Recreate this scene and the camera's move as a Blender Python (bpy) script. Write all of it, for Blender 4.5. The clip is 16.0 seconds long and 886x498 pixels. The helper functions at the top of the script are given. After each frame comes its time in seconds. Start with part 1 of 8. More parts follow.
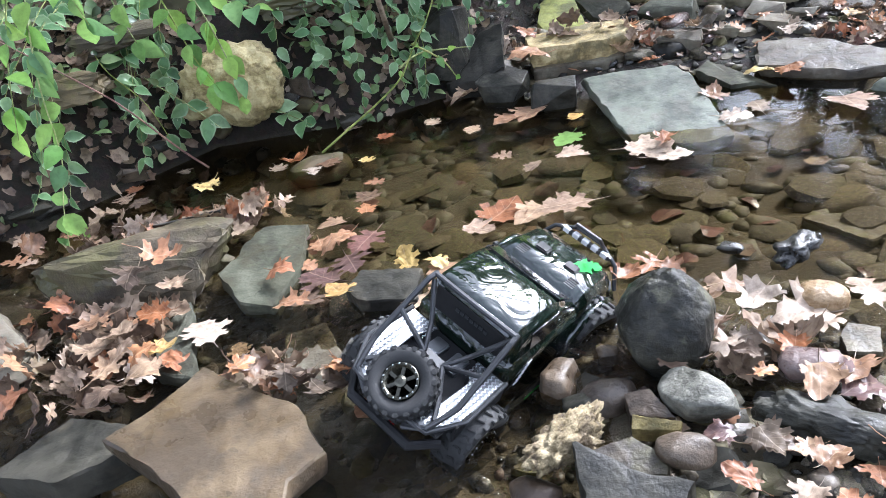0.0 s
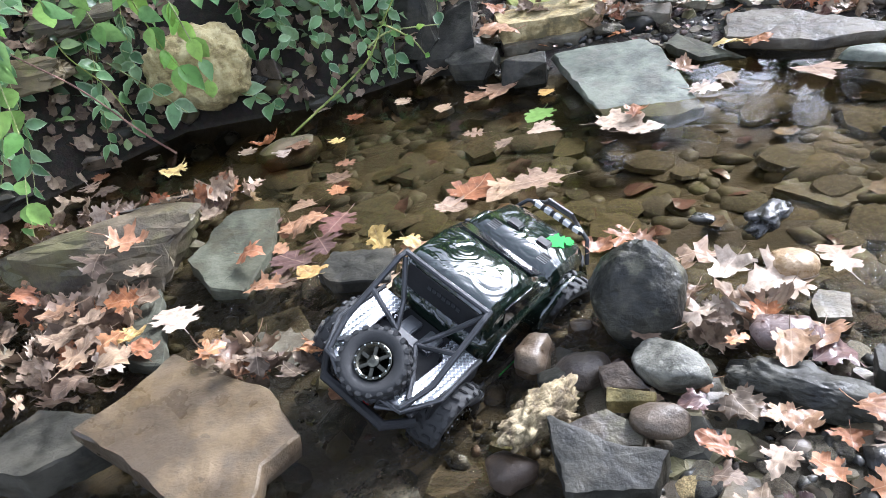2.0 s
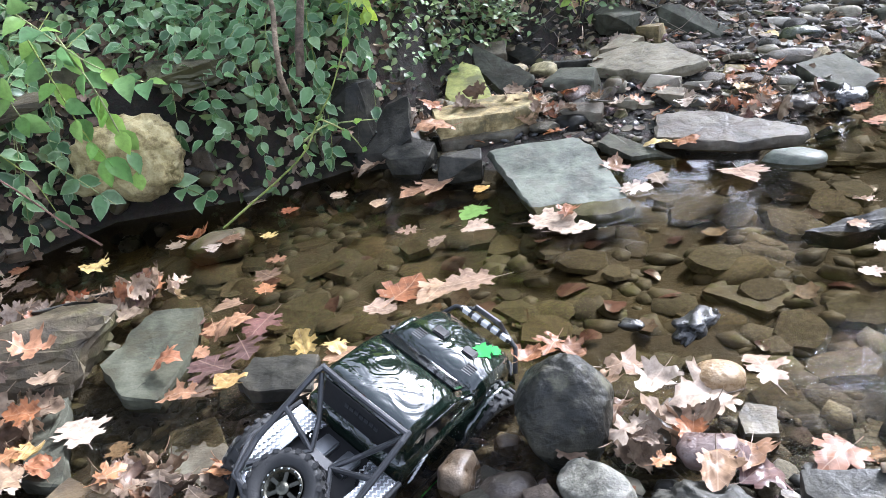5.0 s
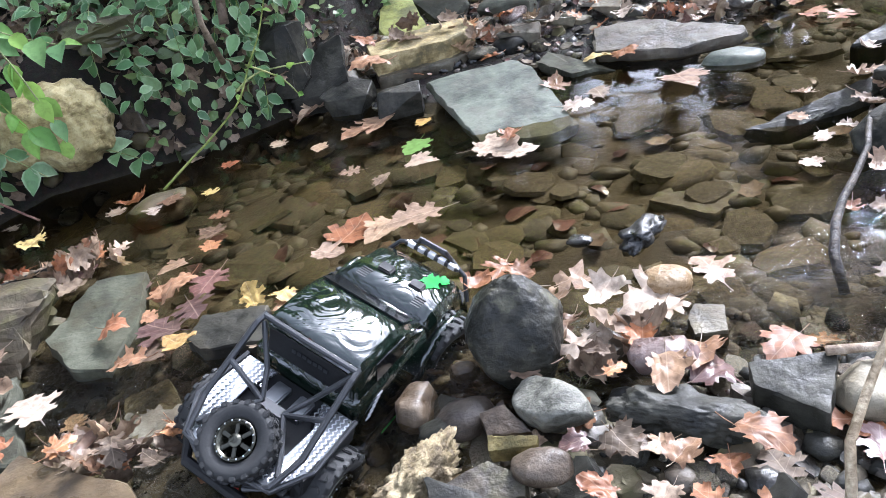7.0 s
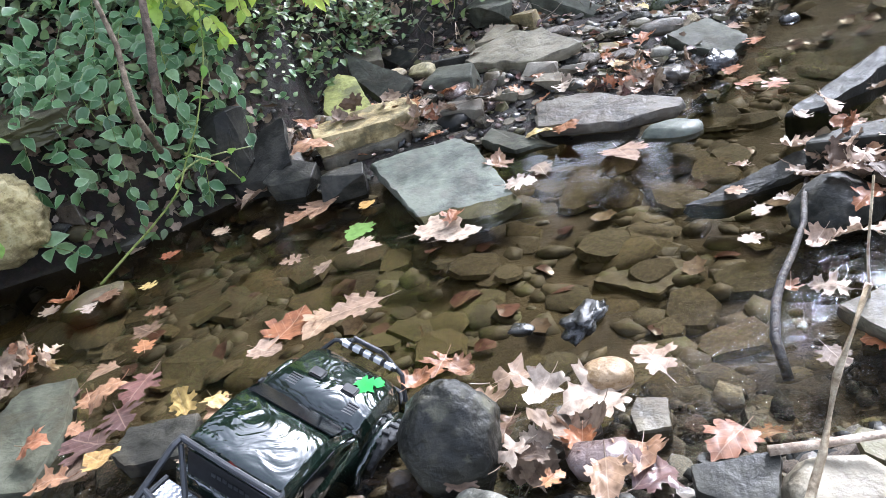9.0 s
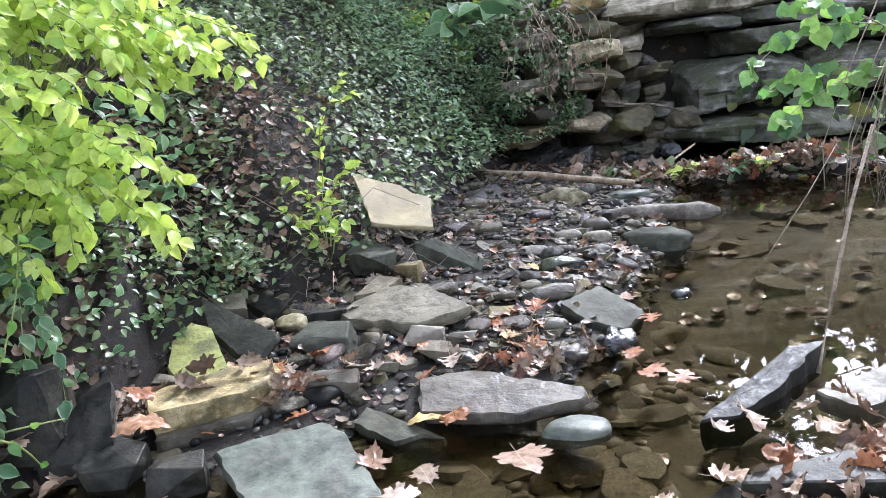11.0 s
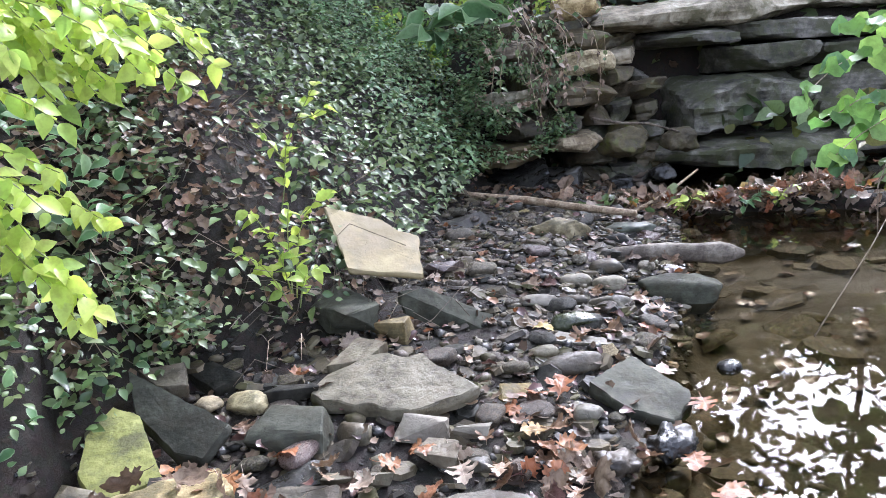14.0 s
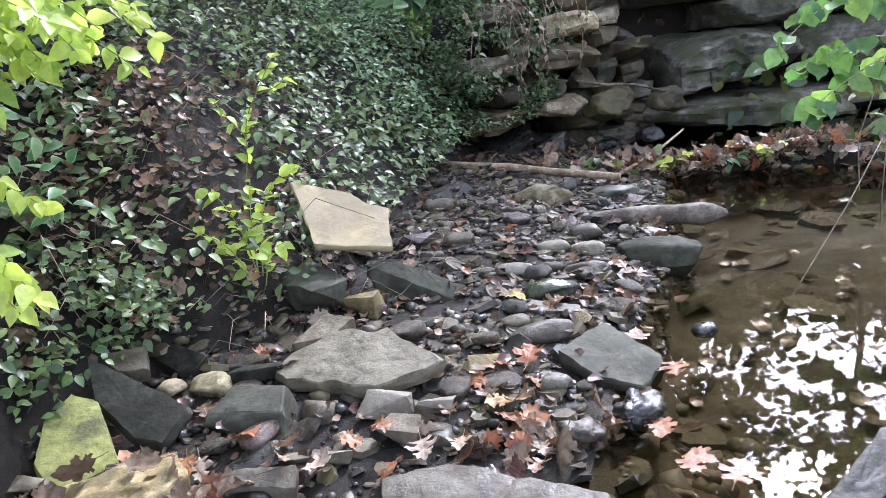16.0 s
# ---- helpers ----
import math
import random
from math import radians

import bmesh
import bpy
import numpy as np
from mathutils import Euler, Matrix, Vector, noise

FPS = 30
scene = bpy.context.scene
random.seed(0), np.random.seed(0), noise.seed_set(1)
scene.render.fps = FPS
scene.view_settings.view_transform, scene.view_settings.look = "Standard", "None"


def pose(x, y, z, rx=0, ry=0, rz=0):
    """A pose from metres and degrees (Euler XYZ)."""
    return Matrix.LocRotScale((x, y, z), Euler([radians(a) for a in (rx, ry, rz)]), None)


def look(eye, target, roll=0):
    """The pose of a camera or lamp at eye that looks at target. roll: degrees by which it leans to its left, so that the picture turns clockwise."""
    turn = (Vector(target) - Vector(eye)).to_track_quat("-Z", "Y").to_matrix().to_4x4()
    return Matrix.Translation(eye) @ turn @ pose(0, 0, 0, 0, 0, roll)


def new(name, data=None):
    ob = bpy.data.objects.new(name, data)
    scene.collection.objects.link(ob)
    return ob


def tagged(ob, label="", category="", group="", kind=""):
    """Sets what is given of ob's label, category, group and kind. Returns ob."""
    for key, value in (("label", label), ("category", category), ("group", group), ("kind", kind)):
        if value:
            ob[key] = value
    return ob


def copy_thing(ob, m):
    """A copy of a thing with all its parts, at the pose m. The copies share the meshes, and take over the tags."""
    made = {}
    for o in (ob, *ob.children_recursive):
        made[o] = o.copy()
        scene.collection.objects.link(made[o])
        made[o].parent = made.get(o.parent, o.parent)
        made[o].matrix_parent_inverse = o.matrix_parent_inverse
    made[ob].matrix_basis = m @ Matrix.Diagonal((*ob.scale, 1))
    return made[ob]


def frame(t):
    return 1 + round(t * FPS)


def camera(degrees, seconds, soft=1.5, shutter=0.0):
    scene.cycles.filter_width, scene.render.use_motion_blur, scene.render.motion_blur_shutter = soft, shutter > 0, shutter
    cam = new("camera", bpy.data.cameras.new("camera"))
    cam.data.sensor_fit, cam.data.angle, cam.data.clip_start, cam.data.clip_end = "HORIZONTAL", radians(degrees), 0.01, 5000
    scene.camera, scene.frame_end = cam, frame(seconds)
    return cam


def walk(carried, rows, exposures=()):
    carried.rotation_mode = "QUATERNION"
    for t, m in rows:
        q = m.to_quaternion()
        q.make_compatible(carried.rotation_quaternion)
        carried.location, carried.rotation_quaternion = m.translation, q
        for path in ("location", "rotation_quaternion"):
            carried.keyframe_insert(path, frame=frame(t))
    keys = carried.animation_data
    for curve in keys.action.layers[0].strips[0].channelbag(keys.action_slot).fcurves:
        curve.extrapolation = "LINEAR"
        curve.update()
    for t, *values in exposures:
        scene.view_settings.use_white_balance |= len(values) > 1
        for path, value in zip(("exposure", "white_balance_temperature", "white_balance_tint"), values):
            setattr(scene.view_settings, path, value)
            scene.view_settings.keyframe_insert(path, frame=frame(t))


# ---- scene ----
cam = camera(60.3, 16.0, soft=0.75)
PATH = [
    (0, (0.3, 0.185, 0.703), (0.105, 1.92, -0.271), -11.5),
    (0.5, (0.293, 0.182, 0.691), (0.1, 1.898, -0.319), -12.7),
    (1, (0.302, 0.184, 0.684), (0.119, 1.888, -0.347), -13.0),
    (1.5, (0.309, 0.188, 0.683), (0.135, 1.889, -0.356), -13.1),
    (2, (0.308, 0.191, 0.689), (0.162, 1.904, -0.333), -12.3),
    (2.5, (0.321, 0.215, 0.695), (0.189, 1.979, -0.238), -10.6),
    (3, (0.323, 0.207, 0.689), (0.198, 1.952, -0.279), -9.6),
    (3.5, (0.319, 0.208, 0.697), (0.206, 1.957, -0.266), -8.1),
    (4, (0.335, 0.206, 0.692), (0.235, 1.965, -0.253), -10.9),
    (4.5, (0.33, 0.219, 0.702), (0.281, 1.979, -0.246), -9.4),
    (5, (0.355, 0.239, 0.707), (0.368, 2.04, -0.161), -9.6),
    (5.2, (0.358, 0.242, 0.705), (0.398, 2.017, -0.216), -8.5),
    (7.5, (0.408, 0.252, 0.672), (0.472, 1.974, -0.343), -15.8),
    (8, (0.425, 0.274, 0.688), (0.533, 2.054, -0.218), -13.9),
    (8.5, (0.439, 0.28, 0.695), (0.598, 2.061, -0.199), -14.3),
    (9, (0.464, 0.295, 0.691), (0.64, 2.071, -0.21), -15.7),
    (9.5, (0.521, 0.345, 0.721), (0.844, 2.163, -0.047), -9.3),
    (10, (0.532, 0.398, 0.73), (0.974, 2.209, 0.003), -8.8),
    (10.2, (0.538, 0.426, 0.737), (1.082, 2.228, 0.061), -8.1),
    (12.3, (0.574, 1.0, 0.768), (1.238, 2.848, 0.39), -8.9),
    (12.5, (0.565, 1.033, 0.749), (1.223, 2.868, 0.304), -9.3),
    (13, (0.589, 1.04, 0.775), (1.297, 2.866, 0.368), -8.9),
    (13.5, (0.607, 1.03, 0.772), (1.357, 2.832, 0.337), -6.8),
    (14, (0.62, 1.095, 0.789), (1.37, 2.882, 0.296), -6.1),
    (14.5, (0.662, 1.109, 0.78), (1.449, 2.868, 0.245), -5.7),
    (15, (0.714, 1.095, 0.765), (1.428, 2.882, 0.219), -8.3),
    (15.5, (0.729, 1.089, 0.768), (1.467, 2.866, 0.222), -8.0),
    (16, (0.722, 1.092, 0.766), (1.441, 2.871, 0.203), -8.5),
]
walk(cam, [(t, look(eye, target, roll)) for t, eye, target, roll in PATH], [(0, 2.95, 5500, 14), (5, 2.96, 5500, 15), (8.5, 2.92, 5450, 15), (10, 2.93, 5450, 15), (12.5, 3.04, 5500, 18), (16, 2.92, 5450, 19)])

# ---- daylight: bright overcast sky over a wooded creek ----
world = bpy.data.worlds.new("overcast_sky")
scene.world = world
world.use_nodes = True
wn, wl = world.node_tree.nodes, world.node_tree.links
sky = wn.new("ShaderNodeTexSky")
sky.sky_type = "NISHITA"
sky.sun_disc = False
sky.sun_elevation, sky.sun_rotation = radians(38), radians(50)
sky.air_density, sky.dust_density, sky.ozone_density = 1.0, 4.0, 1.0
hs = wn.new("ShaderNodeHueSaturation")
hs.inputs["Saturation"].default_value = 0.3
wl.new(sky.outputs[0], hs.inputs["Color"])
wl.new(hs.outputs[0], wn["Background"].inputs["Color"])
wn["Background"].inputs["Strength"].default_value = 0.1
sun_data = bpy.data.lights.new("sun", "SUN")
sun_data.energy, sun_data.angle, sun_data.color = 1.5, radians(12), (1.0, 0.96, 0.9)
sun = new("sun", sun_data)
sun.matrix_world = look((4.8, 4.1, 4.9), (0.0, 0.0, 0))


# ---- materials ----
def shade(name, rough=0.6, spec=0.5, metal=0.0):
    m = bpy.data.materials.new(name)
    m.use_nodes = True
    b = m.node_tree.nodes["Principled BSDF"]
    b.inputs["Roughness"].default_value = rough
    b.inputs["Specular IOR Level"].default_value = spec
    b.inputs["Metallic"].default_value = metal
    return m, m.node_tree.nodes, m.node_tree.links, b


def ramp(nodes, stops):
    r = nodes.new("ShaderNodeValToRGB")
    while len(r.color_ramp.elements) < len(stops):
        r.color_ramp.elements.new(0.5)
    for e, (p, c) in zip(r.color_ramp.elements, stops):
        e.position, e.color = p, (*c, 1)
    return r


def noise_node(nodes, links, vec, scale, detail=5.0, rough=0.6):
    n = nodes.new("ShaderNodeTexNoise")
    n.inputs["Scale"].default_value, n.inputs["Detail"].default_value, n.inputs["Roughness"].default_value = scale, detail, rough
    links.new(vec, n.inputs["Vector"])
    return n


def stone_mat(name, dark, mid, pale, rough=0.55, blotch=9.0, grain=110.0, bump=0.45, speckle=0.5, stain=None, stain_at=0.6, wet=0.0, spec=0.4):
    """Stone with broad blotches, bedding, fine grain, hairline cracks, stains and a relief of its own."""
    m, n, l, b = shade(name, rough, spec)
    tc = n.new("ShaderNodeTexCoord")
    info = n.new("ShaderNodeObjectInfo")

    def op(kind, a, c=0.0, d=0.0):
        q = n.new("ShaderNodeMath")
        q.operation = kind
        for k, v in enumerate((a, c, d)):
            if isinstance(v, (int, float)):
                q.inputs[k].default_value = v
            else:
                l.new(v, q.inputs[k])
        return q.outputs[0]

    add = n.new("ShaderNodeVectorMath")
    add.operation = "ADD"
    comb = n.new("ShaderNodeCombineXYZ")
    for k, f in enumerate((17.0, 31.0, 47.0)):
        l.new(op("MULTIPLY", info.outputs["Random"], f), comb.inputs[k])
    l.new(tc.outputs["Object"], add.inputs[0])
    l.new(comb.outputs[0], add.inputs[1])
    bed = n.new("ShaderNodeMapping")
    bed.inputs["Scale"].default_value = (1.0, 1.0, 7.0)
    bed.inputs["Rotation"].default_value = (0.12, -0.09, 0.0)
    l.new(add.outputs[0], bed.inputs["Vector"])
    big = noise_node(n, l, add.outputs[0], blotch, 6)
    big.inputs["Distortion"].default_value = 0.7
    middle = noise_node(n, l, add.outputs[0], blotch * 4.3, 6, 0.62)
    fine = noise_node(n, l, add.outputs[0], grain, 6, 0.65)
    layers = noise_node(n, l, bed.outputs[0], blotch * 2.2, 5)
    tone = op("MULTIPLY_ADD", middle.outputs["Fac"], 0.55, op("ADD", big.outputs["Fac"], -0.275))
    tone = op("MULTIPLY_ADD", layers.outputs["Fac"], 0.25, op("ADD", tone, -0.125))
    tone = op("MULTIPLY_ADD", fine.outputs["Fac"], speckle * 0.22, op("ADD", tone, -speckle * 0.11))
    r = ramp(n, [(0.36, dark), (0.5, mid), (0.65, pale)])
    l.new(tone, r.inputs["Fac"])
    col = r.outputs["Color"]
    if stain:
        sn = noise_node(n, l, add.outputs[0], blotch * 1.7, 7, 0.65)
        sr = ramp(n, [(stain_at - 0.08, (0, 0, 0)), (stain_at + 0.06, (1, 1, 1))])
        l.new(sn.outputs["Fac"], sr.inputs["Fac"])
        mx = n.new("ShaderNodeMix")
        mx.data_type = "RGBA"
        l.new(op("MULTIPLY", sr.outputs["Color"], 0.8), mx.inputs["Factor"])
        l.new(col, mx.inputs["A"])
        mx.inputs["B"].default_value = (*stain, 1)
        col = mx.outputs["Result"]
    ridge = op("ABSOLUTE", op("SUBTRACT", noise_node(n, l, add.outputs[0], blotch * 1.1, 3, 0.55).outputs["Fac"], 0.5))
    crack = op("MULTIPLY", op("LESS_THAN", ridge, 0.004), op("GREATER_THAN", layers.outputs["Fac"], 0.56))
    mc = n.new("ShaderNodeMix")
    mc.data_type = "RGBA"
    l.new(op("MULTIPLY", crack, 0.4), mc.inputs["Factor"])
    l.new(col, mc.inputs["A"])
    mc.inputs["B"].default_value = (*(c * 0.35 for c in dark), 1)
    hsv = n.new("ShaderNodeHueSaturation")
    for key, f, lo, hi in (("Value", 1.0, 0.75, 1.18), ("Saturation", 7.3, 0.9, 1.22), ("Hue", 13.7, 0.49, 0.508)):
        vr = n.new("ShaderNodeMapRange")
        vr.inputs["To Min"].default_value, vr.inputs["To Max"].default_value = lo, hi
        l.new(op("FRACT", op("MULTIPLY", info.outputs["Random"], f)), vr.inputs["Value"])
        l.new(vr.outputs[0], hsv.inputs[key])
    l.new(mc.outputs["Result"], hsv.inputs["Color"])
    l.new(hsv.outputs[0], b.inputs["Base Color"])
    rr = n.new("ShaderNodeMapRange")
    rr.inputs["From Min"].default_value, rr.inputs["From Max"].default_value = 0.3, 0.7
    rr.inputs["To Min"].default_value, rr.inputs["To Max"].default_value = max(rough - 0.25, 0.08), min(rough + 0.2, 0.95)
    l.new(middle.outputs["Fac"], rr.inputs["Value"])
    l.new(rr.outputs[0], b.inputs["Roughness"])
    bp = n.new("ShaderNodeBump")
    bp.inputs["Strength"].default_value, bp.inputs["Distance"].default_value = min(1.0, bump * 1.3), 0.009
    high = op("MULTIPLY_ADD", fine.outputs["Fac"], 0.14, middle.outputs["Fac"])
    l.new(op("SUBTRACT", high, op("MULTIPLY", crack, 0.3)), bp.inputs["Height"])
    l.new(bp.outputs[0], b.inputs["Normal"])
    if wet:
        b.inputs["Coat Weight"].default_value = wet
        b.inputs["Coat Roughness"].default_value = 0.14
        l.new(bp.outputs[0], b.inputs["Coat Normal"])
    return m


GREY = stone_mat("grey_green_slate", (0.0361, 0.0299, 0.0194), (0.081, 0.0704, 0.0466), (0.145, 0.129, 0.0898), 0.6, wet=0.04, stain=(0.085, 0.066, 0.042), stain_at=0.55)
PALE = stone_mat("pale_grey_flagstone", (0.086, 0.074, 0.0516), (0.176, 0.157, 0.115), (0.262, 0.237, 0.181), 0.6, stain=(0.22, 0.19, 0.14))
DARK = stone_mat("dark_slate", (0.009, 0.00863, 0.00638), (0.0225, 0.0214, 0.0158), (0.0465, 0.0435, 0.033), 0.62, grain=170.0, bump=0.35, wet=0.05, stain=(0.06, 0.052, 0.036), stain_at=0.64, spec=0.25)
# wet black creek rock; its black also paints deep shade around the ledges
WET_SHADE = stone_mat("wet_and_shade_black_rock", (0.011, 0.0105, 0.009), (0.026, 0.0245, 0.021), (0.07, 0.066, 0.055), 0.38, wet=0.25)
BLUE = stone_mat("blue_grey_slate", (0.0387, 0.0433, 0.0317), (0.0759, 0.0836, 0.0621), (0.12, 0.128, 0.0946), 0.58, bump=0.25, speckle=0.25, stain=(0.09, 0.085, 0.065), stain_at=0.58)
TAN = stone_mat("tan_sandstone", (0.044, 0.0281, 0.0122), (0.0796, 0.0539, 0.0268), (0.109, 0.0765, 0.0407), 0.45, blotch=4.0, grain=130.0, bump=0.5, stain=(0.034, 0.024, 0.015), stain_at=0.47)
CREAM = stone_mat("cream_sandstone", (0.17, 0.135, 0.064), (0.25, 0.205, 0.1), (0.315, 0.262, 0.135), 0.85, blotch=5.0, bump=0.3, speckle=0.3, stain=(0.22, 0.178, 0.105), stain_at=0.6)
BROWN = stone_mat("brown_creek_stone", (0.0306, 0.0229, 0.0153), (0.068, 0.0527, 0.0365), (0.119, 0.0952, 0.068), 0.5, wet=0.1)
PURPLE = stone_mat("purple_brown_stone", (0.0527, 0.036, 0.031), (0.105, 0.0744, 0.0639), (0.161, 0.121, 0.105), 0.35, wet=0.4)
OCHRE = stone_mat("ochre_layered_stone", (0.10, 0.075, 0.034), (0.23, 0.18, 0.088), (0.38, 0.315, 0.18), 0.7, blotch=12.0, stain=(0.08, 0.07, 0.035), stain_at=0.55)
LICHEN = stone_mat("lichen_crusted_limestone", (0.0504, 0.0346, 0.0135), (0.158, 0.122, 0.052), (0.302, 0.248, 0.129), 0.85, blotch=22.0, bump=0.9, speckle=0.8, stain=(0.16, 0.12, 0.06), stain_at=0.58)
WHITE = stone_mat("white_speckled_granite", (0.0614, 0.0597, 0.0462), (0.157, 0.15, 0.121), (0.246, 0.24, 0.198), 0.55, blotch=16.0, grain=220.0, speckle=0.5)
ROUND = stone_mat("tan_river_cobble", (0.208, 0.136, 0.072), (0.336, 0.24, 0.144), (0.448, 0.344, 0.224), 0.4, blotch=14.0)
BASALT = stone_mat("charcoal_boulder_stone", (0.008, 0.0078, 0.006), (0.017, 0.0165, 0.0125), (0.04, 0.0375, 0.028), 0.5, blotch=14.0, wet=0.06, stain=(0.11, 0.105, 0.07), stain_at=0.64, spec=0.25)
MOSS = stone_mat("moss_greened_rock", (0.025, 0.032, 0.012), (0.055, 0.07, 0.022), (0.10, 0.12, 0.04), 0.3, wet=0.6, stain=(0.03, 0.03, 0.022), stain_at=0.55)
LIME = stone_mat("lime_green_algae_stone", (0.10, 0.102, 0.048), (0.22, 0.228, 0.085), (0.32, 0.33, 0.14), 0.85, blotch=8.0, stain=(0.085, 0.085, 0.045), stain_at=0.56)
BED = stone_mat("olive_brown_creek_bed_stone", (0.051, 0.0408, 0.0221), (0.085, 0.0688, 0.0382), (0.128, 0.104, 0.0595), 0.7, blotch=8.0, stain=(0.10, 0.105, 0.028), stain_at=0.6)
LEDGE = stone_mat("weathered_ledge_rock", (0.0241, 0.0189, 0.0116), (0.0671, 0.0542, 0.0344), (0.15, 0.125, 0.0843), 0.65, blotch=4.0, grain=40.0, bump=0.8, speckle=0.7, stain=(0.085, 0.08, 0.035), stain_at=0.56)

OLIVE = stone_mat("olive_grey_slate", (0.036, 0.036, 0.026), (0.066, 0.067, 0.049), (0.105, 0.106, 0.08), 0.78, grain=130.0, bump=0.3, spec=0.15, stain=(0.05, 0.045, 0.03), stain_at=0.58)
YSAND = stone_mat("yellowish_weathered_sandstone", (0.19, 0.145, 0.072), (0.35, 0.285, 0.155), (0.46, 0.39, 0.235), 0.85, blotch=12.0, bump=0.9, speckle=0.7, stain=(0.11, 0.08, 0.04), stain_at=0.6)
# wall rock in two tones: darkened for shaded faces, then paler for sunlit tops
WALLROCK = stone_mat("shaded_weathered_wall_rock", (0.03, 0.028, 0.022), (0.10, 0.092, 0.072), (0.22, 0.205, 0.168), 0.8, blotch=5.0, grain=60.0, bump=0.9, speckle=0.5, stain=(0.065, 0.07, 0.03), stain_at=0.52)
LITROCK = stone_mat("tan_sunlit_ledge_rock", (0.14, 0.115, 0.08), (0.34, 0.29, 0.21), (0.52, 0.46, 0.36), 0.85, blotch=5.0, grain=60.0, bump=0.9, speckle=0.5, stain=(0.11, 0.10, 0.05), stain_at=0.56)


def ground_mat():
    m, n, l, b = shade("creek_bank_soil", 0.8, 0.35)
    g = n.new("ShaderNodeNewGeometry")
    big = noise_node(n, l, g.outputs["Position"], 5.0, 6)
    fine = noise_node(n, l, g.outputs["Position"], 70.0, 8, 0.75)
    v = n.new("ShaderNodeTexVoronoi")
    v.inputs["Scale"].default_value = 55.0
    l.new(g.outputs["Position"], v.inputs["Vector"])
    r = ramp(n, [(0.25, (0.006, 0.005, 0.003)), (0.5, (0.019, 0.014, 0.009)), (0.75, (0.05, 0.038, 0.025))])
    a = n.new("ShaderNodeMath")
    a.operation = "MULTIPLY_ADD"
    l.new(fine.outputs["Fac"], a.inputs[0])
    a.inputs[1].default_value = 0.6
    s = n.new("ShaderNodeMath")
    s.operation = "MULTIPLY_ADD"
    l.new(big.outputs["Fac"], s.inputs[0])
    s.inputs[1].default_value, s.inputs[2].default_value = 0.6, -0.1
    l.new(s.outputs[0], a.inputs[2])
    l.new(a.outputs[0], r.inputs["Fac"])
    mx = n.new("ShaderNodeMix")
    mx.data_type = "RGBA"
    mx.blend_type = "MULTIPLY"
    mx.inputs["Factor"].default_value = 0.35
    l.new(r.outputs["Color"], mx.inputs["A"])
    l.new(v.outputs["Color"], mx.inputs["B"])
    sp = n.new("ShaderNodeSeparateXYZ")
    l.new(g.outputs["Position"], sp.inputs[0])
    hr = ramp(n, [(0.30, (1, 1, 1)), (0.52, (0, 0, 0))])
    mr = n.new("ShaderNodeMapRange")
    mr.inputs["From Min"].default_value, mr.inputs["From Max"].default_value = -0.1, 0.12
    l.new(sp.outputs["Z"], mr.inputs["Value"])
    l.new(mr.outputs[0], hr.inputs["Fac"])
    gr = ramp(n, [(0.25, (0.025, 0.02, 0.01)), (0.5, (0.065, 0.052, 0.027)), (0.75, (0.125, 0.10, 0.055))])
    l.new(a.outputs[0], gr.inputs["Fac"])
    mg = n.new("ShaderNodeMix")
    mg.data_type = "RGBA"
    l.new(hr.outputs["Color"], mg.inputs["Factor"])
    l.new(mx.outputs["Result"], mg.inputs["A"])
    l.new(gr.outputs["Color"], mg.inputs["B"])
    # deepest bed painted darker, in place of light lost in deep water
    dr = ramp(n, [(0.0, (1, 1, 1)), (0.09, (0, 0, 0))])
    md = n.new("ShaderNodeMapRange")
    md.inputs["From Min"].default_value, md.inputs["From Max"].default_value = -0.19, 0.3
    l.new(sp.outputs["Z"], md.inputs["Value"])
    l.new(md.outputs[0], dr.inputs["Fac"])
    mm = n.new("ShaderNodeMix")
    mm.data_type = "RGBA"
    l.new(dr.outputs["Color"], mm.inputs["Factor"])
    l.new(mg.outputs["Result"], mm.inputs["A"])
    mm.inputs["B"].default_value = (0.018, 0.015, 0.009, 1)
    l.new(mm.outputs["Result"], b.inputs["Base Color"])
    damp = n.new("ShaderNodeMapRange")
    damp.inputs["To Min"].default_value, damp.inputs["To Max"].default_value = 0.8, 0.3
    l.new(hr.outputs["Color"], damp.inputs["Value"])
    l.new(damp.outputs[0], b.inputs["Roughness"])
    bp = n.new("ShaderNodeBump")
    bp.inputs["Strength"].default_value, bp.inputs["Distance"].default_value = 0.8, 0.012
    l.new(fine.outputs["Fac"], bp.inputs["Height"])
    l.new(bp.outputs[0], b.inputs["Normal"])
    return m


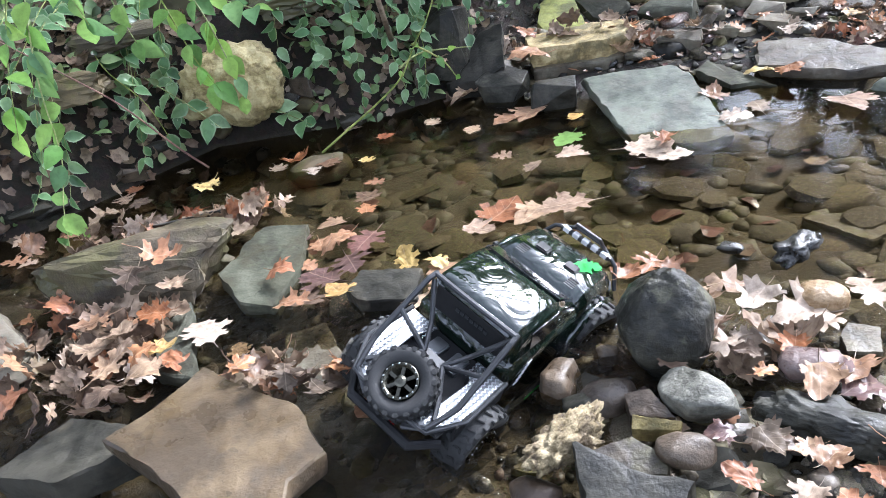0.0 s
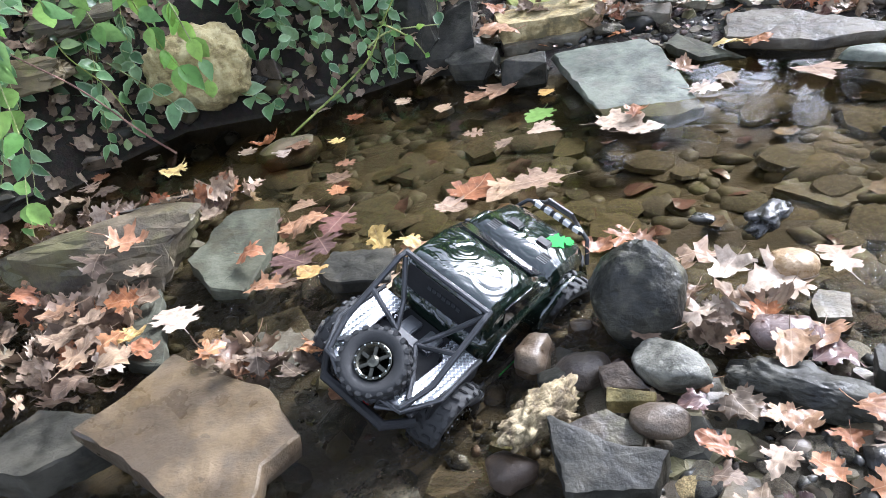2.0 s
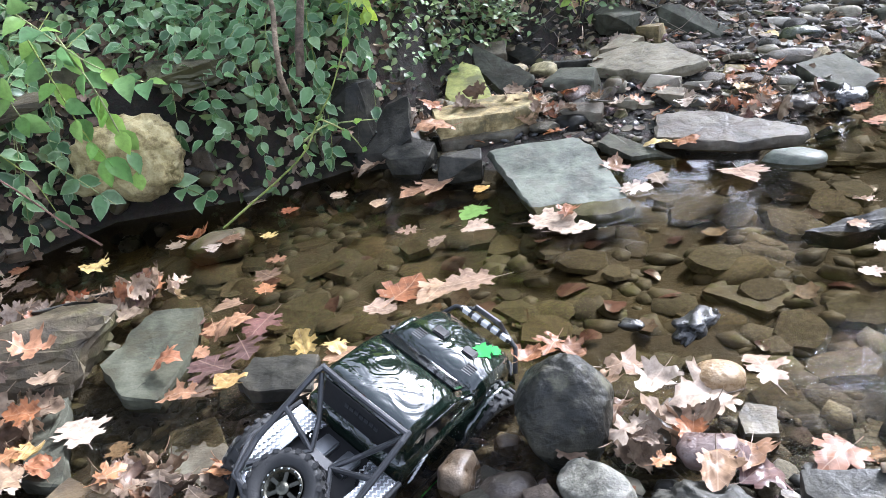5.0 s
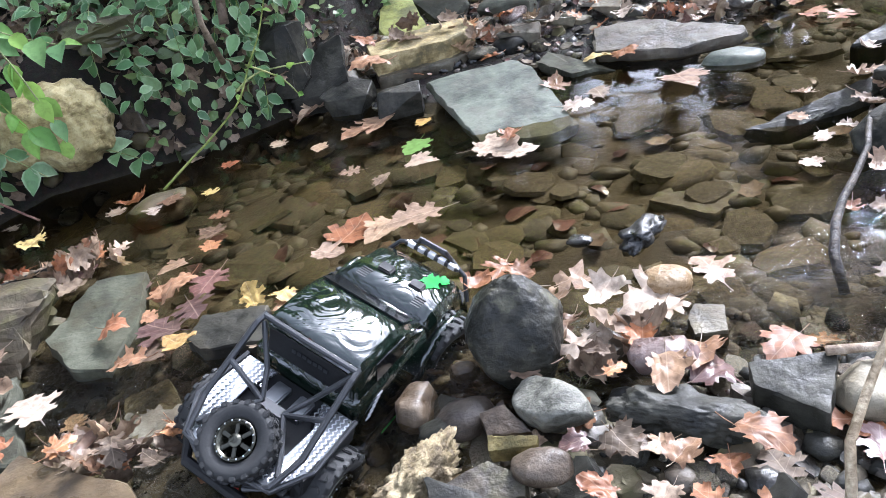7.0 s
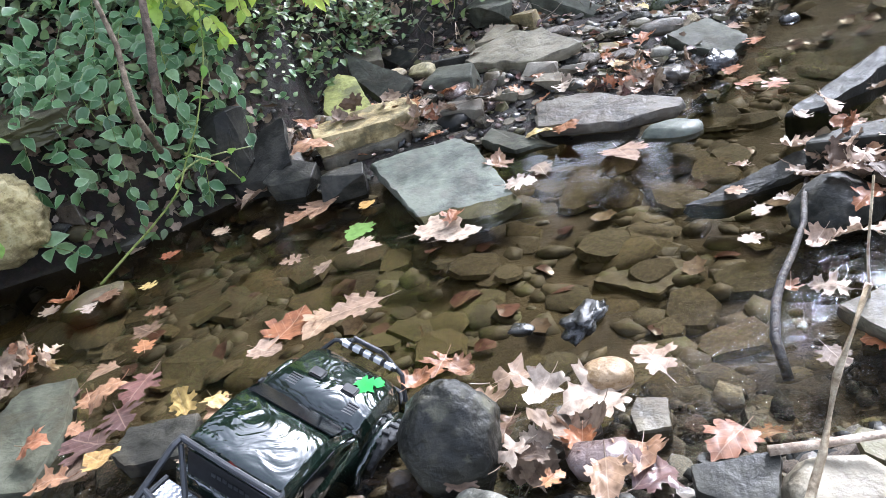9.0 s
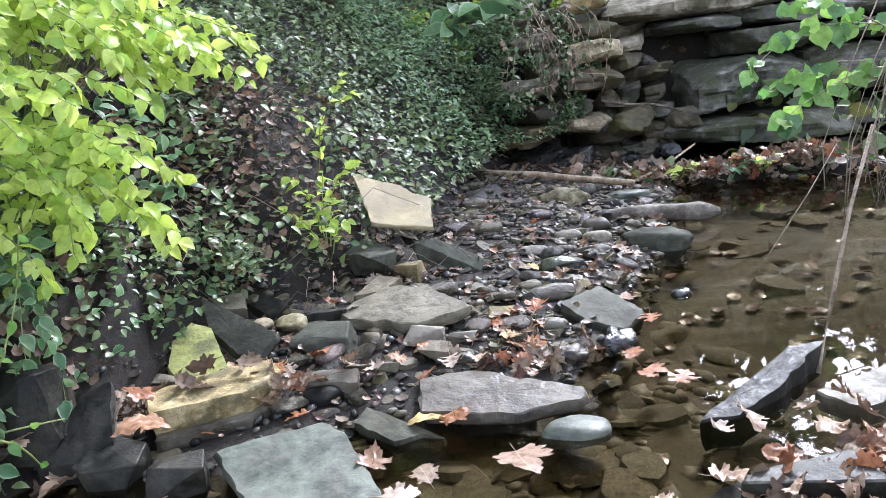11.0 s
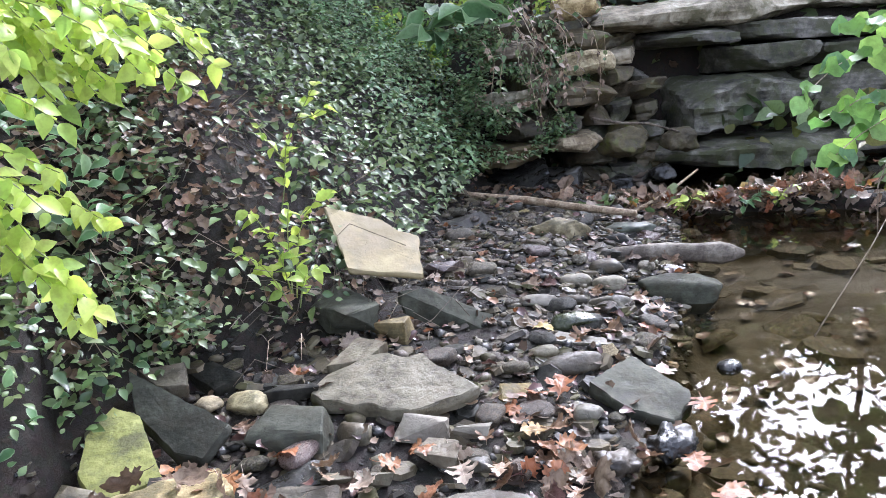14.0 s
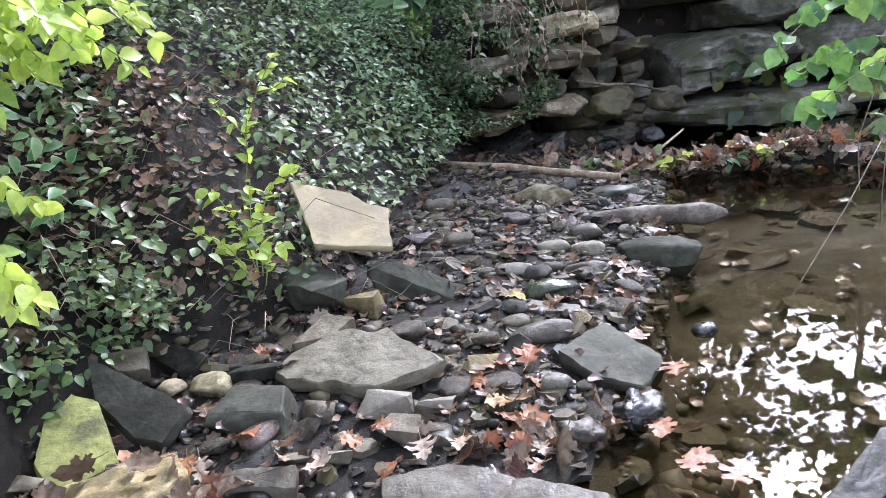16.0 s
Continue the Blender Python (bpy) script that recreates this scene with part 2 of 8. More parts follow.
def water_mat():
    """Clear shallow creek water: tinted see-through body, mirror gloss by Fresnel, small ripples."""
    m = bpy.data.materials.new("clear_creek_water")
    m.use_nodes = True
    n, l = m.node_tree.nodes, m.node_tree.links
    n.remove(n["Principled BSDF"])
    tr, gl, fr, mix = n.new("ShaderNodeBsdfTransparent"), n.new("ShaderNodeBsdfGlossy"), n.new("ShaderNodeFresnel"), n.new("ShaderNodeMixShader")
    tr.inputs["Color"].default_value = (0.64, 0.575, 0.42, 1)
    gl.inputs["Roughness"].default_value = 0.012
    fr.inputs["IOR"].default_value = 1.33
    g = n.new("ShaderNodeNewGeometry")
    at = n.new("ShaderNodeAttribute")
    at.attribute_name = "riffle"
    n1 = noise_node(n, l, g.outputs["Position"], 14.0, 3, 0.5)
    n2 = noise_node(n, l, g.outputs["Position"], 46.0, 4, 0.6)
    a = n.new("ShaderNodeMath")
    a.operation = "MULTIPLY"
    l.new(n2.outputs["Fac"], a.inputs[0])
    l.new(at.outputs["Fac"], a.inputs[1])
    s = n.new("ShaderNodeMath")
    s.operation = "MULTIPLY_ADD"
    l.new(n1.outputs["Fac"], s.inputs[0])
    sw = n.new("ShaderNodeAttribute")
    sw.attribute_name = "swell"
    l.new(sw.outputs["Fac"], s.inputs[1])
    l.new(a.outputs[0], s.inputs[2])
    bp = n.new("ShaderNodeBump")
    bp.inputs["Strength"].default_value, bp.inputs["Distance"].default_value = 0.9, 0.03
    l.new(s.outputs[0], bp.inputs["Height"])
    l.new(bp.outputs[0], gl.inputs["Normal"])
    l.new(bp.outputs[0], fr.inputs["Normal"])
    l.new(fr.outputs[0], mix.inputs["Fac"])
    l.new(tr.outputs[0], mix.inputs[1])
    l.new(gl.outputs[0], mix.inputs[2])
    l.new(mix.outputs[0], n["Material Output"].inputs["Surface"])
    return m


def leaf_mat(name, colours, rough=0.5, glow=0.35, edge=None, wet=0.0, veins=False, spec=0.3):
    """Leaf tissue: a colour for each leaf, paler veins or margin, light that comes through from behind."""
    m, n, l, b = shade(name, rough, spec)
    g = n.new("ShaderNodeNewGeometry")
    info = n.new("ShaderNodeObjectInfo")
    add = n.new("ShaderNodeMath")
    add.operation = "ADD"
    l.new(g.outputs["Random Per Island"], add.inputs[0])
    l.new(info.outputs["Random"], add.inputs[1])
    fr = n.new("ShaderNodeMath")
    fr.operation = "FRACT"
    l.new(add.outputs[0], fr.inputs[0])
    r = ramp(n, [(i / max(len(colours) - 1, 1), c) for i, c in enumerate(colours)])
    l.new(fr.outputs[0], r.inputs["Fac"])
    nz = noise_node(n, l, g.outputs["Position"], 60.0, 4)
    mx = n.new("ShaderNodeMix")
    mx.data_type = "RGBA"
    mx.blend_type = "MULTIPLY"
    mx.inputs["Factor"].default_value = 0.75 if veins else 0.35
    vr = ramp(n, [(0.34, (0.35, 0.3, 0.28)), (0.56, (1.0, 1.0, 1.0))])
    l.new(nz.outputs["Fac"], vr.inputs["Fac"])
    l.new(r.outputs["Color"], mx.inputs["A"])
    l.new(vr.outputs["Color"], mx.inputs["B"])
    col = mx.outputs["Result"]
    uv = n.new("ShaderNodeUVMap")
    sp = n.new("ShaderNodeSeparateXYZ")
    l.new(uv.outputs[0], sp.inputs[0])
    if edge:
        er = ramp(n, [(0.6, (0, 0, 0)), (0.95, (0.6, 0.6, 0.6))])
        l.new(sp.outputs["X"], er.inputs["Fac"])
        me = n.new("ShaderNodeMix")
        me.data_type = "RGBA"
        l.new(er.outputs["Color"], me.inputs["Factor"])
        l.new(col, me.inputs["A"])
        me.inputs["B"].default_value = (*edge, 1)
        col = me.outputs["Result"]
    if veins:
        tc = n.new("ShaderNodeTexCoord")
        so = n.new("ShaderNodeSeparateXYZ")
        l.new(tc.outputs["Object"], so.inputs[0])

        def op(kind, a, c):
            q = n.new("ShaderNodeMath")
            q.operation = kind
            for k, v in enumerate((a, c)):
                if isinstance(v, (int, float)):
                    q.inputs[k].default_value = v
                elif v is not None:
                    l.new(v, q.inputs[k])
            return q.outputs[0]

        ax = op("ABSOLUTE", so.outputs["X"], None)
        run = op("FRACT", op("MULTIPLY", op("SUBTRACT", so.outputs["Y"], op("MULTIPLY", ax, 0.9)), 5.0), None)
        rib = op("LESS_THAN", ax, 0.011)
        ribs = op("MAXIMUM", rib, op("MULTIPLY", op("LESS_THAN", run, 0.09), 0.5))
        mv = n.new("ShaderNodeMix")
        mv.data_type = "RGBA"
        mv.blend_type = "SCREEN"
        l.new(op("MULTIPLY", ribs, 0.3), mv.inputs["Factor"])
        l.new(col, mv.inputs["A"])
        mv.inputs["B"].default_value = (0.35, 0.28, 0.2, 1)
        col = mv.outputs["Result"]
    l.new(col, b.inputs["Base Color"])
    tb = n.new("ShaderNodeBsdfTranslucent")
    l.new(col, tb.inputs["Color"])
    ms = n.new("ShaderNodeMixShader")
    ms.inputs["Fac"].default_value = glow
    l.new(b.outputs[0], ms.inputs[1])
    l.new(tb.outputs[0], ms.inputs[2])
    l.new(ms.outputs[0], n["Material Output"].inputs["Surface"])
    if wet:
        b.inputs["Coat Weight"].default_value = wet
    return m


SOIL, WATER = ground_mat(), water_mat()
OAK = leaf_mat("fallen_leaf_orange_brown", [(0.33, 0.13, 0.05), (0.21, 0.088, 0.042), (0.37, 0.18, 0.08), (0.28, 0.095, 0.042), (0.34, 0.19, 0.105), (0.16, 0.075, 0.04)], 0.45, 0.2, veins=True)
PINK = leaf_mat("fallen_leaf_pale_pinkish", [(0.26, 0.165, 0.095), (0.17, 0.095, 0.055), (0.32, 0.225, 0.14), (0.22, 0.118, 0.066), (0.39, 0.29, 0.195), (0.11, 0.064, 0.04), (0.15, 0.10, 0.062)], 0.38, 0.15, veins=True)
PALEL = leaf_mat("fallen_leaf_bleached", [(0.37, 0.28, 0.20), (0.45, 0.37, 0.29), (0.27, 0.18, 0.12), (0.38, 0.275, 0.19), (0.20, 0.13, 0.085)], 0.4, 0.15, veins=True)
PLUM = leaf_mat("fallen_leaf_plum_brown", [(0.085, 0.05, 0.045), (0.13, 0.075, 0.065), (0.17, 0.085, 0.07)], 0.35, 0.1, wet=0.4, veins=True)
YELLOW = leaf_mat("fallen_leaf_yellow", [(0.45, 0.30, 0.085), (0.50, 0.39, 0.16), (0.44, 0.24, 0.06), (0.36, 0.265, 0.12)], 0.5, 0.25, veins=True)
DULL = leaf_mat("fallen_leaf_dull_brown", [(0.07, 0.049, 0.035), (0.16, 0.108, 0.07), (0.22, 0.155, 0.10), (0.095, 0.062, 0.042), (0.25, 0.185, 0.12), (0.08, 0.058, 0.04), (0.16, 0.12, 0.07)], 0.6, 0.15, veins=True)
IVY = leaf_mat("dark_green_groundcover_leaf", [(0.085, 0.14, 0.05), (0.16, 0.235, 0.08), (0.27, 0.34, 0.13), (0.035, 0.06, 0.025), (0.12, 0.155, 0.06)], 0.42, 0.25, spec=0.5)
EUON = leaf_mat("variegated_creeper_leaf", [(0.11, 0.23, 0.085), (0.21, 0.36, 0.14), (0.05, 0.115, 0.045), (0.28, 0.42, 0.19), (0.08, 0.18, 0.07), (0.16, 0.30, 0.115)], 0.38, 0.4, edge=(0.48, 0.58, 0.36), spec=0.5)
CREEP = leaf_mat("mid_green_creeper_leaf", [(0.09, 0.16, 0.055), (0.17, 0.25, 0.085), (0.045, 0.085, 0.032), (0.24, 0.31, 0.13), (0.065, 0.125, 0.045), (0.30, 0.36, 0.16)], 0.36, 0.35, spec=0.6)
LITTER = leaf_mat("grey_brown_leaf_litter", [(0.06, 0.048, 0.037), (0.14, 0.11, 0.08), (0.23, 0.185, 0.14), (0.095, 0.075, 0.055), (0.19, 0.125, 0.08), (0.30, 0.25, 0.19), (0.08, 0.062, 0.045)], 0.6, 0.15)
SPRAY = leaf_mat("light_green_shrub_leaf", [(0.14, 0.30, 0.07), (0.23, 0.42, 0.08), (0.13, 0.25, 0.11), (0.32, 0.50, 0.10), (0.10, 0.20, 0.09)], 0.38, 0.5)
# yellow-green leaf with sunlight put into its very bright colours
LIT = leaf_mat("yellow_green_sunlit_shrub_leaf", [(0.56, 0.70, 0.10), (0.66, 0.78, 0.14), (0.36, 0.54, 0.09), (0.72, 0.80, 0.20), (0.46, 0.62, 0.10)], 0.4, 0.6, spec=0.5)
CANOPY = leaf_mat("autumn_canopy_leaf", [(0.06, 0.10, 0.02), (0.10, 0.13, 0.03), (0.20, 0.17, 0.04), (0.07, 0.09, 0.025)], 0.5, 0.35)
BARK = stone_mat("grey_brown_bark", (0.05, 0.038, 0.026), (0.11, 0.085, 0.06), (0.20, 0.16, 0.12), 0.85, blotch=14.0, bump=0.8)
TWIG = stone_mat("pale_dead_twig", (0.20, 0.15, 0.10), (0.34, 0.27, 0.19), (0.50, 0.42, 0.31), 0.7, blotch=30.0)
STEM = stone_mat("green_plant_stem", (0.12, 0.15, 0.04), (0.22, 0.26, 0.08), (0.32, 0.34, 0.13), 0.55, blotch=30.0)
DRIFT = stone_mat("grey_driftwood", (0.085, 0.07, 0.052), (0.17, 0.145, 0.11), (0.27, 0.24, 0.19), 0.8, blotch=10.0, bump=0.8)
ROOT = stone_mat("wet_dark_root_bark", (0.012, 0.01, 0.008), (0.03, 0.024, 0.018), (0.07, 0.056, 0.042), 0.6, blotch=25.0)
REDSTEM = stone_mat("reddish_brown_stem", (0.10, 0.05, 0.035), (0.18, 0.09, 0.06), (0.26, 0.15, 0.10), 0.55, blotch=30.0)


# ---- shared builders ----
def mesh_ob(name, verts, faces, mat, parent=None, smooth=True, label=""):
    me = bpy.data.meshes.new(name)
    me.from_pydata([tuple(v) for v in verts], [], faces)
    me.materials.append(mat)
    if smooth:
        me.polygons.foreach_set("use_smooth", [True] * len(me.polygons))
    me.update()
    ob = new(name, me)
    if parent:
        ob.parent = parent
    return tagged(ob, label=label)


def part(name, bm, mat, parent, label="", smooth=False):
    """Links a bmesh as one mesh object under a thing or a part."""
    me = bpy.data.meshes.new(name)
    bm.to_mesh(me)
    bm.free()
    me.materials.append(mat)
    if smooth:
        me.polygons.foreach_set("use_smooth", [True] * len(me.polygons))
    ob = new(name, me)
    ob.parent = parent
    return tagged(ob, label=label)


def side(px, py, line):
    """Signed distance of points to a line of corners; positive to its left."""
    if isinstance(px, float):
        best, sign = 1e9, 1.0
        for (ax, ay), (bx, by) in zip(line[:-1], line[1:]):
            dx, dy = bx - ax, by - ay
            t = min(max(((px - ax) * dx + (py - ay) * dy) / (dx * dx + dy * dy), 0), 1)
            d = math.hypot(px - ax - t * dx, py - ay - t * dy)
            if d < best - 1e-9:
                best, sign = d, 1.0 if dx * (py - ay) - dy * (px - ax) > 0 else -1.0
        return best * sign
    best = np.full(np.shape(px), 1e9)
    sign = np.ones(np.shape(px))
    for (ax, ay), (bx, by) in zip(line[:-1], line[1:]):
        dx, dy = bx - ax, by - ay
        t = np.clip(((px - ax) * dx + (py - ay) * dy) / (dx * dx + dy * dy), 0, 1)
        ex, ey = px - ax - t * dx, py - ay - t * dy
        d = np.hypot(ex, ey)
        near = d < best - 1e-9
        best = np.where(near, d, best)
        sign = np.where(near, np.where(dx * (py - ay) - dy * (px - ax) > 0, 1.0, -1.0), sign)
    return best * sign


def step(a, b, v):
    t = np.clip((v - a) / (b - a), 0, 1)
    return t * t * (3 - 2 * t)


# foot of the planted bank, edge of the gravel bar, dam of stones, far shore, mat of leaves before the ledges
FOOT = [(-60, -8), (-2.5, 1.25), (-1.3, 1.62), (-0.85, 1.82), (-0.5, 2.22), (-0.05, 2.22), (0.28, 2.38), (0.48, 2.62), (0.75, 2.85), (1.05, 2.92), (1.35, 3.25), (1.9, 3.98), (2.45, 4.72), (3.3, 5.6), (60, 60)]
BAR = [(-0.3, 2.6), (0.2, 2.32), (0.55, 2.12), (1.0, 2.14), (1.32, 2.05), (1.62, 2.36), (1.86, 2.6), (2.15, 2.84), (2.42, 3.2), (2.72, 3.55), (3.2, 4.4)]
DAM = [(-3.0, 0.9), (-0.9, 1.5), (-0.3, 1.42), (0.05, 1.27), (0.3, 1.14), (0.5, 1.04), (0.75, 1.03), (0.95, 0.98), (1.3, 1.0), (4, 0.6)]
SHORE = [(2.2, 3.95), (2.72, 3.72), (3.0, 3.52), (3.28, 3.28), (3.4, 2.95), (3.0, 2.35), (2.3, 1.72), (1.75, 1.42), (1.35, 1.08), (1.05, 0.75), (0.9, -3), (0, -60)]


def ground_z(x, y):
    x, y = np.asarray(x, float), np.asarray(y, float)
    foot, bar, dam, shore = side(x, y, FOOT), side(x, y, BAR), side(x, y, DAM), side(x, y, SHORE)
    z = -0.075 + 0.085 * step(-0.14, 0.05, bar) + 0.13 * np.clip(bar, 0, 1.2)
    z = z - 0.13 * step(1.45, 2.0, x) * step(0.02, -0.25, bar) * step(-0.05, -0.35, side(x, y, SHORE))
    z = z + 0.05 * step(-0.12, 0.02, dam) * step(0.18, 0.0, dam)
    z = np.where(dam < 0, np.maximum(z, -0.052 + 0.045 * step(0.30, 0.42, x) * step(-0.02, -0.1, dam)), z)
    up = np.clip(foot, 0, None)
    z = np.where(foot > 0, np.maximum(z, 0.0) + np.where(x < 0.4, 2.6 * np.minimum(up, 0.12) + 0.55 * np.clip(up - 0.12, 0, 0.23), 1.25 * np.minimum(up, 0.35)) + 0.78 * np.clip(up - 0.35, 0, 1.4) + 0.25 * np.clip(up - 1.75, 0, 6), z)
    right = np.clip(shore, 0, None)
    hill = 0.09 * step(0, 0.12, right) + 0.35 * np.clip(right - 0.35, 0, 1.5) + 0.1 * np.clip(right - 2.5, 0, 6)
    back = step(3.05, 3.3, y)
    z = np.where((shore > 0) & (foot <= 0), np.maximum(z, -0.05 + hill * (1 - back) + back * (0.11 * step(0, 0.08, right) * step(0.42, 0.15, right))), z)
    deep = 0.309 * (x - 3.2) + 0.951 * (y - 4.45)
    along = 0.951 * (x - 3.2) - 0.309 * (y - 4.45)
    z = np.where(along > -0.9, np.maximum(z, -0.1 + 0.9 * step(0.3, 0.55, deep) + 0.4 * np.clip(deep - 0.55, 0, 3)), z)
    wob = 0.012 * np.sin(9 * x + 4 * np.sin(5 * y)) * np.cos(8 * y + 3 * np.sin(4 * x)) + 0.007 * np.sin(31 * x + 2 * np.sin(17 * y)) * np.sin(27 * y)
    return z + wob * (0.6 + 1.2 * step(0.0, 0.3, foot))


TX, TY = np.arange(-2.5, 5.0, 0.02), np.arange(0.0, 7.0, 0.02)
TABLE = ground_z(*np.meshgrid(TX, TY))


def gz(x, y):
    """Height of the ground at one place, from a fine table."""
    i, j = (x + 2.5) / 0.02, y / 0.02
    if 0 <= i < len(TX) - 2 and 0 <= j < len(TY) - 2:
        a, b = int(i), int(j)
        u, v = i - a, j - b
        return float((TABLE[b, a] * (1 - u) + TABLE[b, a + 1] * u) * (1 - v) + (TABLE[b + 1, a] * (1 - u) + TABLE[b + 1, a + 1] * u) * v)
    return float(ground_z(x, y))


def axis(a, b, fine, far):
    inner = np.arange(a, b + fine / 2, fine)
    out = [fine]
    while sum(out) < far:
        out.append(out[-1] * 1.35)
    grow = np.cumsum(out)
    return np.concatenate([(a - grow)[::-1], inner, b + grow])


def sheet(name, xs, ys, zf, mat, keep=None):
    gx, gy = np.meshgrid(xs, ys)
    gzv = zf(gx, gy)
    nx, ny = len(xs), len(ys)
    co = np.stack([gx, gy, gzv], -1).reshape(-1, 3)
    i = (np.arange(ny - 1)[:, None] * nx + np.arange(nx - 1)[None]).reshape(-1)
    q = np.stack([i, i + 1, i + nx + 1, i + nx], -1)
    if keep is not None:
        ok = keep(gx, gy).reshape(-1)
        q = q[ok[q].any(1)]
    return mesh_ob(name, co.tolist(), q.tolist(), mat)


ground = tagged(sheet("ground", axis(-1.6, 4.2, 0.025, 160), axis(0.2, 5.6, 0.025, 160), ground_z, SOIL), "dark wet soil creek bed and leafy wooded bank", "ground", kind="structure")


def water_z(x, y):
    return -0.017 * step(0.0, -0.16, side(x, y, DAM)) + 0.002 * np.sin(23 * x + 3 * np.sin(11 * y)) * step(0.25, -0.1, side(x, y, DAM))


water = sheet("water", np.concatenate([np.arange(-14, -3, 0.5), np.arange(-3, 4.6, 0.03)]), np.concatenate([np.arange(-9, -0.6, 0.4), np.arange(-0.6, 5.2, 0.03)]), water_z, WATER, lambda x, y: side(x, y, FOOT) < 0.15)
tagged(water, "clear shallow brown creek water with small ripples", "water", kind="structure")
water.visible_shadow = False
riffle = water.data.attributes.new("riffle", "FLOAT", "POINT")
wco = np.array([v.co[:2] for v in water.data.vertices])
wd = side(wco[:, 0], wco[:, 1], DAM)
riffle.data.foreach_set("value", (0.0005 + 0.012 * step(1.5, 1.05, wco[:, 0]) + 0.12 * step(0.4, 0.05, wd) + 2.2 * step(0.10, -0.05, wd)).astype(np.float32))
swell = water.data.attributes.new("swell", "FLOAT", "POINT")
swell.data.foreach_set("value", (0.002 + 0.045 * step(1.5, 1.05, wco[:, 0]) + 0.004 * step(2.5, 3.1, wco[:, 1])).astype(np.float32))


# ---- stones ----
def hull_stone(rng, facets, detail):
    """An angular stone: the hull of a few points, its edges chipped."""
    bm = bmesh.new()
    for _ in range(facets + 4):
        p = Vector((rng.gauss(0, 1), rng.gauss(0, 1), rng.gauss(0, 1))).normalized()
        p = Vector([math.copysign(abs(c) ** 0.45, c) for c in p]) * rng.uniform(0.82, 1.05)
        bm.verts.new(p)
    got = bmesh.ops.convex_hull(bm, input=bm.verts[:])
    bmesh.ops.delete(bm, geom=[g for g in got["geom_interior"] if isinstance(g, bmesh.types.BMVert)], context="VERTS")
    bmesh.ops.dissolve_limit(bm, angle_limit=0.14, verts=bm.verts[:], edges=bm.edges[:])
    bmesh.ops.bevel(bm, geom=bm.edges[:], offset=0.035, segments=1, affect="EDGES", clamp_overlap=True)
    bmesh.ops.triangulate(bm, faces=bm.faces[:])
    for _ in range(detail - 1):
        long = [e for e in bm.edges if e.calc_length() > (0.55 if detail < 4 else 0.3)]
        bmesh.ops.subdivide_edges(bm, edges=long, cuts=1)
        bmesh.ops.triangulate(bm, faces=bm.faces[:])
    return bm


def lump(name, x, y, z, length, width, height, rot, mat, label, category="rock", seed=0, facets=5, rough=0.16, detail=3, group="", knobby=0.0, tip=0.0, kind="", egg=0.0):
    """A stone: worn round, or angular where it has many facets, lying on its base."""
    rng = random.Random(seed * 7 + 3)
    off = Vector((rng.uniform(-9, 9), rng.uniform(-9, 9), rng.uniform(-9, 9)))
    if facets >= 5:
        bm = hull_stone(rng, facets, detail)
        for v in bm.verts:
            p = v.co
            v.co = p * (1 + rough * 0.25 * noise.noise(p * 1.7 + off) + rough * 0.35 * noise.noise(Vector((p.x, p.y, p.z * 4)) * 2.6 + off) + rough * 0.2 * noise.noise(p * 9 + off))
    else:
        bm = bmesh.new()
        bmesh.ops.create_icosphere(bm, subdivisions=detail, radius=1.0)
        planes, mean = [], (length * width * height) ** (1 / 3)
        for _ in range(facets):
            n = Vector((rng.gauss(0, 1), rng.gauss(0, 1), rng.gauss(0, 0.8))).normalized()
            planes.append((n, rng.uniform(0.58, 0.9)))
        for v in bm.verts:
            p = Vector([math.copysign(abs(c) ** 0.8, c) for c in v.co])
            for n, d in planes:
                k = p.dot(n) - d
                if k > 0:
                    p -= n * k * 0.85
            q = Vector((p.x * length, p.y * width, p.z * height)) / mean
            p *= 1 + rough * noise.noise(q * 1.3 + off) + rough * 0.45 * noise.noise(q * 3.7 + off) + rough * 0.25 * noise.noise(q * 9 + off) + (rough * 0.2 * noise.noise(q * 21 + off) if detail > 3 else 0)
            if knobby:
                p *= 1 + knobby * (0.4 - min(1.0, (noise.voronoi(q * 2.6 + off)[0][0] * 1.5) ** 2)) + knobby * 0.5 * (0.4 - min(1.0, (noise.voronoi(q * 6.5 + off)[0][0] * 1.5) ** 2)) + knobby * 0.3 * noise.noise(q * 15 + off)
            v.co = p
    lo, hi = [min(v.co[k] for v in bm.verts) for k in range(3)], [max(v.co[k] for v in bm.verts) for k in range(3)]
    for v in bm.verts:
        u = [(v.co[k] - lo[k]) / (hi[k] - lo[k]) for k in range(3)]
        k = 1 - egg * u[2] ** 2
        v.co = ((u[0] - 0.5 - 0.12 * egg * u[2]) * length * k, (u[1] - 0.5) * width * k, u[2] * height)
    bm.normal_update()
    if facets >= 5:
        for e in bm.edges:
            e.smooth = not (e.is_manifold and e.calc_face_angle(0) > 0.38)
    me = bpy.data.meshes.new(name)
    bm.to_mesh(me)
    bm.free()
    me.materials.append(mat)
    me.polygons.foreach_set("use_smooth", [True] * len(me.polygons))
    ob = new(name, me)
    ob.matrix_basis = pose(x, y, z, tip, 0, rot)
    return tagged(ob, label, category, group, kind)


FLATS = []


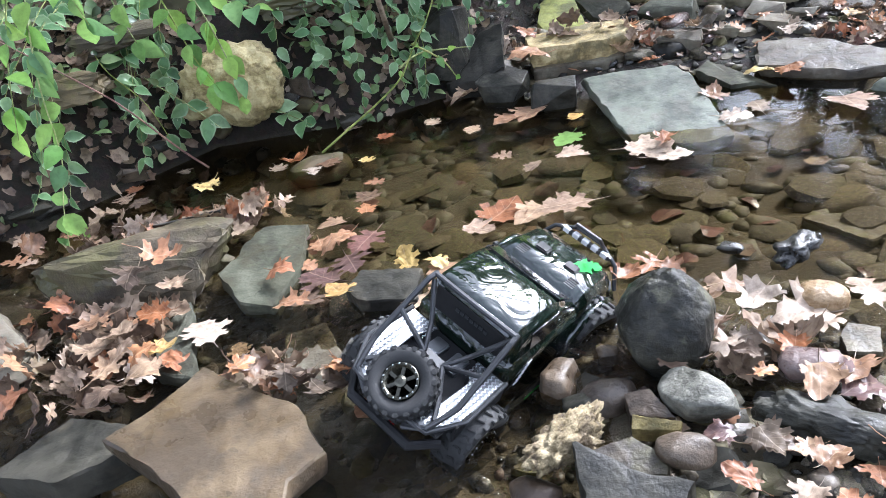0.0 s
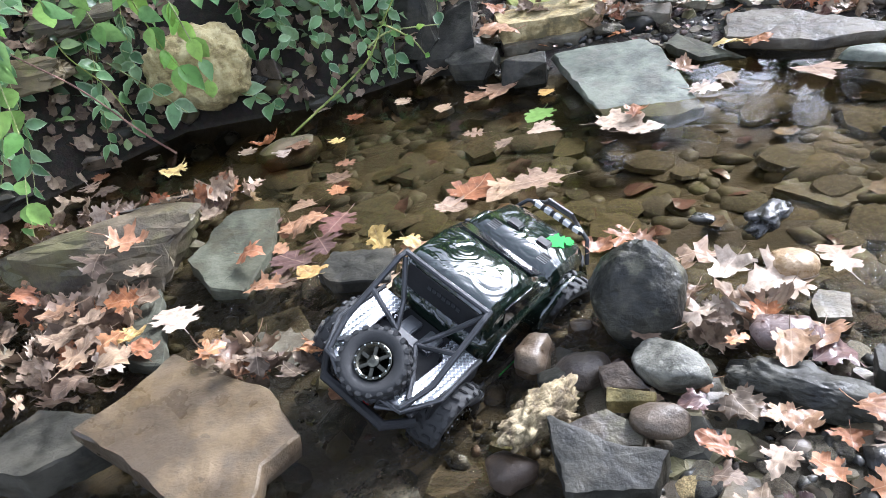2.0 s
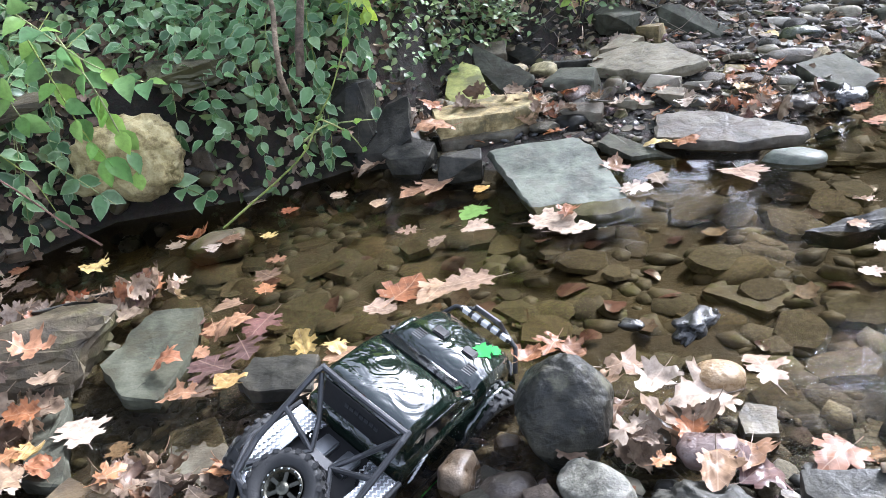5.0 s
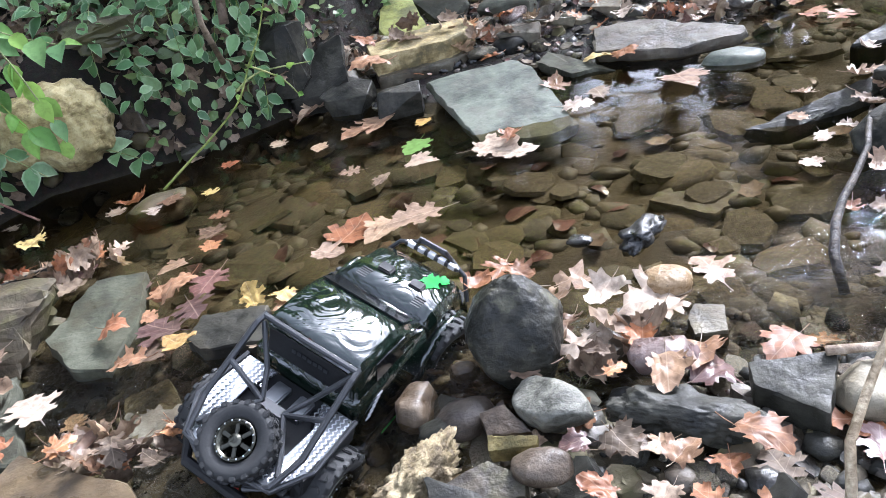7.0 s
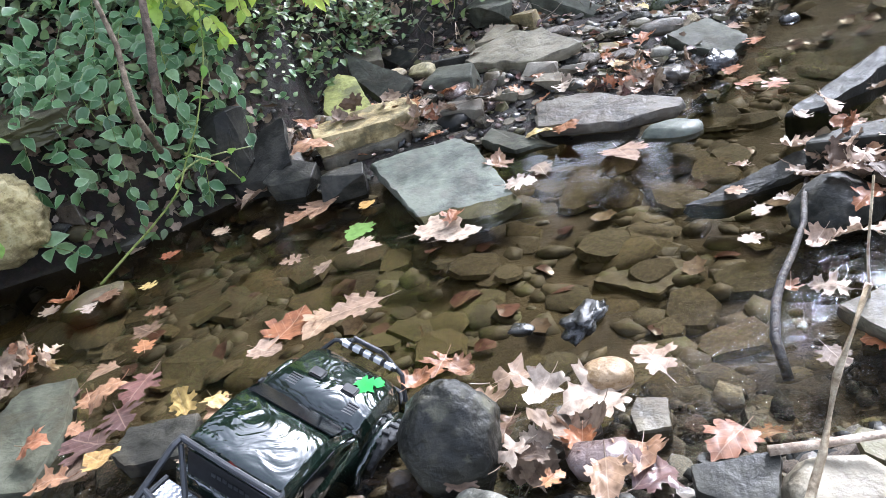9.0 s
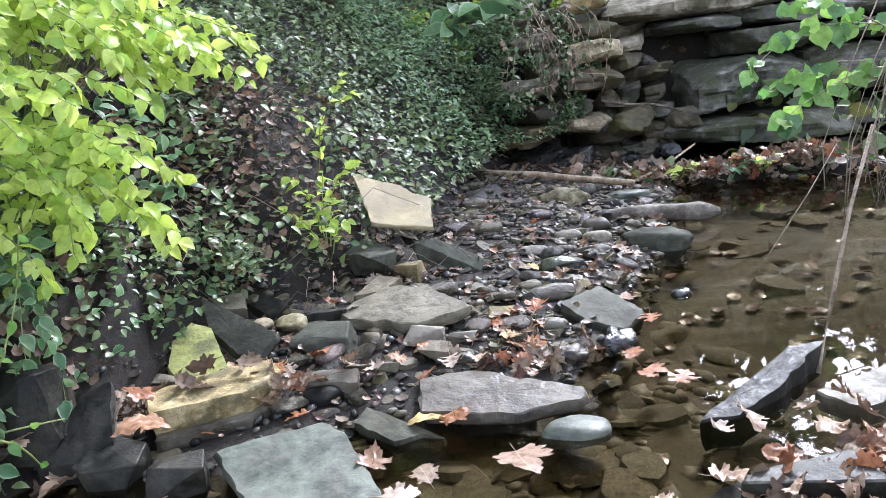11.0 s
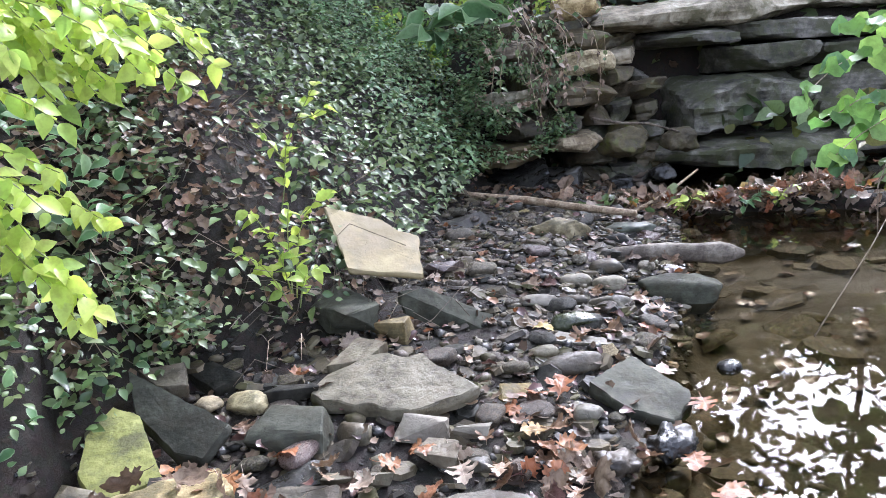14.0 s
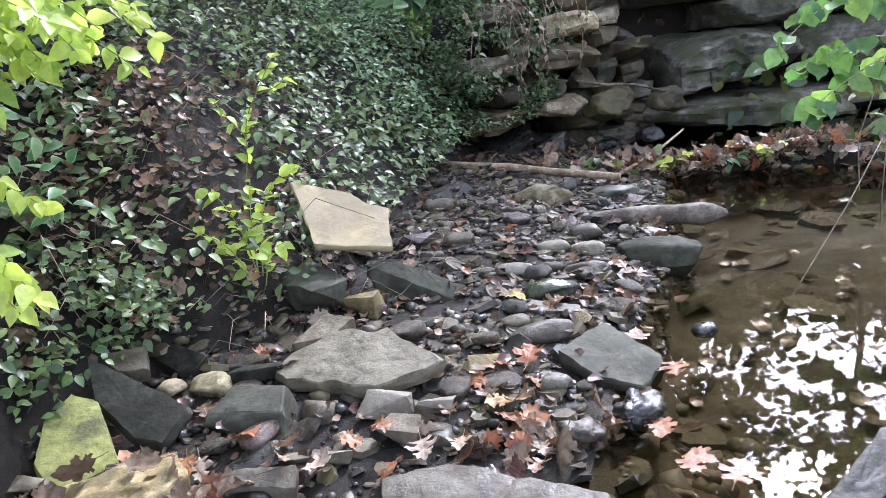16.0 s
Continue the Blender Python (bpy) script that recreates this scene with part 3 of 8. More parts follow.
def flag(name, x, y, z, corners, thick, mat, label, category="flat stone", seed=0, jag=0.035, under=0.05, group="", rough=0.6):
    """A flat stone: a straight-cornered outline with broken edges, a split top and layered sides."""
    rng = random.Random(seed * 13 + 5)
    pts = [Vector(c) for c in corners]
    if sum(a.x * b.y - b.x * a.y for a, b in zip(pts, pts[1:] + pts[:1])) < 0:
        pts.reverse()
    size = max((p.xy.length for p in pts))
    FLATS.append((x, y, size * 0.85))
    ring = []
    off = Vector((rng.uniform(-50, 50), rng.uniform(-50, 50), 3.0))
    for a, b in zip(pts, pts[1:] + pts[:1]):
        n = max(3, int((b - a).length / (size * 0.09)))
        for i in range(n):
            q = a.lerp(b, i / n)
            w = 0.0 if i == 0 else 1.0
            q = q + Vector((noise.noise(q * (6 / size) + off), noise.noise(q * (6 / size) - off), 0)) * jag * size * w
            ring.append(q)
    nr = len(ring)
    rings = [(0.0, 0.0), (0.33, 0.0), (0.62, 0.0), (0.88, 0.0), (0.985, -0.01), (1.0, -0.1), (1.015, -0.45), (1.0 - under * 0.4, -0.75), (1.0 - under, -1.0)]
    verts, faces = [], []
    a3 = np.array([[p.x, p.y, 1.0] for p in pts])
    plane = np.linalg.lstsq(a3, np.array([p.z for p in pts]), rcond=None)[0]
    for q in ring:
        q.z = float(plane[0] * q.x + plane[1] * q.y + plane[2])
    top = float(plane[2])
    for k, (s, d) in enumerate(rings):
        for i, q in enumerate(ring):
            if k == 0 and i > 0:
                continue
            p = Vector((q.x * s, q.y * s, top + (q.z - top) * s))
            p.z += thick * d
            e = noise.noise(Vector((p.x, p.y, 0)) * (5 / size) + off) + 0.5 * noise.noise(Vector((p.x, p.y, 0)) * (14 / size) + off)
            p.z += 0.035 * size * e * rough * (1 if d > -0.5 else 0.3)
            if 0 > d > -1:
                p.xy *= 1 + 0.05 * noise.noise(Vector((p.x * 30, p.y * 30, d * 9)) + off)
            verts.append(p)
    for i in range(nr):
        j = (i + 1) % nr
        faces.append((0, 1 + i, 1 + j))
        for k in range(len(rings) - 2):
            a = 1 + k * nr
            faces.append((a + i, a + nr + i, a + nr + j, a + j))
    a = 1 + (len(rings) - 2) * nr
    faces.append(tuple(a + i for i in reversed(range(nr))))
    ob = mesh_ob(name, verts, faces, mat)
    ob.data.polygons.foreach_set("use_smooth", [len(f) < 5 for f in faces])
    for e in ob.data.edges:
        i0, i1 = e.vertices
        if i0 > 0 and (i0 - 1) // nr == (i1 - 1) // nr and (i0 - 1) // nr in (3, 4):
            e.use_edge_sharp = True
    ob.matrix_basis = pose(x, y, z)
    return tagged(ob, label, category, group)

flag("flat_stone", -0.101, 0.895, 0.072,
     [(-0.163, 0.019, 0.013), (-0.122, 0.066, 0.013), (-0.067, 0.150, 0.013), (0.005, 0.105, 0.008), (0.080, 0.065, -0.002), (0.130, -0.021, -0.017), (0.091, -0.064, -0.017), (0.090, -0.140, -0.014), (0.028, -0.135, -0.002), (-0.074, -0.044, 0.008)], 0.04, TAN, "large flat tan sandstone slab beside the creek", seed=2, jag=0.012, rough=0.2)
flag("flat_stone", -0.342, 0.958, 0.040,
     [(-0.116, -0.033, 0.000), (-0.042, 0.070, 0.000), (0.064, 0.037, 0.000), (0.094, -0.011, 0.000), (-0.002, -0.062, 0.000)], 0.05, DARK, "grey-green flat stone under the tan slab", seed=3)
lump("rock", -0.443, 1.441, -0.001, 0.407, 0.163, 0.122, -6, LEDGE, "long olive-brown rock lying along the creek edge", seed=4, facets=9, detail=5, rough=0.3)
flag("flat_stone", -0.178, 1.438, 0.023,
     [(-0.089, -0.028, 0.007), (-0.037, 0.144, 0.017), (0.053, 0.146, -0.003), (0.064, -0.005, -0.003), (0.035, -0.137, -0.013), (-0.027, -0.121, -0.003)], 0.035, OLIVE, "rounded grey-green flat stone in shallow water", seed=5)
flag("flat_stone", 0.055, 1.299, 0.026,
     [(-0.063, 0.004, 0.004), (-0.038, 0.050, 0.004), (0.073, 0.032, 0.004), (0.064, -0.053, -0.006), (-0.037, -0.033, -0.006)], 0.04, DARK, "dark slate among fallen leaves", seed=6)
flag("flat_stone", -0.057, 1.181, -0.014,
     [(-0.059, 0.061, 0.004), (0.014, 0.075, 0.004), (0.065, -0.041, 0.004), (0.020, -0.078, -0.006), (-0.042, -0.019, -0.006)], 0.03, GREY, "wet green-stained slab under the riffle", seed=7)
flag("flat_stone", -0.307, 1.246, 0.010,
     [(-0.063, 0.097, 0.000), (-0.008, 0.118, 0.000), (0.072, -0.121, 0.000), (-0.002, -0.093, 0.000)], 0.03, OLIVE, "blue-grey slate at the water's edge", seed=8)
lump("rock", 0.074, 1.063, -0.004, 0.114, 0.097, 0.069, -12, WET_SHADE, "wet black rock in the riffle", seed=9, rough=0.2)
lump("rock", 0.275, 1.198, -0.005, 0.119, 0.095, 0.089, 8, MOSS, "wet dark green mossy boulder in the riffle", seed=10, detail=4, facets=4)
lump("rock", 0.238, 1.094, -0.008, 0.071, 0.060, 0.057, -22, BROWN, "wet brown rounded stone in the riffle", seed=11, facets=2)
lump("rock", 0.489, 1.046, -0.035, 0.168, 0.15, 0.172, -17, BASALT, "large charcoal boulder with pale lichen patches", seed=12, detail=5, facets=3, rough=0.12, egg=0.52)
lump("rock", 0.710, 1.087, 0.008, 0.070, 0.056, 0.044, -15, ROUND, "smooth rounded tan cobble at the pool edge", seed=13, facets=0, rough=0.06)
lump("rock", 0.493, 0.923, -0.001, 0.106, 0.064, 0.053, -56, WHITE, "smooth whitish oval granite cobble", seed=14, facets=2, rough=0.08, detail=4)
lump("rock", 0.630, 0.852, -0.004, 0.186, 0.075, 0.058, -32, DARK, "long rugged grey-brown rock on the pebble shore", seed=15, facets=4, detail=5, rough=0.3)
flag("flat_stone", 0.759, 0.842, 0.038,
     [(-0.038, 0.042, 0.007), (0.056, 0.019, 0.007), (0.023, -0.026, -0.003), (0.004, -0.050, -0.008), (-0.047, 0.013, -0.003)], 0.05, DARK, "dark blue-grey slate block with a flat top", seed=16, jag=0.03)
lump("rock", 0.319, 0.868, 0.004, 0.15, 0.062, 0.064, 38, LICHEN, "knobbly cream lichen-crusted limestone chunk", seed=17, knobby=0.26, detail=5, facets=4, rough=0.16)
lump("rock", 0.455, 0.833, 0.013, 0.069, 0.045, 0.034, -16, BROWN, "smooth oval grey-brown cobble on pebbles", seed=18, facets=1, rough=0.08)
flag("flat_stone", 0.386, 0.785, 0.038,
     [(-0.058, 0.060, 0.012), (0.007, 0.016, 0.022), (0.067, -0.003, -0.008), (0.039, -0.041, -0.018), (-0.054, -0.032, -0.008)], 0.05, DARK, "pointed dark blue-grey slate on the shore", seed=19)
lump("rock", 0.278, 0.822, -0.022, 0.062, 0.050, 0.043, 15, TAN, "pale brown stone at the water's edge", seed=20, facets=4)
lump("rock", 0.372, 0.970, -0.014, 0.091, 0.046, 0.027, -5, DARK, "flat dark wet stone on pebbles", seed=21, facets=4)
flag("flat_stone", 0.434, 0.887, 0.025,
     [(-0.026, 0.015, 0.005), (0.030, -0.005, 0.005), (0.025, -0.012, -0.005), (-0.029, 0.002, -0.005)], 0.02, OCHRE, "small ochre layered stone chip", seed=22)
flag("flat_stone", 0.429, 0.930, 0.020,
     [(-0.021, 0.023, 0.000), (0.010, 0.016, 0.010), (0.031, -0.032, 0.000), (-0.020, -0.007, -0.010)], 0.025, BROWN, "brown wedge-shaped stone on pebbles", seed=23)
flag("flat_stone", 0.389, 0.834, 0.026,
     [(-0.055, 0.015, 0.004), (0.012, 0.029, 0.004), (0.047, -0.007, 0.004), (0.040, -0.025, -0.006), (-0.046, -0.011, -0.006)], 0.03, LEDGE, "dark flat slate on pebbles", seed=24)
lump("rock", 0.406, 1.071, -0.025, 0.043, 0.034, 0.030, -12, BROWN, "small wet brown cobble in the riffle", seed=25, facets=1)
lump("rock", 0.642, 0.951, 0.008, 0.08, 0.066, 0.045, -23, PURPLE, "wet purplish brown rounded stone", seed=26, facets=3)
flag("flat_stone", 0.628, 1.035, 0.018,
     [(-0.064, -0.010, 0.002), (0.002, 0.032, 0.012), (0.054, 0.026, 0.002), (0.040, -0.015, -0.008), (-0.034, -0.035, -0.008)], 0.03, GREY, "dark grey flat stone half covered by leaves", seed=27)
flag("flat_stone", 0.734, 1.023, 0.005,
     [(-0.021, 0.009, 0.000), (-0.000, 0.035, 0.000), (0.035, 0.016, 0.000), (0.014, -0.036, 0.000), (-0.026, -0.025, 0.000)], 0.03, GREY, "squarish stone awash at the pool edge", seed=28)
lump("rock", 0.742, 1.256, -0.007, 0.111, 0.056, 0.033, 36, WET_SHADE, "wet black rock breaking the water surface", seed=29, facets=4, rough=0.6, detail=4)
lump("rock", 0.650, 1.300, -0.009, 0.044, 0.026, 0.018, -30, WET_SHADE, "small wet black stone in the pool", seed=30, facets=3)
flag("flat_stone", 0.923, 1.433, -0.06,
     [(-0.090, 0.030, 0.000), (0.011, 0.084, 0.000), (0.095, -0.033, 0.000), (-0.015, -0.080, 0.000)], 0.03, BED, "large flat brown stone under the water", seed=31)
flag("flat_stone", 0.697, 1.937, 0.025,
     [(-0.170, 0.186, 0.035), (0.050, 0.170, 0.039), (0.083, 0.116, 0.025), (0.102, -0.163, -0.030), (0.042, -0.178, -0.035), (-0.107, -0.129, -0.035)], 0.035, BLUE, "large blue-grey slab sloping into the pool", seed=32, jag=0.02, rough=0.5)
lump("rock", 0.448, 2.115, -0.013, 0.123, 0.099, 0.086, -8, DARK, "angular dark slate block beside the slab", seed=33, facets=9, rough=0.08)
lump("rock", 0.328, 2.249, -0.019, 0.140, 0.112, 0.098, -28, DARK, "angular dark slate chunk at the bank foot", seed=34, facets=9, rough=0.08)
flag("flat_stone", 0.280, 2.313, 0.102,
     [(-0.115, -0.014, -0.052), (0.000, 0.077, 0.058), (0.065, 0.065, 0.058), (0.053, -0.060, -0.002), (-0.004, -0.067, -0.062)], 0.05, DARK, "dark slate leaning on the bank", seed=35)
flag("flat_stone", 0.560, 2.335, 0.112, [(-0.155, 0.055, 0.004), (0.02, 0.085, 0.006), (0.135, 0.075, 0.004), (0.145, 0.0, -0.004), (0.06, -0.065, -0.006), (-0.15, -0.05, -0.004)], 0.055, OCHRE, "ochre layered stone block with moss", seed=36, jag=0.05, under=0.03, rough=0.5)
flag("flat_stone", 0.555, 2.325, 0.056, [(-0.14, 0.06, 0.0), (0.14, 0.06, 0.0), (0.135, -0.03, 0.0), (0.05, -0.075, 0.0), (-0.14, -0.06, 0.0)], 0.06, GREY, "dark stone layer under the ochre block", seed=136, jag=0.05)
lump("rock", 0.461, 2.512, 0.071, 0.094, 0.056, 0.038, 2, GREY, "grey stone on top of the ochre block", seed=37, facets=6)
lump("rock", 0.803, 2.412, 0.009, 0.175, 0.088, 0.061, -16, WET_SHADE, "flat black stone behind the slab", seed=38, facets=5)
lump("rock", 0.784, 2.282, -0.004, 0.097, 0.068, 0.068, -31, DARK, "rounded black cobble behind the slab", seed=39, facets=1)
flag("flat_stone", 0.891, 2.070, 0.016,
     [(-0.073, 0.060, 0.014), (-0.031, 0.113, 0.014), (0.082, -0.078, -0.006), (0.038, -0.046, -0.016), (-0.017, -0.047, -0.006)], 0.03, OLIVE, "grey wedge-shaped slab at the waterline", seed=40)
flag("flat_stone", 1.125, 2.053, 0.037,
     [(-0.127, 0.152, 0.013), (-0.014, 0.122, 0.013), (0.170, -0.086, 0.003), (0.139, -0.122, -0.017), (0.000, -0.093, -0.007), (-0.170, 0.027, -0.007)], 0.032, GREY, "long pale grey flagstone at the bar's edge", seed=41, jag=0.03, rough=0.6)
flag("flat_stone", 0.533, 2.566, 0.128,
     [(-0.055, 0.060, 0.020), (0.0, 0.112, 0.045), (0.045, 0.07, 0.035), (0.064, -0.085, -0.038), (-0.05, -0.10, -0.05), (-0.078, -0.02, -0.01)], 0.09, LIME, "flat stone coated in lime-green algae", seed=42, jag=0.02, rough=0.4)
flag("flat_stone", 0.636, 2.614, 0.134,
     [(-0.063, 0.140, 0.066), (0.102, -0.051, -0.004), (0.036, -0.087, -0.054), (-0.009, -0.054, -0.054), (-0.066, 0.051, 0.046)], 0.03, OLIVE, "dark triangular slate leaning beside the green stone", seed=43, jag=0.02, rough=0.4)
flag("flat_stone", 0.742, 2.795, 0.145,
     [(-0.054, 0.041, 0.005), (0.004, 0.027, 0.025), (0.058, -0.038, -0.005), (-0.006, -0.028, -0.025)], 0.03, DARK, "dark flat stone at the foot of the bank", seed=44)
flag("flat_stone", 0.644, 2.750, 0.185,
     [(-0.055, 0.042, 0.015), (0.041, 0.014, 0.015), (0.037, -0.042, -0.015), (-0.024, -0.015, -0.015)], 0.03, GREY, "grey flat stone at the foot of the bank", seed=45)
lump("rock", 0.849, 2.534, 0.014, 0.171, 0.120, 0.111, -34, OLIVE, "grey-green angular wedge-shaped rock", seed=46, facets=9, rough=0.07, detail=4)
lump("rock", 0.791, 2.687, 0.076, 0.098, 0.068, 0.049, -46, OCHRE, "small yellowish stone on the gravel bar", seed=47, facets=4)
flag("flat_stone", 1.063, 2.574, 0.114,
     [(-0.142, 0.066, 0.001), (-0.089, 0.106, 0.006), (0.006, 0.113, 0.026), (0.115, 0.043, 0.026), (0.169, -0.135, 0.001), (0.066, -0.125, -0.019), (-0.012, -0.086, -0.024), (-0.113, 0.021, -0.019)], 0.035, PALE, "broad pale flagstone on the gravel bar", seed=48, jag=0.05, rough=0.5)
flag("flat_stone", 1.066, 2.725, 0.140,
     [(-0.085, -0.011, -0.010), (0.019, 0.063, 0.010), (0.068, -0.005, 0.010), (-0.001, -0.046, -0.010)], 0.035, GREY, "oval grey slab resting on the pale flagstone", seed=49)
lump("rock", 1.193, 2.859, 0.084, 0.119, 0.083, 0.071, -34, OCHRE, "ochre and brown rock on the gravel bar", seed=50, facets=6)
lump("rock", 1.089, 2.966, 0.128, 0.282, 0.141, 0.084, -80, OLIVE, "grey slab leaning on the bank", seed=51, facets=7, rough=0.1)
flag("flat_stone", 1.252, 3.022, 0.323,
     [(-0.116, 0.114, 0.087), (0.032, 0.073, 0.067), (0.058, 0.034, 0.010), (0.112, 0.017, -0.053), (0.061, -0.119, -0.073), (-0.132, -0.103, -0.043)], 0.02, CREAM, "large clean cream sandstone slab propped on the bank", seed=52, jag=0.02, rough=0.25)
flag("flat_stone", 1.376, 2.877, 0.138,
     [(-0.138, 0.022, 0.062), (-0.049, 0.036, 0.062), (0.116, -0.010, -0.058), (0.071, -0.047, -0.068)], 0.06, OLIVE, "long dark stone beam on the gravel bar", seed=53, jag=0.02)
flag("flat_stone", 1.597, 2.343, 0.032,
     [(-0.114, 0.066, 0.038), (0.055, 0.139, 0.018), (0.097, -0.014, -0.012), (0.074, -0.047, -0.022), (-0.023, -0.102, -0.022), (-0.091, -0.041, -0.002)], 0.04, OLIVE, "large flat grey-green stone at the pool edge", seed=54, jag=0.03, rough=0.5)
lump("rock", 1.518, 2.529, 0.023, 0.154, 0.062, 0.054, -12, GREY, "long oval grey cobble on the bar", seed=55, facets=2, rough=0.08)
flag("flat_stone", 1.625, 2.651, 0.052,
     [(-0.088, 0.034, 0.007), (-0.025, 0.059, 0.007), (0.058, -0.027, -0.002), (0.056, -0.065, -0.012)], 0.025, PALE, "pale flat stone on the gravel bar", seed=56)
lump("rock", 1.874, 3.043, 0.037, 0.102, 0.061, 0.046, -37, PALE, "oval grey cobble on the gravel bar", seed=57, facets=2, rough=0.08)
lump("rock", 2.035, 3.103, 0.034, 0.116, 0.070, 0.052, -29, GREY, "rounded grey cobble on the gravel bar", seed=58, facets=2, rough=0.08)
lump("rock", 1.954, 2.977, 0.026, 0.107, 0.064, 0.048, -35, PALE, "oval pale grey cobble on the gravel bar", seed=59, facets=2, rough=0.08)
lump("rock", 1.841, 2.821, 0.022, 0.123, 0.074, 0.055, -42, GREY, "rounded dark grey cobble on the gravel bar", seed=60, facets=3)
lump("rock", 1.769, 2.891, 0.042, 0.079, 0.047, 0.035, -40, GREY, "small grey cobble on the gravel bar", seed=61, facets=2)
lump("rock", 1.673, 2.935, 0.052, 0.104, 0.062, 0.036, -40, PALE, "flat pale stone on the gravel bar", seed=62, facets=3)
lump("rock", 1.667, 2.734, 0.029, 0.138, 0.083, 0.062, -40, MOSS, "dark mossy cobble on the gravel bar", seed=63, facets=4)
lump("rock", 2.276, 3.376, 0.017, 0.131, 0.078, 0.065, -45, DARK, "dark cobble near the driftwood", seed=64, facets=2)
lump("rock", 2.120, 2.85, -0.055, 0.25, 0.14, 0.125, -40, OLIVE, "dark flat-topped boulder at the pool edge", seed=65, facets=3, detail=4, rough=0.1)
lump("rock", 2.152, 3.566, 0.024, 0.247, 0.148, 0.111, -42, OCHRE, "yellowish boulder at the head of the bar", seed=67, facets=4, detail=4)
lump("rock", 1.810, 3.783, 0.046, 0.434, 0.130, 0.108, 15, DARK, "long dark rock at the foot of the ivy bank", seed=68, facets=8, detail=4)
lump("rock", 1.586, 3.605, 0.097, 0.154, 0.077, 0.046, -10, GREY, "flat grey stone by the cream slab", seed=69, facets=5)
lump("rock", 1.540, 3.281, 0.093, 0.135, 0.068, 0.054, 8, PURPLE, "pinkish brown stone by the cream slab", seed=70, facets=6)
lump("rock", 2.431, 3.496, 0.026, 0.196, 0.118, 0.049, -52, BLUE, "flat blue-grey stone near the driftwood", seed=71, facets=4)
lump("rock", 1.359, 2.146, 0.006, 0.095, 0.066, 0.047, -20, BROWN, "brown angular rock at the pool edge", seed=72, facets=4, detail=4, rough=0.3)
lump("rock", 1.502, 2.159, -0.005, 0.118, 0.083, 0.060, 13, WET_SHADE, "wet black rock at the pool edge", seed=73, facets=4, rough=0.45, detail=4)
flag("flat_stone", 0.799, 2.302, 0.080,
     [(-0.072, 0.042, 0.010), (0.001, 0.019, 0.010), (0.077, -0.022, 0.000), (0.062, -0.060, -0.010), (-0.069, 0.022, -0.010)], 0.03, GREY, "flat grey-green stone on the gravel bar", seed=74)
lump("rock", 0.918, 2.318, 0.037, 0.134, 0.060, 0.047, -21, GREY, "long grey rock with a ragged edge", seed=75, facets=8)
lump("rock", 0.963, 2.482, 0.030, 0.080, 0.064, 0.060, -30, GREY, "rounded grey cobble on dark gravel", seed=76, facets=3, rough=0.1)
lump("rock", 1.087, 2.321, 0.027, 0.093, 0.070, 0.047, -55, GREY, "grey rock among fallen leaves", seed=77, facets=6)
lump("rock", 1.087, 2.412, 0.047, 0.115, 0.058, 0.046, -38, PALE, "pale layered rock beside the flagstone", seed=78, facets=6)
lump("rock", 1.169, 2.363, 0.042, 0.088, 0.044, 0.035, -45, PALE, "pale flat rock beside the flagstone", seed=79, facets=5)
lump("rock", 1.139, 2.273, 0.025, 0.058, 0.041, 0.029, -36, GREY, "small rounded grey cobble", seed=80, facets=3)
lump("rock", 1.421, 2.323, 0.023, 0.066, 0.046, 0.033, -29, PALE, "whitish oval cobble on the bar", seed=81, facets=2)
lump("rock", 1.340, 2.468, 0.031, 0.095, 0.067, 0.038, -24, OCHRE, "brown layered rock on the bar", seed=82, facets=5)
lump("rock", 1.495, 2.616, 0.041, 0.075, 0.052, 0.037, -16, GREY, "mossy grey cobble on the bar", seed=83, facets=4)
lump("rock", 0.889, 2.665, 0.080, 0.116, 0.058, 0.041, -39, DARK, "dark flat stone at the bank foot", seed=84, facets=5)
lump("rock", 0.710, 2.713, 0.093, 0.069, 0.049, 0.035, -28, OCHRE, "small tan stone at the bank foot", seed=85, facets=3)


# ---- toy rock crawler ----
def metal(name, col, rough, metallic=1.0, bump=0.0, scale=300.0):
    m, n, l, b = shade(name, rough, 0.5, metallic)
    tc = n.new("ShaderNodeTexCoord")
    nz = noise_node(n, l, tc.outputs["Object"], scale * 0.2, 6)
    r = ramp(n, [(0.35, tuple(c * 0.7 for c in col)), (0.65, col)])
    l.new(nz.outputs["Fac"], r.inputs["Fac"])
    l.new(r.outputs["Color"], b.inputs["Base Color"])
    rr = n.new("ShaderNodeMapRange")
    rr.inputs["To Min"].default_value, rr.inputs["To Max"].default_value = rough * 0.6, min(rough * 1.5, 1.0)
    l.new(nz.outputs["Fac"], rr.inputs["Value"])
    l.new(rr.outputs[0], b.inputs["Roughness"])
    if bump:
        bp = n.new("ShaderNodeBump")
        bp.inputs["Strength"].default_value, bp.inputs["Distance"].default_value = bump, 0.001
        f = noise_node(n, l, tc.outputs["Object"], scale, 4)
        l.new(f.outputs["Fac"], bp.inputs["Height"])
        l.new(bp.outputs[0], b.inputs["Normal"])
    return m


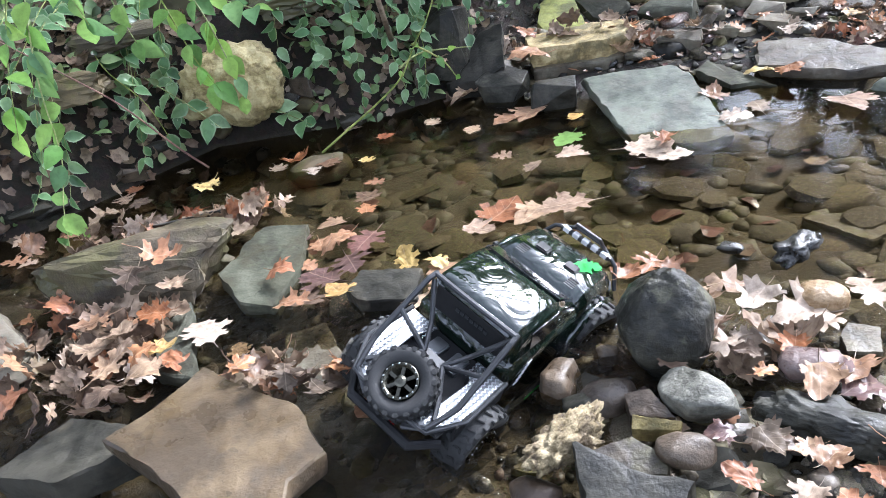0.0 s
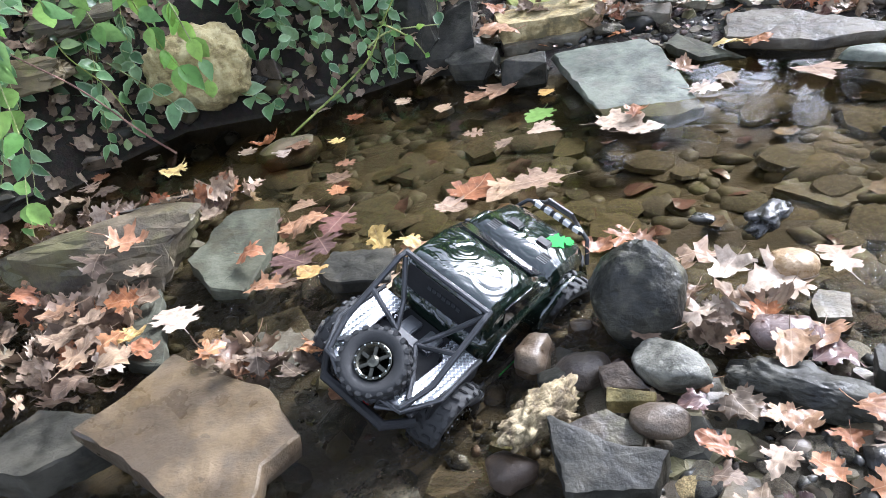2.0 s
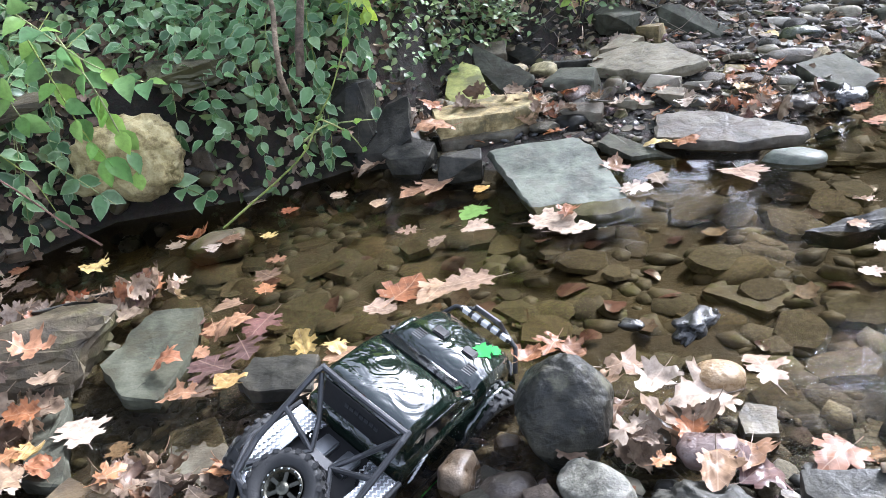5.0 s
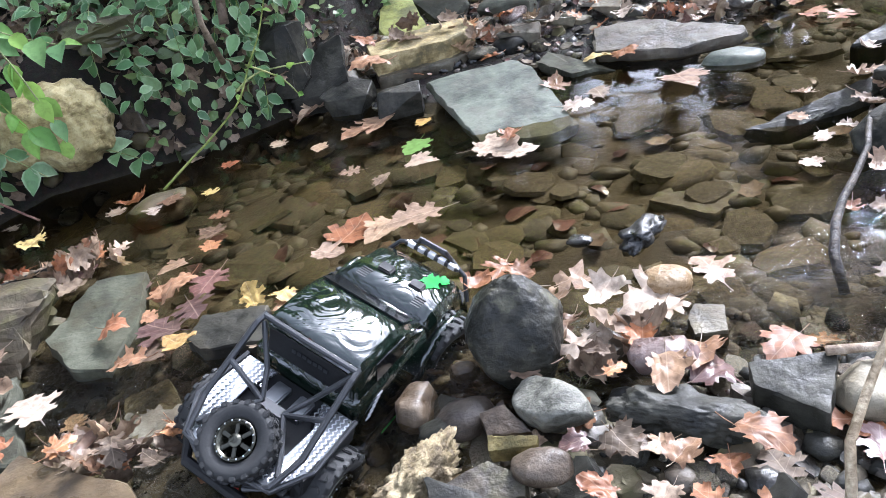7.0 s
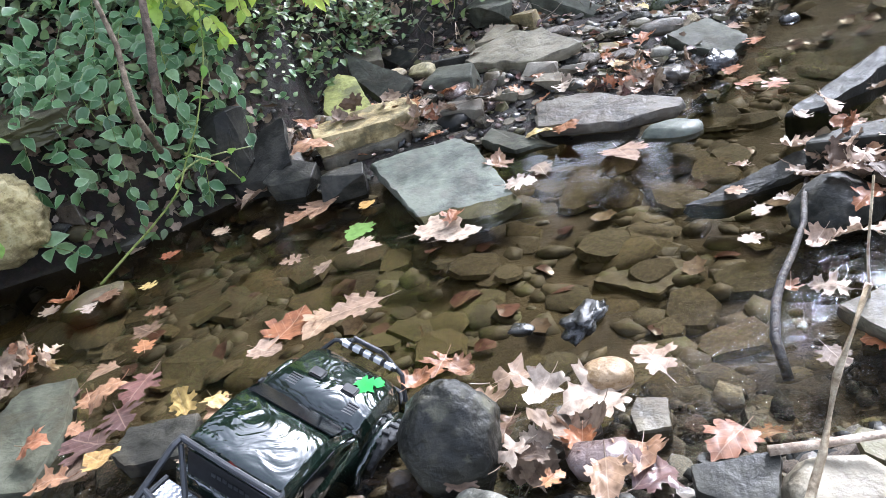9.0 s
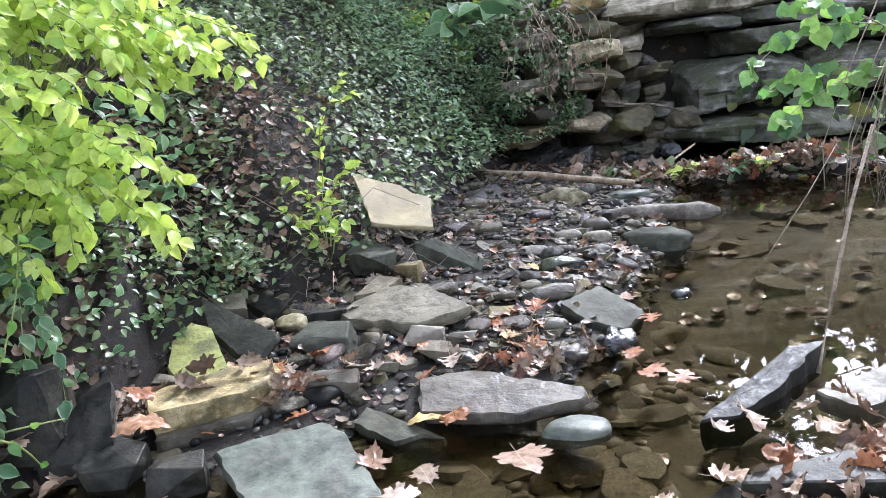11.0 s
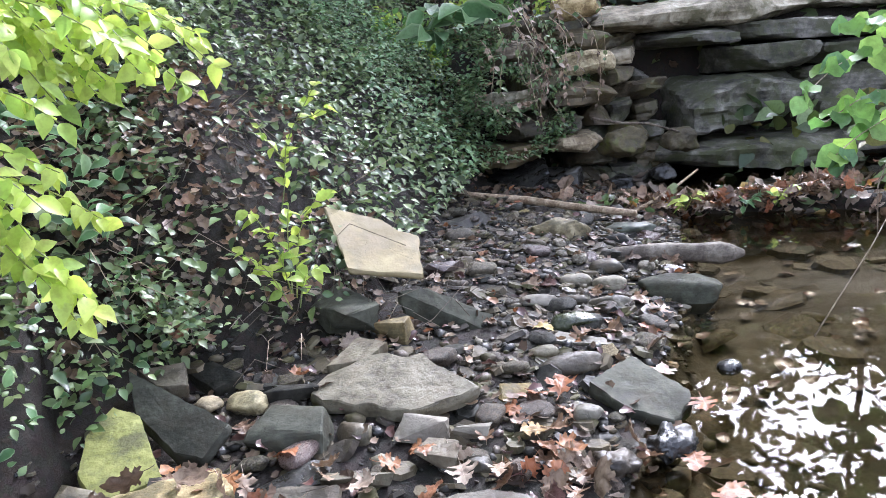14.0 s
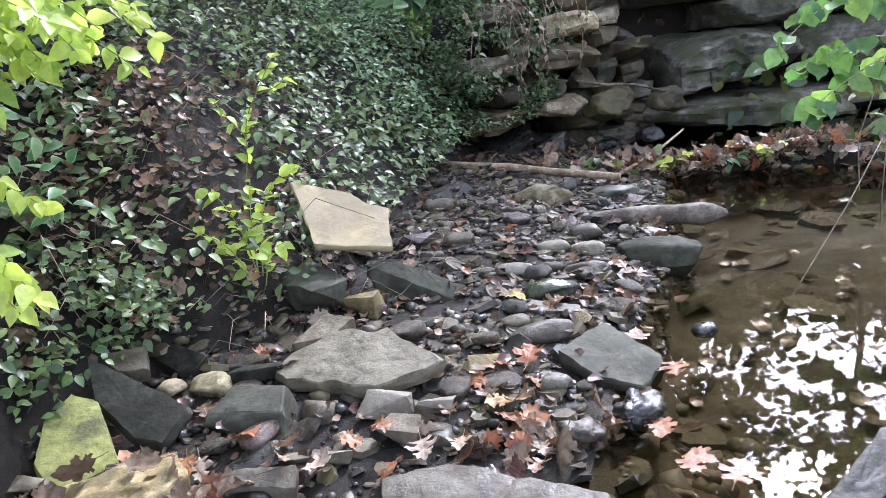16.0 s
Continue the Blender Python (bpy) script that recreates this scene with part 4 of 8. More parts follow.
RUBBER = metal("black_tyre_rubber", (0.014, 0.014, 0.0135), 0.8, 0.0, 0.5)
TUBE = metal("dark_grey_plastic_tube", (0.026, 0.027, 0.029), 0.4, 0.0)
BLACKP = metal("black_moulded_plastic", (0.012, 0.012, 0.0125), 0.62, 0.0, 0.2)
BLACKP.node_tree.nodes["Principled BSDF"].inputs["Specular IOR Level"].default_value = 0.3
PAINT = metal("glossy_black_green_lexan_body", (0.006, 0.012, 0.008), 0.12, 0.0)
PAINT.node_tree.nodes["Principled BSDF"].inputs["Coat Weight"].default_value = 1.0
PAINT.node_tree.nodes["Principled BSDF"].inputs["Coat Roughness"].default_value = 0.05
pn, pl = PAINT.node_tree.nodes, PAINT.node_tree.links
film_tc = pn.new("ShaderNodeTexCoord")
film = noise_node(pn, pl, film_tc.outputs["Object"], 15.0, 2, 0.4)
film.inputs["Distortion"].default_value = 3.2
film_bump = pn.new("ShaderNodeBump")
film_bump.inputs["Strength"].default_value, film_bump.inputs["Distance"].default_value = 0.8, 0.0055
pl.new(film.outputs["Fac"], film_bump.inputs["Height"])
pl.new(film_bump.outputs[0], pn["Principled BSDF"].inputs["Coat Normal"])
pl.new(film_bump.outputs[0], pn["Principled BSDF"].inputs["Normal"])
PLATE = metal("bright_diamond_plate", (0.22, 0.23, 0.24), 0.4, 1.0, 0.0)
TREAD = metal("polished_tread_bars", (0.8, 0.82, 0.84), 0.28, 1.0)
CHROME = metal("dark_satin_rim", (0.09, 0.088, 0.07), 0.25, 1.0)
GREEND = metal("bright_green_decal", (0.02, 0.50, 0.06), 0.65, 0.0)
WHITED = metal("white_decal", (0.7, 0.7, 0.7), 0.4, 0.0)
REDL = metal("red_tail_lamp_plastic", (0.62, 0.02, 0.02), 0.25, 0.0)
GLASSK = metal("dark_window_plastic", (0.006, 0.007, 0.008), 0.08, 0.0)


def tube(pts, r, sides=8, bm=None, taper=None):
    """A bent round tube through points, closed at both ends."""
    bm = bm or bmesh.new()
    pts = [Vector(p) for p in pts]
    rings = []
    up = Vector((0.13, 0.21, 1)).normalized()
    for i, p in enumerate(pts):
        d = (pts[min(i + 1, len(pts) - 1)] - pts[max(i - 1, 0)]).normalized()
        a = d.cross(up if abs(d.dot(up)) < 0.95 else Vector((1, 0.1, 0))).normalized()
        b = d.cross(a)
        rad = r if taper is None else r * taper[i]
        rings.append([bm.verts.new(p + (a * math.cos(t) + b * math.sin(t)) * rad) for t in [2 * math.pi * k / sides for k in range(sides)]])
    for q0, q1 in zip(rings[:-1], rings[1:]):
        for k in range(sides):
            bm.faces.new((q0[k], q0[(k + 1) % sides], q1[(k + 1) % sides], q1[k]))
    bm.faces.new(rings[0][::-1])
    bm.faces.new(rings[-1])
    return bm


def box(c, s, bm=None, m=None, bevel=0.0):
    bm2 = bmesh.new()
    bmesh.ops.create_cube(bm2, size=1.0, matrix=(m or Matrix()) @ Matrix.Translation(c) @ Matrix.Diagonal((*s, 1)))
    if bevel:
        bmesh.ops.bevel(bm2, geom=bm2.edges[:], offset=bevel, segments=2, affect="EDGES")
    if bm is None:
        return bm2
    me = bpy.data.meshes.new("tmp")
    bm2.to_mesh(me)
    bm2.free()
    bm.from_mesh(me)
    bpy.data.meshes.remove(me)
    return bm


def lathe(profile, n=40, bm=None):
    """Turned round the x axis: profile of (x, radius)."""
    bm = bm or bmesh.new()
    rings = [[bm.verts.new((x, r * math.cos(a), r * math.sin(a))) for a in [2 * math.pi * k / n for k in range(n)]] for x, r in profile]
    for q0, q1 in zip(rings[:-1], rings[1:]):
        for k in range(n):
            bm.faces.new((q0[k], q0[(k + 1) % n], q1[(k + 1) % n], q1[k]))
    return bm


def loft(sections):
    """Skin over cross-sections with equal numbers of corners, closed at both ends."""
    bm = bmesh.new()
    rows = [[bm.verts.new(p) for p in s] for s in sections]
    for a, b in zip(rows[:-1], rows[1:]):
        for k in range(len(a)):
            j = (k + 1) % len(a)
            bm.faces.new((a[k], a[j], b[j], b[k]))
    bm.faces.new(rows[0][::-1])
    bm.faces.new(rows[-1])
    bmesh.ops.recalc_face_normals(bm, faces=bm.faces[:])
    return bm


lug_meshes, spoke_meshes = {}, {}


def lug_mesh(R, h, outer):
    if (R, outer) not in lug_meshes:
        bm = box((0, 0, 0), (h * 0.26, R * 0.17, R * 0.14) if outer else (h * 0.55, R * 0.15, R * 0.085), bevel=0.0012)
        me = bpy.data.meshes.new("tread_lug")
        bm.to_mesh(me)
        bm.free()
        me.materials.append(RUBBER)
        lug_meshes[(R, outer)] = me
    return lug_meshes[(R, outer)]


def wheel(parent, name, m, R=0.055, w=0.044):
    h = w / 2
    bm = lathe([(-h * 0.62, R * 0.50), (-h * 0.84, R * 0.55), (-h, R * 0.78), (-h * 0.94, R * 0.90), (-h * 0.72, R * 0.945), (0, R * 0.955),
                (h * 0.72, R * 0.945), (h * 0.94, R * 0.90), (h, R * 0.78), (h * 0.84, R * 0.55), (h * 0.62, R * 0.50)], 48)
    tyre = part(name, bm, RUBBER, parent, "black knobbly rubber tyre on a dark beadlock rim", True)
    tyre.matrix_basis = m
    lugs = 20
    for k in range(lugs):
        for s in (-1, 1):
            rot = Matrix.Rotation(2 * math.pi * (k + (0.5 if s > 0 else 0)) / lugs, 4, "X")
            for outer in (False, True):
                lug = new("tread_lug", lug_mesh(R, h, outer))
                lug.parent = tyre
                lug.matrix_basis = rot @ (Matrix.Translation((s * h * 0.88, 0, R * 0.90)) if outer else Matrix.Rotation(s * 0.35, 4, "Z") @ Matrix.Translation((s * h * 0.36, 0, R * 0.965)))
    bm = lathe([(-h * 0.8, R * 0.51), (-h * 0.95, R * 0.50), (-h * 0.92, R * 0.43), (-h * 0.55, R * 0.39), (-h * 0.45, R * 0.20), (h * 0.45, R * 0.20),
                (h * 0.55, R * 0.39), (h * 0.92, R * 0.43), (h * 0.95, R * 0.50), (h * 0.8, R * 0.51)], 36)
    part("rim", bm, CHROME, tyre, "dark chrome beadlock rim", True)
    bm = bmesh.new()
    for s in (-1, 1):
        for k in range(16):
            a = 2 * math.pi * k / 16
            bmesh.ops.create_icosphere(bm, subdivisions=1, radius=R * 0.028, matrix=Matrix.Translation((s * h * 0.97, R * 0.465 * math.cos(a), R * 0.465 * math.sin(a))))
    part("bolts", bm, TREAD, tyre, "ring of bright bolt heads")
    bm = bmesh.new()
    for s in (-1, 1):
        bm = lathe([(s * h * 0.93, R * 0.44), (s * h * 0.985, R * 0.455), (s * h * 0.985, R * 0.475), (s * h * 0.93, R * 0.49)], 36, bm)
    part("bead_ring", bm, CHROME, tyre)
    if R not in spoke_meshes:
        spoke_meshes[R] = bpy.data.meshes.new("spoke")
        bm = box((0, 0, R * 0.28), (h * 0.22, R * 0.10, R * 0.26), bevel=0.0008)
        bm.to_mesh(spoke_meshes[R])
        bm.free()
        spoke_meshes[R].materials.append(CHROME)
    for s in (-1, 1):
        for k in range(6):
            spoke = new("spoke", spoke_meshes[R])
            spoke.parent = tyre
            spoke.matrix_basis = Matrix.Translation((s * h * 0.62, 0, 0)) @ Matrix.Rotation(2 * math.pi * k / 6, 4, "X")
    bm = bmesh.new()
    for s in (-1, 1):
        bm = lathe([(s * h * 0.45, R * 0.19), (s * h * 0.85, R * 0.16), (s * h * 0.95, R * 0.09), (s * h * 0.97, 0.0002)], 14, bm)
    part("hub", bm, CHROME, tyre)
    return tyre


truck = tagged(new("toy_truck", None), "glossy black toy rock crawler truck tilted in the riffle", "toy truck")
truck.matrix_basis = pose(0.2065, 1.120, -0.0426, -5.3, 25.0, -42.0) @ Matrix.Diagonal((1.03, 1.035, 1.03, 1))
for sx in (-1, 1):
    for sy in (-1, 1):
        wheel(truck, "wheel", pose(sx * 0.086, sy * 0.134, 0.055 + (0.022 if sx > 0 and sy > 0 else 0.0), 0, 0, 0 if sy < 0 else -10))
wheel(truck, "spare_wheel", pose(0, -0.190, 0.126, 0, 0, 0) @ Matrix.Rotation(radians(30), 4, "X") @ Matrix.Rotation(radians(90), 4, "Y"), 0.047, 0.038)


def profile(y, hw0, z0, hw1, z1, hw2, z2):
    """Half-round section across the body: sill, waist, shoulder."""
    r = 0.3
    pts = [(-hw0, z0), (-hw1, z1), (-hw2 * 1.0, z2 - (z2 - z1) * r), (-hw2 * 0.86, z2), (hw2 * 0.86, z2), (hw2, z2 - (z2 - z1) * r), (hw1, z1), (hw0, z0)]
    return [(x, y, z) for x, z in pts]


bm = loft([profile(-0.074, 0.078, 0.075, 0.081, 0.130, 0.079, 0.140), profile(-0.02, 0.080, 0.07, 0.083, 0.135, 0.080, 0.150), profile(0.078, 0.080, 0.07, 0.084, 0.138, 0.079, 0.158)])
bmesh.ops.bevel(bm, geom=[e for e in bm.edges if e.calc_face_angle(0) > 0.5], offset=0.003, segments=2, affect="EDGES")
body = part("cab_body", bm, PAINT, truck, "glossy black moulded cab shell", True)
bm = loft([profile(-0.072, 0.075, 0.138, 0.072, 0.175, 0.066, 0.190), profile(-0.055, 0.076, 0.140, 0.073, 0.178, 0.067, 0.195), profile(0.01, 0.077, 0.145, 0.074, 0.18, 0.067, 0.196),
           profile(0.03, 0.077, 0.148, 0.075, 0.176, 0.067, 0.188), profile(0.075, 0.077, 0.150, 0.077, 0.158, 0.074, 0.164)])
bmesh.ops.bevel(bm, geom=[e for e in bm.edges if e.calc_face_angle(0) > 0.4], offset=0.004, segments=2, affect="EDGES")
roof = part("roof", bm, PAINT, truck, "glossy black roof mirroring the sky", True)
bm = loft([profile(0.078, 0.080, 0.085, 0.082, 0.140, 0.076, 0.161), profile(0.13, 0.076, 0.088, 0.080, 0.135, 0.072, 0.158), profile(0.175, 0.072, 0.088, 0.077, 0.126, 0.069, 0.152), profile(0.2, 0.068, 0.085, 0.073, 0.116, 0.064, 0.140), profile(0.216, 0.060, 0.082, 0.066, 0.10, 0.056, 0.116)])
bmesh.ops.bevel(bm, geom=[e for e in bm.edges if e.calc_face_angle(0) > 0.4], offset=0.004, segments=2, affect="EDGES")
hood = part("hood", bm, PAINT, truck, "glossy dark green-black hood", True)
for sx in (-1, 1):
    part("hood_scoop", box((sx * 0.026, 0.135, 0.158), (0.022, 0.018, 0.008), bevel=0.002), BLACKP, hood)
    bm = bmesh.new()
    for k in range(5):
        box((sx * 0.045, 0.098 + k * 0.0045, 0.1595), (0.016, 0.0018, 0.0014), bm)
    part("vent", bm, BLACKP, hood)
    # flared wings over the front wheels
    bm = tube([(sx * 0.086, 0.134 + 0.066 * math.cos(a), 0.062 + 0.062 * math.sin(a)) for a in [math.pi * k / 10 for k in range(11)]], 0.008, 8)
    part("fender", bm, PAINT, truck, smooth=True)
    part("side_window", box((0, 0, 0), (0.0012, 0.062, 0.028), m=pose(sx * 0.0752, -0.005, 0.164, 0, sx * -9, 0), bevel=0.0005), GLASSK, roof, "dark side window")
    bm = bmesh.new()
    for k in range(6):
        box((sx * 0.0835, -0.050 + k * 0.0035, 0.098 + k * 0.006), (0.0012, 0.011, 0.0036), bm)
    part("side_decal", bm, WHITED, body, "white lettering reduced to bars")
    part("rock_slider", tube([(sx * 0.082, -0.085, 0.068), (sx * 0.094, -0.07, 0.062), (sx * 0.094, 0.06, 0.062), (sx * 0.084, 0.078, 0.068)], 0.005), BLACKP, truck)
    part("green_decal", box((sx * 0.0995, -0.005, 0.066), (0.0008, 0.05, 0.005), m=pose(0, 0, 0, 4, 0, 0)), GREEND, truck, "bright green stripe decal")
part("windshield", box((0, 0, 0), (0.128, 0.040, 0.0014), m=pose(0, 0.051, 0.1785, -30, 0, 0), bevel=0.0006), GLASSK, roof, "black glossy windshield")
# paint splash on the hood: a ragged flat star
rs = random.Random(8)
for ox, oy, rad in ((0.036, 0.158, 0.019), (0.047, 0.175, 0.011)):
    bm = bmesh.new()
    ring = [bm.verts.new((ox + (rad * rs.uniform(0.45, 1.15)) * math.cos(a), oy + (rad * rs.uniform(0.45, 1.15)) * math.sin(a), 0.1605 - 0.15 * (oy - 0.13) + 0.0008)) for a in [2 * math.pi * k / 26 for k in range(26)]]
    bm.faces.new(ring)
    bmesh.ops.solidify(bm, geom=bm.faces[:], thickness=0.0006)
    part("paint_splash", bm, GREEND, hood, "bright green splash decal")
part("roof_lamp", box((0, -0.0735, 0.1945), (0.018, 0.003, 0.004), bevel=0.001), REDL, roof, "small red roof lamp")
bm = bmesh.new()
for k in range(7):
    box((-0.02 + k * 0.008, -0.0765, 0.168 + 0.0006 * (k % 3)), (0.0052, 0.001, 0.0062), bm)
part("rear_lettering", bm, TUBE, roof, "grey lettering reduced to bars")
part("rear_window", box((0, -0.0745, 0.163), (0.118, 0.0016, 0.04), bevel=0.0006), BLACKP, roof, "black rear panel of the cab")

# bed with bright tread plates
part("bed_floor", box((0, -0.14, 0.108), (0.15, 0.13, 0.004), bevel=0.001), BLACKP, truck)
for sx in (-1, 1):
    bm = bmesh.new()
    top = [(sx * 0.036, -0.083, 0.122), (sx * 0.082, -0.083, 0.122), (sx * 0.084, -0.165, 0.118), (sx * 0.060, -0.208, 0.112), (sx * 0.030, -0.208, 0.112), (sx * 0.048, -0.165, 0.118), (sx * 0.050, -0.12, 0.120)]
    vt = [bm.verts.new(p) for p in top]
    vb = [bm.verts.new((x, y, z - 0.003)) for x, y, z in top]
    bm.faces.new(vt)
    bm.faces.new(vb[::-1])
    for k in range(len(top)):
        j = (k + 1) % len(top)
        bm.faces.new((vt[k], vb[k], vb[j], vt[j]))
    bmesh.ops.recalc_face_normals(bm, faces=bm.faces[:])
    plate = part("tread_plate", bm, PLATE, truck, "bright diamond tread plate")
    bm = bmesh.new()
    for i in range(7):
        for j in range(17):
            px, py = 0.039 + i * 0.0066, -0.088 - j * 0.0070
            lim = 0.081 if py > -0.165 else 0.081 - (-0.165 - py) * 0.5
            inner = 0.038 if py > -0.11 else (0.051 if py > -0.17 else 0.050 - (-0.17 - py) * 0.45)
            if px < inner or px > lim:
                continue
            zz = 0.1222 + (py + 0.083) * 0.055
            for dz in (45, -45) if (i + j) % 2 else (-45, 45):
                box((0, 0, 0), (0.0046, 0.0016, 0.0012), bm, pose(sx * px, py + (0.0018 if dz > 0 else -0.0018), zz, 0, 0, dz))
    part("tread", bm, TREAD, plate)
    part("bed_side", box((sx * 0.083, -0.132, 0.104), (0.004, 0.10, 0.032), bevel=0.0015), BLACKP, truck)
    # cage
    part("battery", box((sx * 0.018, -0.105, 0.113), (0.022, 0.034, 0.012), bevel=0.002), PLATE, truck, "silver box on the bed floor")
    part("cage_tube", tube([(sx * 0.068, -0.07, 0.196), (sx * 0.07, -0.085, 0.192), (sx * 0.072, -0.17, 0.136), (sx * 0.060, -0.208, 0.116), (sx * 0.032, -0.218, 0.100)], 0.0042), TUBE, truck)
    part("cage_tube", tube([(sx * 0.070, -0.13, 0.163), (sx * 0.030, -0.132, 0.139), (sx * 0.016, -0.135, 0.134)], 0.0036), TUBE, truck)
    part("cage_tube", tube([(sx * 0.066, -0.078, 0.190), (sx * 0.036, -0.104, 0.150), (sx * 0.016, -0.135, 0.134)], 0.0036), TUBE, truck)
    part("cage_tube", tube([(sx * 0.016, -0.135, 0.134), (sx * 0.045, -0.172, 0.126), (sx * 0.060, -0.196, 0.121)], 0.0036), TUBE, truck)
    part("bed_rail", tube([(sx * 0.084, -0.082, 0.123), (sx * 0.087, -0.165, 0.119), (sx * 0.062, -0.211, 0.113), (sx * 0.03, -0.214, 0.112)], 0.0034), TUBE, truck)
part("cage_crossbar", tube([(-0.068, -0.074, 0.196), (0, -0.076, 0.1975), (0.068, -0.074, 0.196)], 0.0038), TUBE, truck)
part("gusset", box((0, -0.135, 0.134), (0.034, 0.014, 0.002), bevel=0.0005), TUBE, truck)
part("rear_bumper", tube([(-0.075, -0.19, 0.085), (-0.05, -0.222, 0.082), (0.05, -0.222, 0.082), (0.075, -0.19, 0.085)], 0.007), BLACKP, truck)
part("tail_lamp", box((0.0, -0.204, 0.058), (0.022, 0.012, 0.016), bevel=0.003), REDL, truck, "red rectangular tail block")
part("front_bumper", tube([(-0.082, 0.2, 0.095), (-0.06, 0.232, 0.092), (0.06, 0.232, 0.092), (0.082, 0.2, 0.095)], 0.006), BLACKP, truck)
part("bumper_hoop", tube([(-0.078, 0.212, 0.105), (-0.058, 0.226, 0.135), (-0.022, 0.230, 0.152), (0.022, 0.230, 0.152), (0.058, 0.226, 0.135), (0.078, 0.212, 0.105)], 0.0034), TUBE, truck)
part("bumper_hoop", tube([(-0.03, 0.229, 0.148), (-0.022, 0.218, 0.166), (0.022, 0.218, 0.166), (0.03, 0.229, 0.148)], 0.003), TUBE, truck)
part("light_bar", box((0, 0.223, 0.142), (0.095, 0.008, 0.008), bevel=0.0015), TUBE, truck)
for k in range(5):
    part("headlight", box((-0.036 + k * 0.018, 0.2235, 0.1425), (0.013, 0.0095, 0.0085), bevel=0.001), WHITED, truck, "pale rectangular lamp")
# running gear
part("chassis", box((0, 0.0, 0.082), (0.055, 0.40, 0.026), bevel=0.004), BLACKP, truck)
for sy in (-1, 1):
    part("axle", tube([(-0.07, sy * 0.134, 0.055), (-0.02, sy * 0.134, 0.057), (0.02, sy * 0.134, 0.057), (0.07, sy * 0.134, 0.055)], 0.008), BLACKP, truck)
    part("gear_case", box((0.012, sy * 0.134, 0.057), (0.032, 0.034, 0.034), bevel=0.008), BLACKP, truck)
    for sx in (-1, 1):
        part("shock", tube([(sx * 0.055, sy * 0.128, 0.06), (sx * 0.046, sy * 0.108, 0.118)], 0.0065), BLACKP, truck)
        part("link_arm", tube([(sx * 0.045, sy * 0.125, 0.05), (sx * 0.022, sy * 0.02, 0.066)], 0.003), TUBE, truck)


# ---- rock ledges of the small waterfall at the head of the pool ----
WALL_O, WALL_E, WALL_N = Vector((3.2, 4.45, 0)), Vector((0.951, -0.309, 0)), Vector((0.309, 0.951, 0))


def block(s0, s1, z0, z1, front, deep, mat, label, seed, name="ledge_rock", wear=0.05, tilt=0.0, cut=0.0):
    """A bedded ledge: a rough split block with chipped edges, tilted along the wall; cut raises its underside towards one end."""
    rng = random.Random(seed)
    off = Vector((rng.uniform(-30, 30), rng.uniform(-30, 30), 0))
    nx, ny, nz = min(40, max(8, int((s1 - s0) / 0.03))), 8, max(6, int((z1 - z0) / 0.025))
    bm = bmesh.new()
    bmesh.ops.create_cube(bm, size=2.0)
    bmesh.ops.subdivide_edges(bm, edges=[e for e in bm.edges if abs(e.verts[0].co.x - e.verts[1].co.x) > 1], cuts=nx, use_grid_fill=True)
    bmesh.ops.subdivide_edges(bm, edges=[e for e in bm.edges if abs(e.verts[0].co.y - e.verts[1].co.y) > 1], cuts=ny, use_grid_fill=True)
    bmesh.ops.subdivide_edges(bm, edges=[e for e in bm.edges if abs(e.verts[0].co.z - e.verts[1].co.z) > 1], cuts=nz, use_grid_fill=True)
    hs, hz = (s1 - s0) / 2, (z1 - z0) / 2
    facets = [(Vector((rng.choice((-1, 1)) * rng.uniform(0.5, 1), -rng.uniform(0.3, 1), rng.uniform(-1, 1))).normalized(), rng.uniform(0.86, 1.12)) for _ in range(5)]
    for v in bm.verts:
        p = v.co.copy()
        for n, d in facets:
            k = p.dot(n) - d
            if k > 0:
                p -= n * k * 0.9
        q = Vector((p.x * hs, p.y * deep / 2, p.z * hz))
        if cut and p.z < 0:
            q.z += cut * (p.x * 0.5 + 0.5) * -p.z
        e = sum(max(0, abs(c) - 0.9) ** 2 for c in p)
        q *= 1 - 2.0 * e
        step_in = math.floor(noise.noise(Vector((q.x * 1.6, 0, q.z * 22)) + off) * 3) / 3
        n1 = noise.noise(q * 4 + off) * 0.6 + step_in * 0.55 + noise.noise(q * 13 + off) * 0.45 + noise.noise(q * 34 + off) * 0.25
        q += Vector((p.x * 0.5, p.y, p.z * 0.45)) * n1 * wear
        v.co = q
    bm.normal_update()
    for e in bm.edges:
        e.smooth = not (e.is_manifold and e.calc_face_angle(0) > 0.5)
    me = bpy.data.meshes.new(name)
    bm.to_mesh(me)
    bm.free()
    me.materials.append(mat)
    me.polygons.foreach_set("use_smooth", [True] * len(me.polygons))
    ob = new(name, me)
    c = WALL_O + WALL_E * ((s0 + s1) / 2) + WALL_N * (front + deep / 2)
    ob.matrix_basis = pose(c.x, c.y, (z0 + z1) / 2, 0, tilt, -18)
    return tagged(ob, label, "rock ledge", "waterfall ledges" if name == "ledge_rock" else "waterfall rubble")


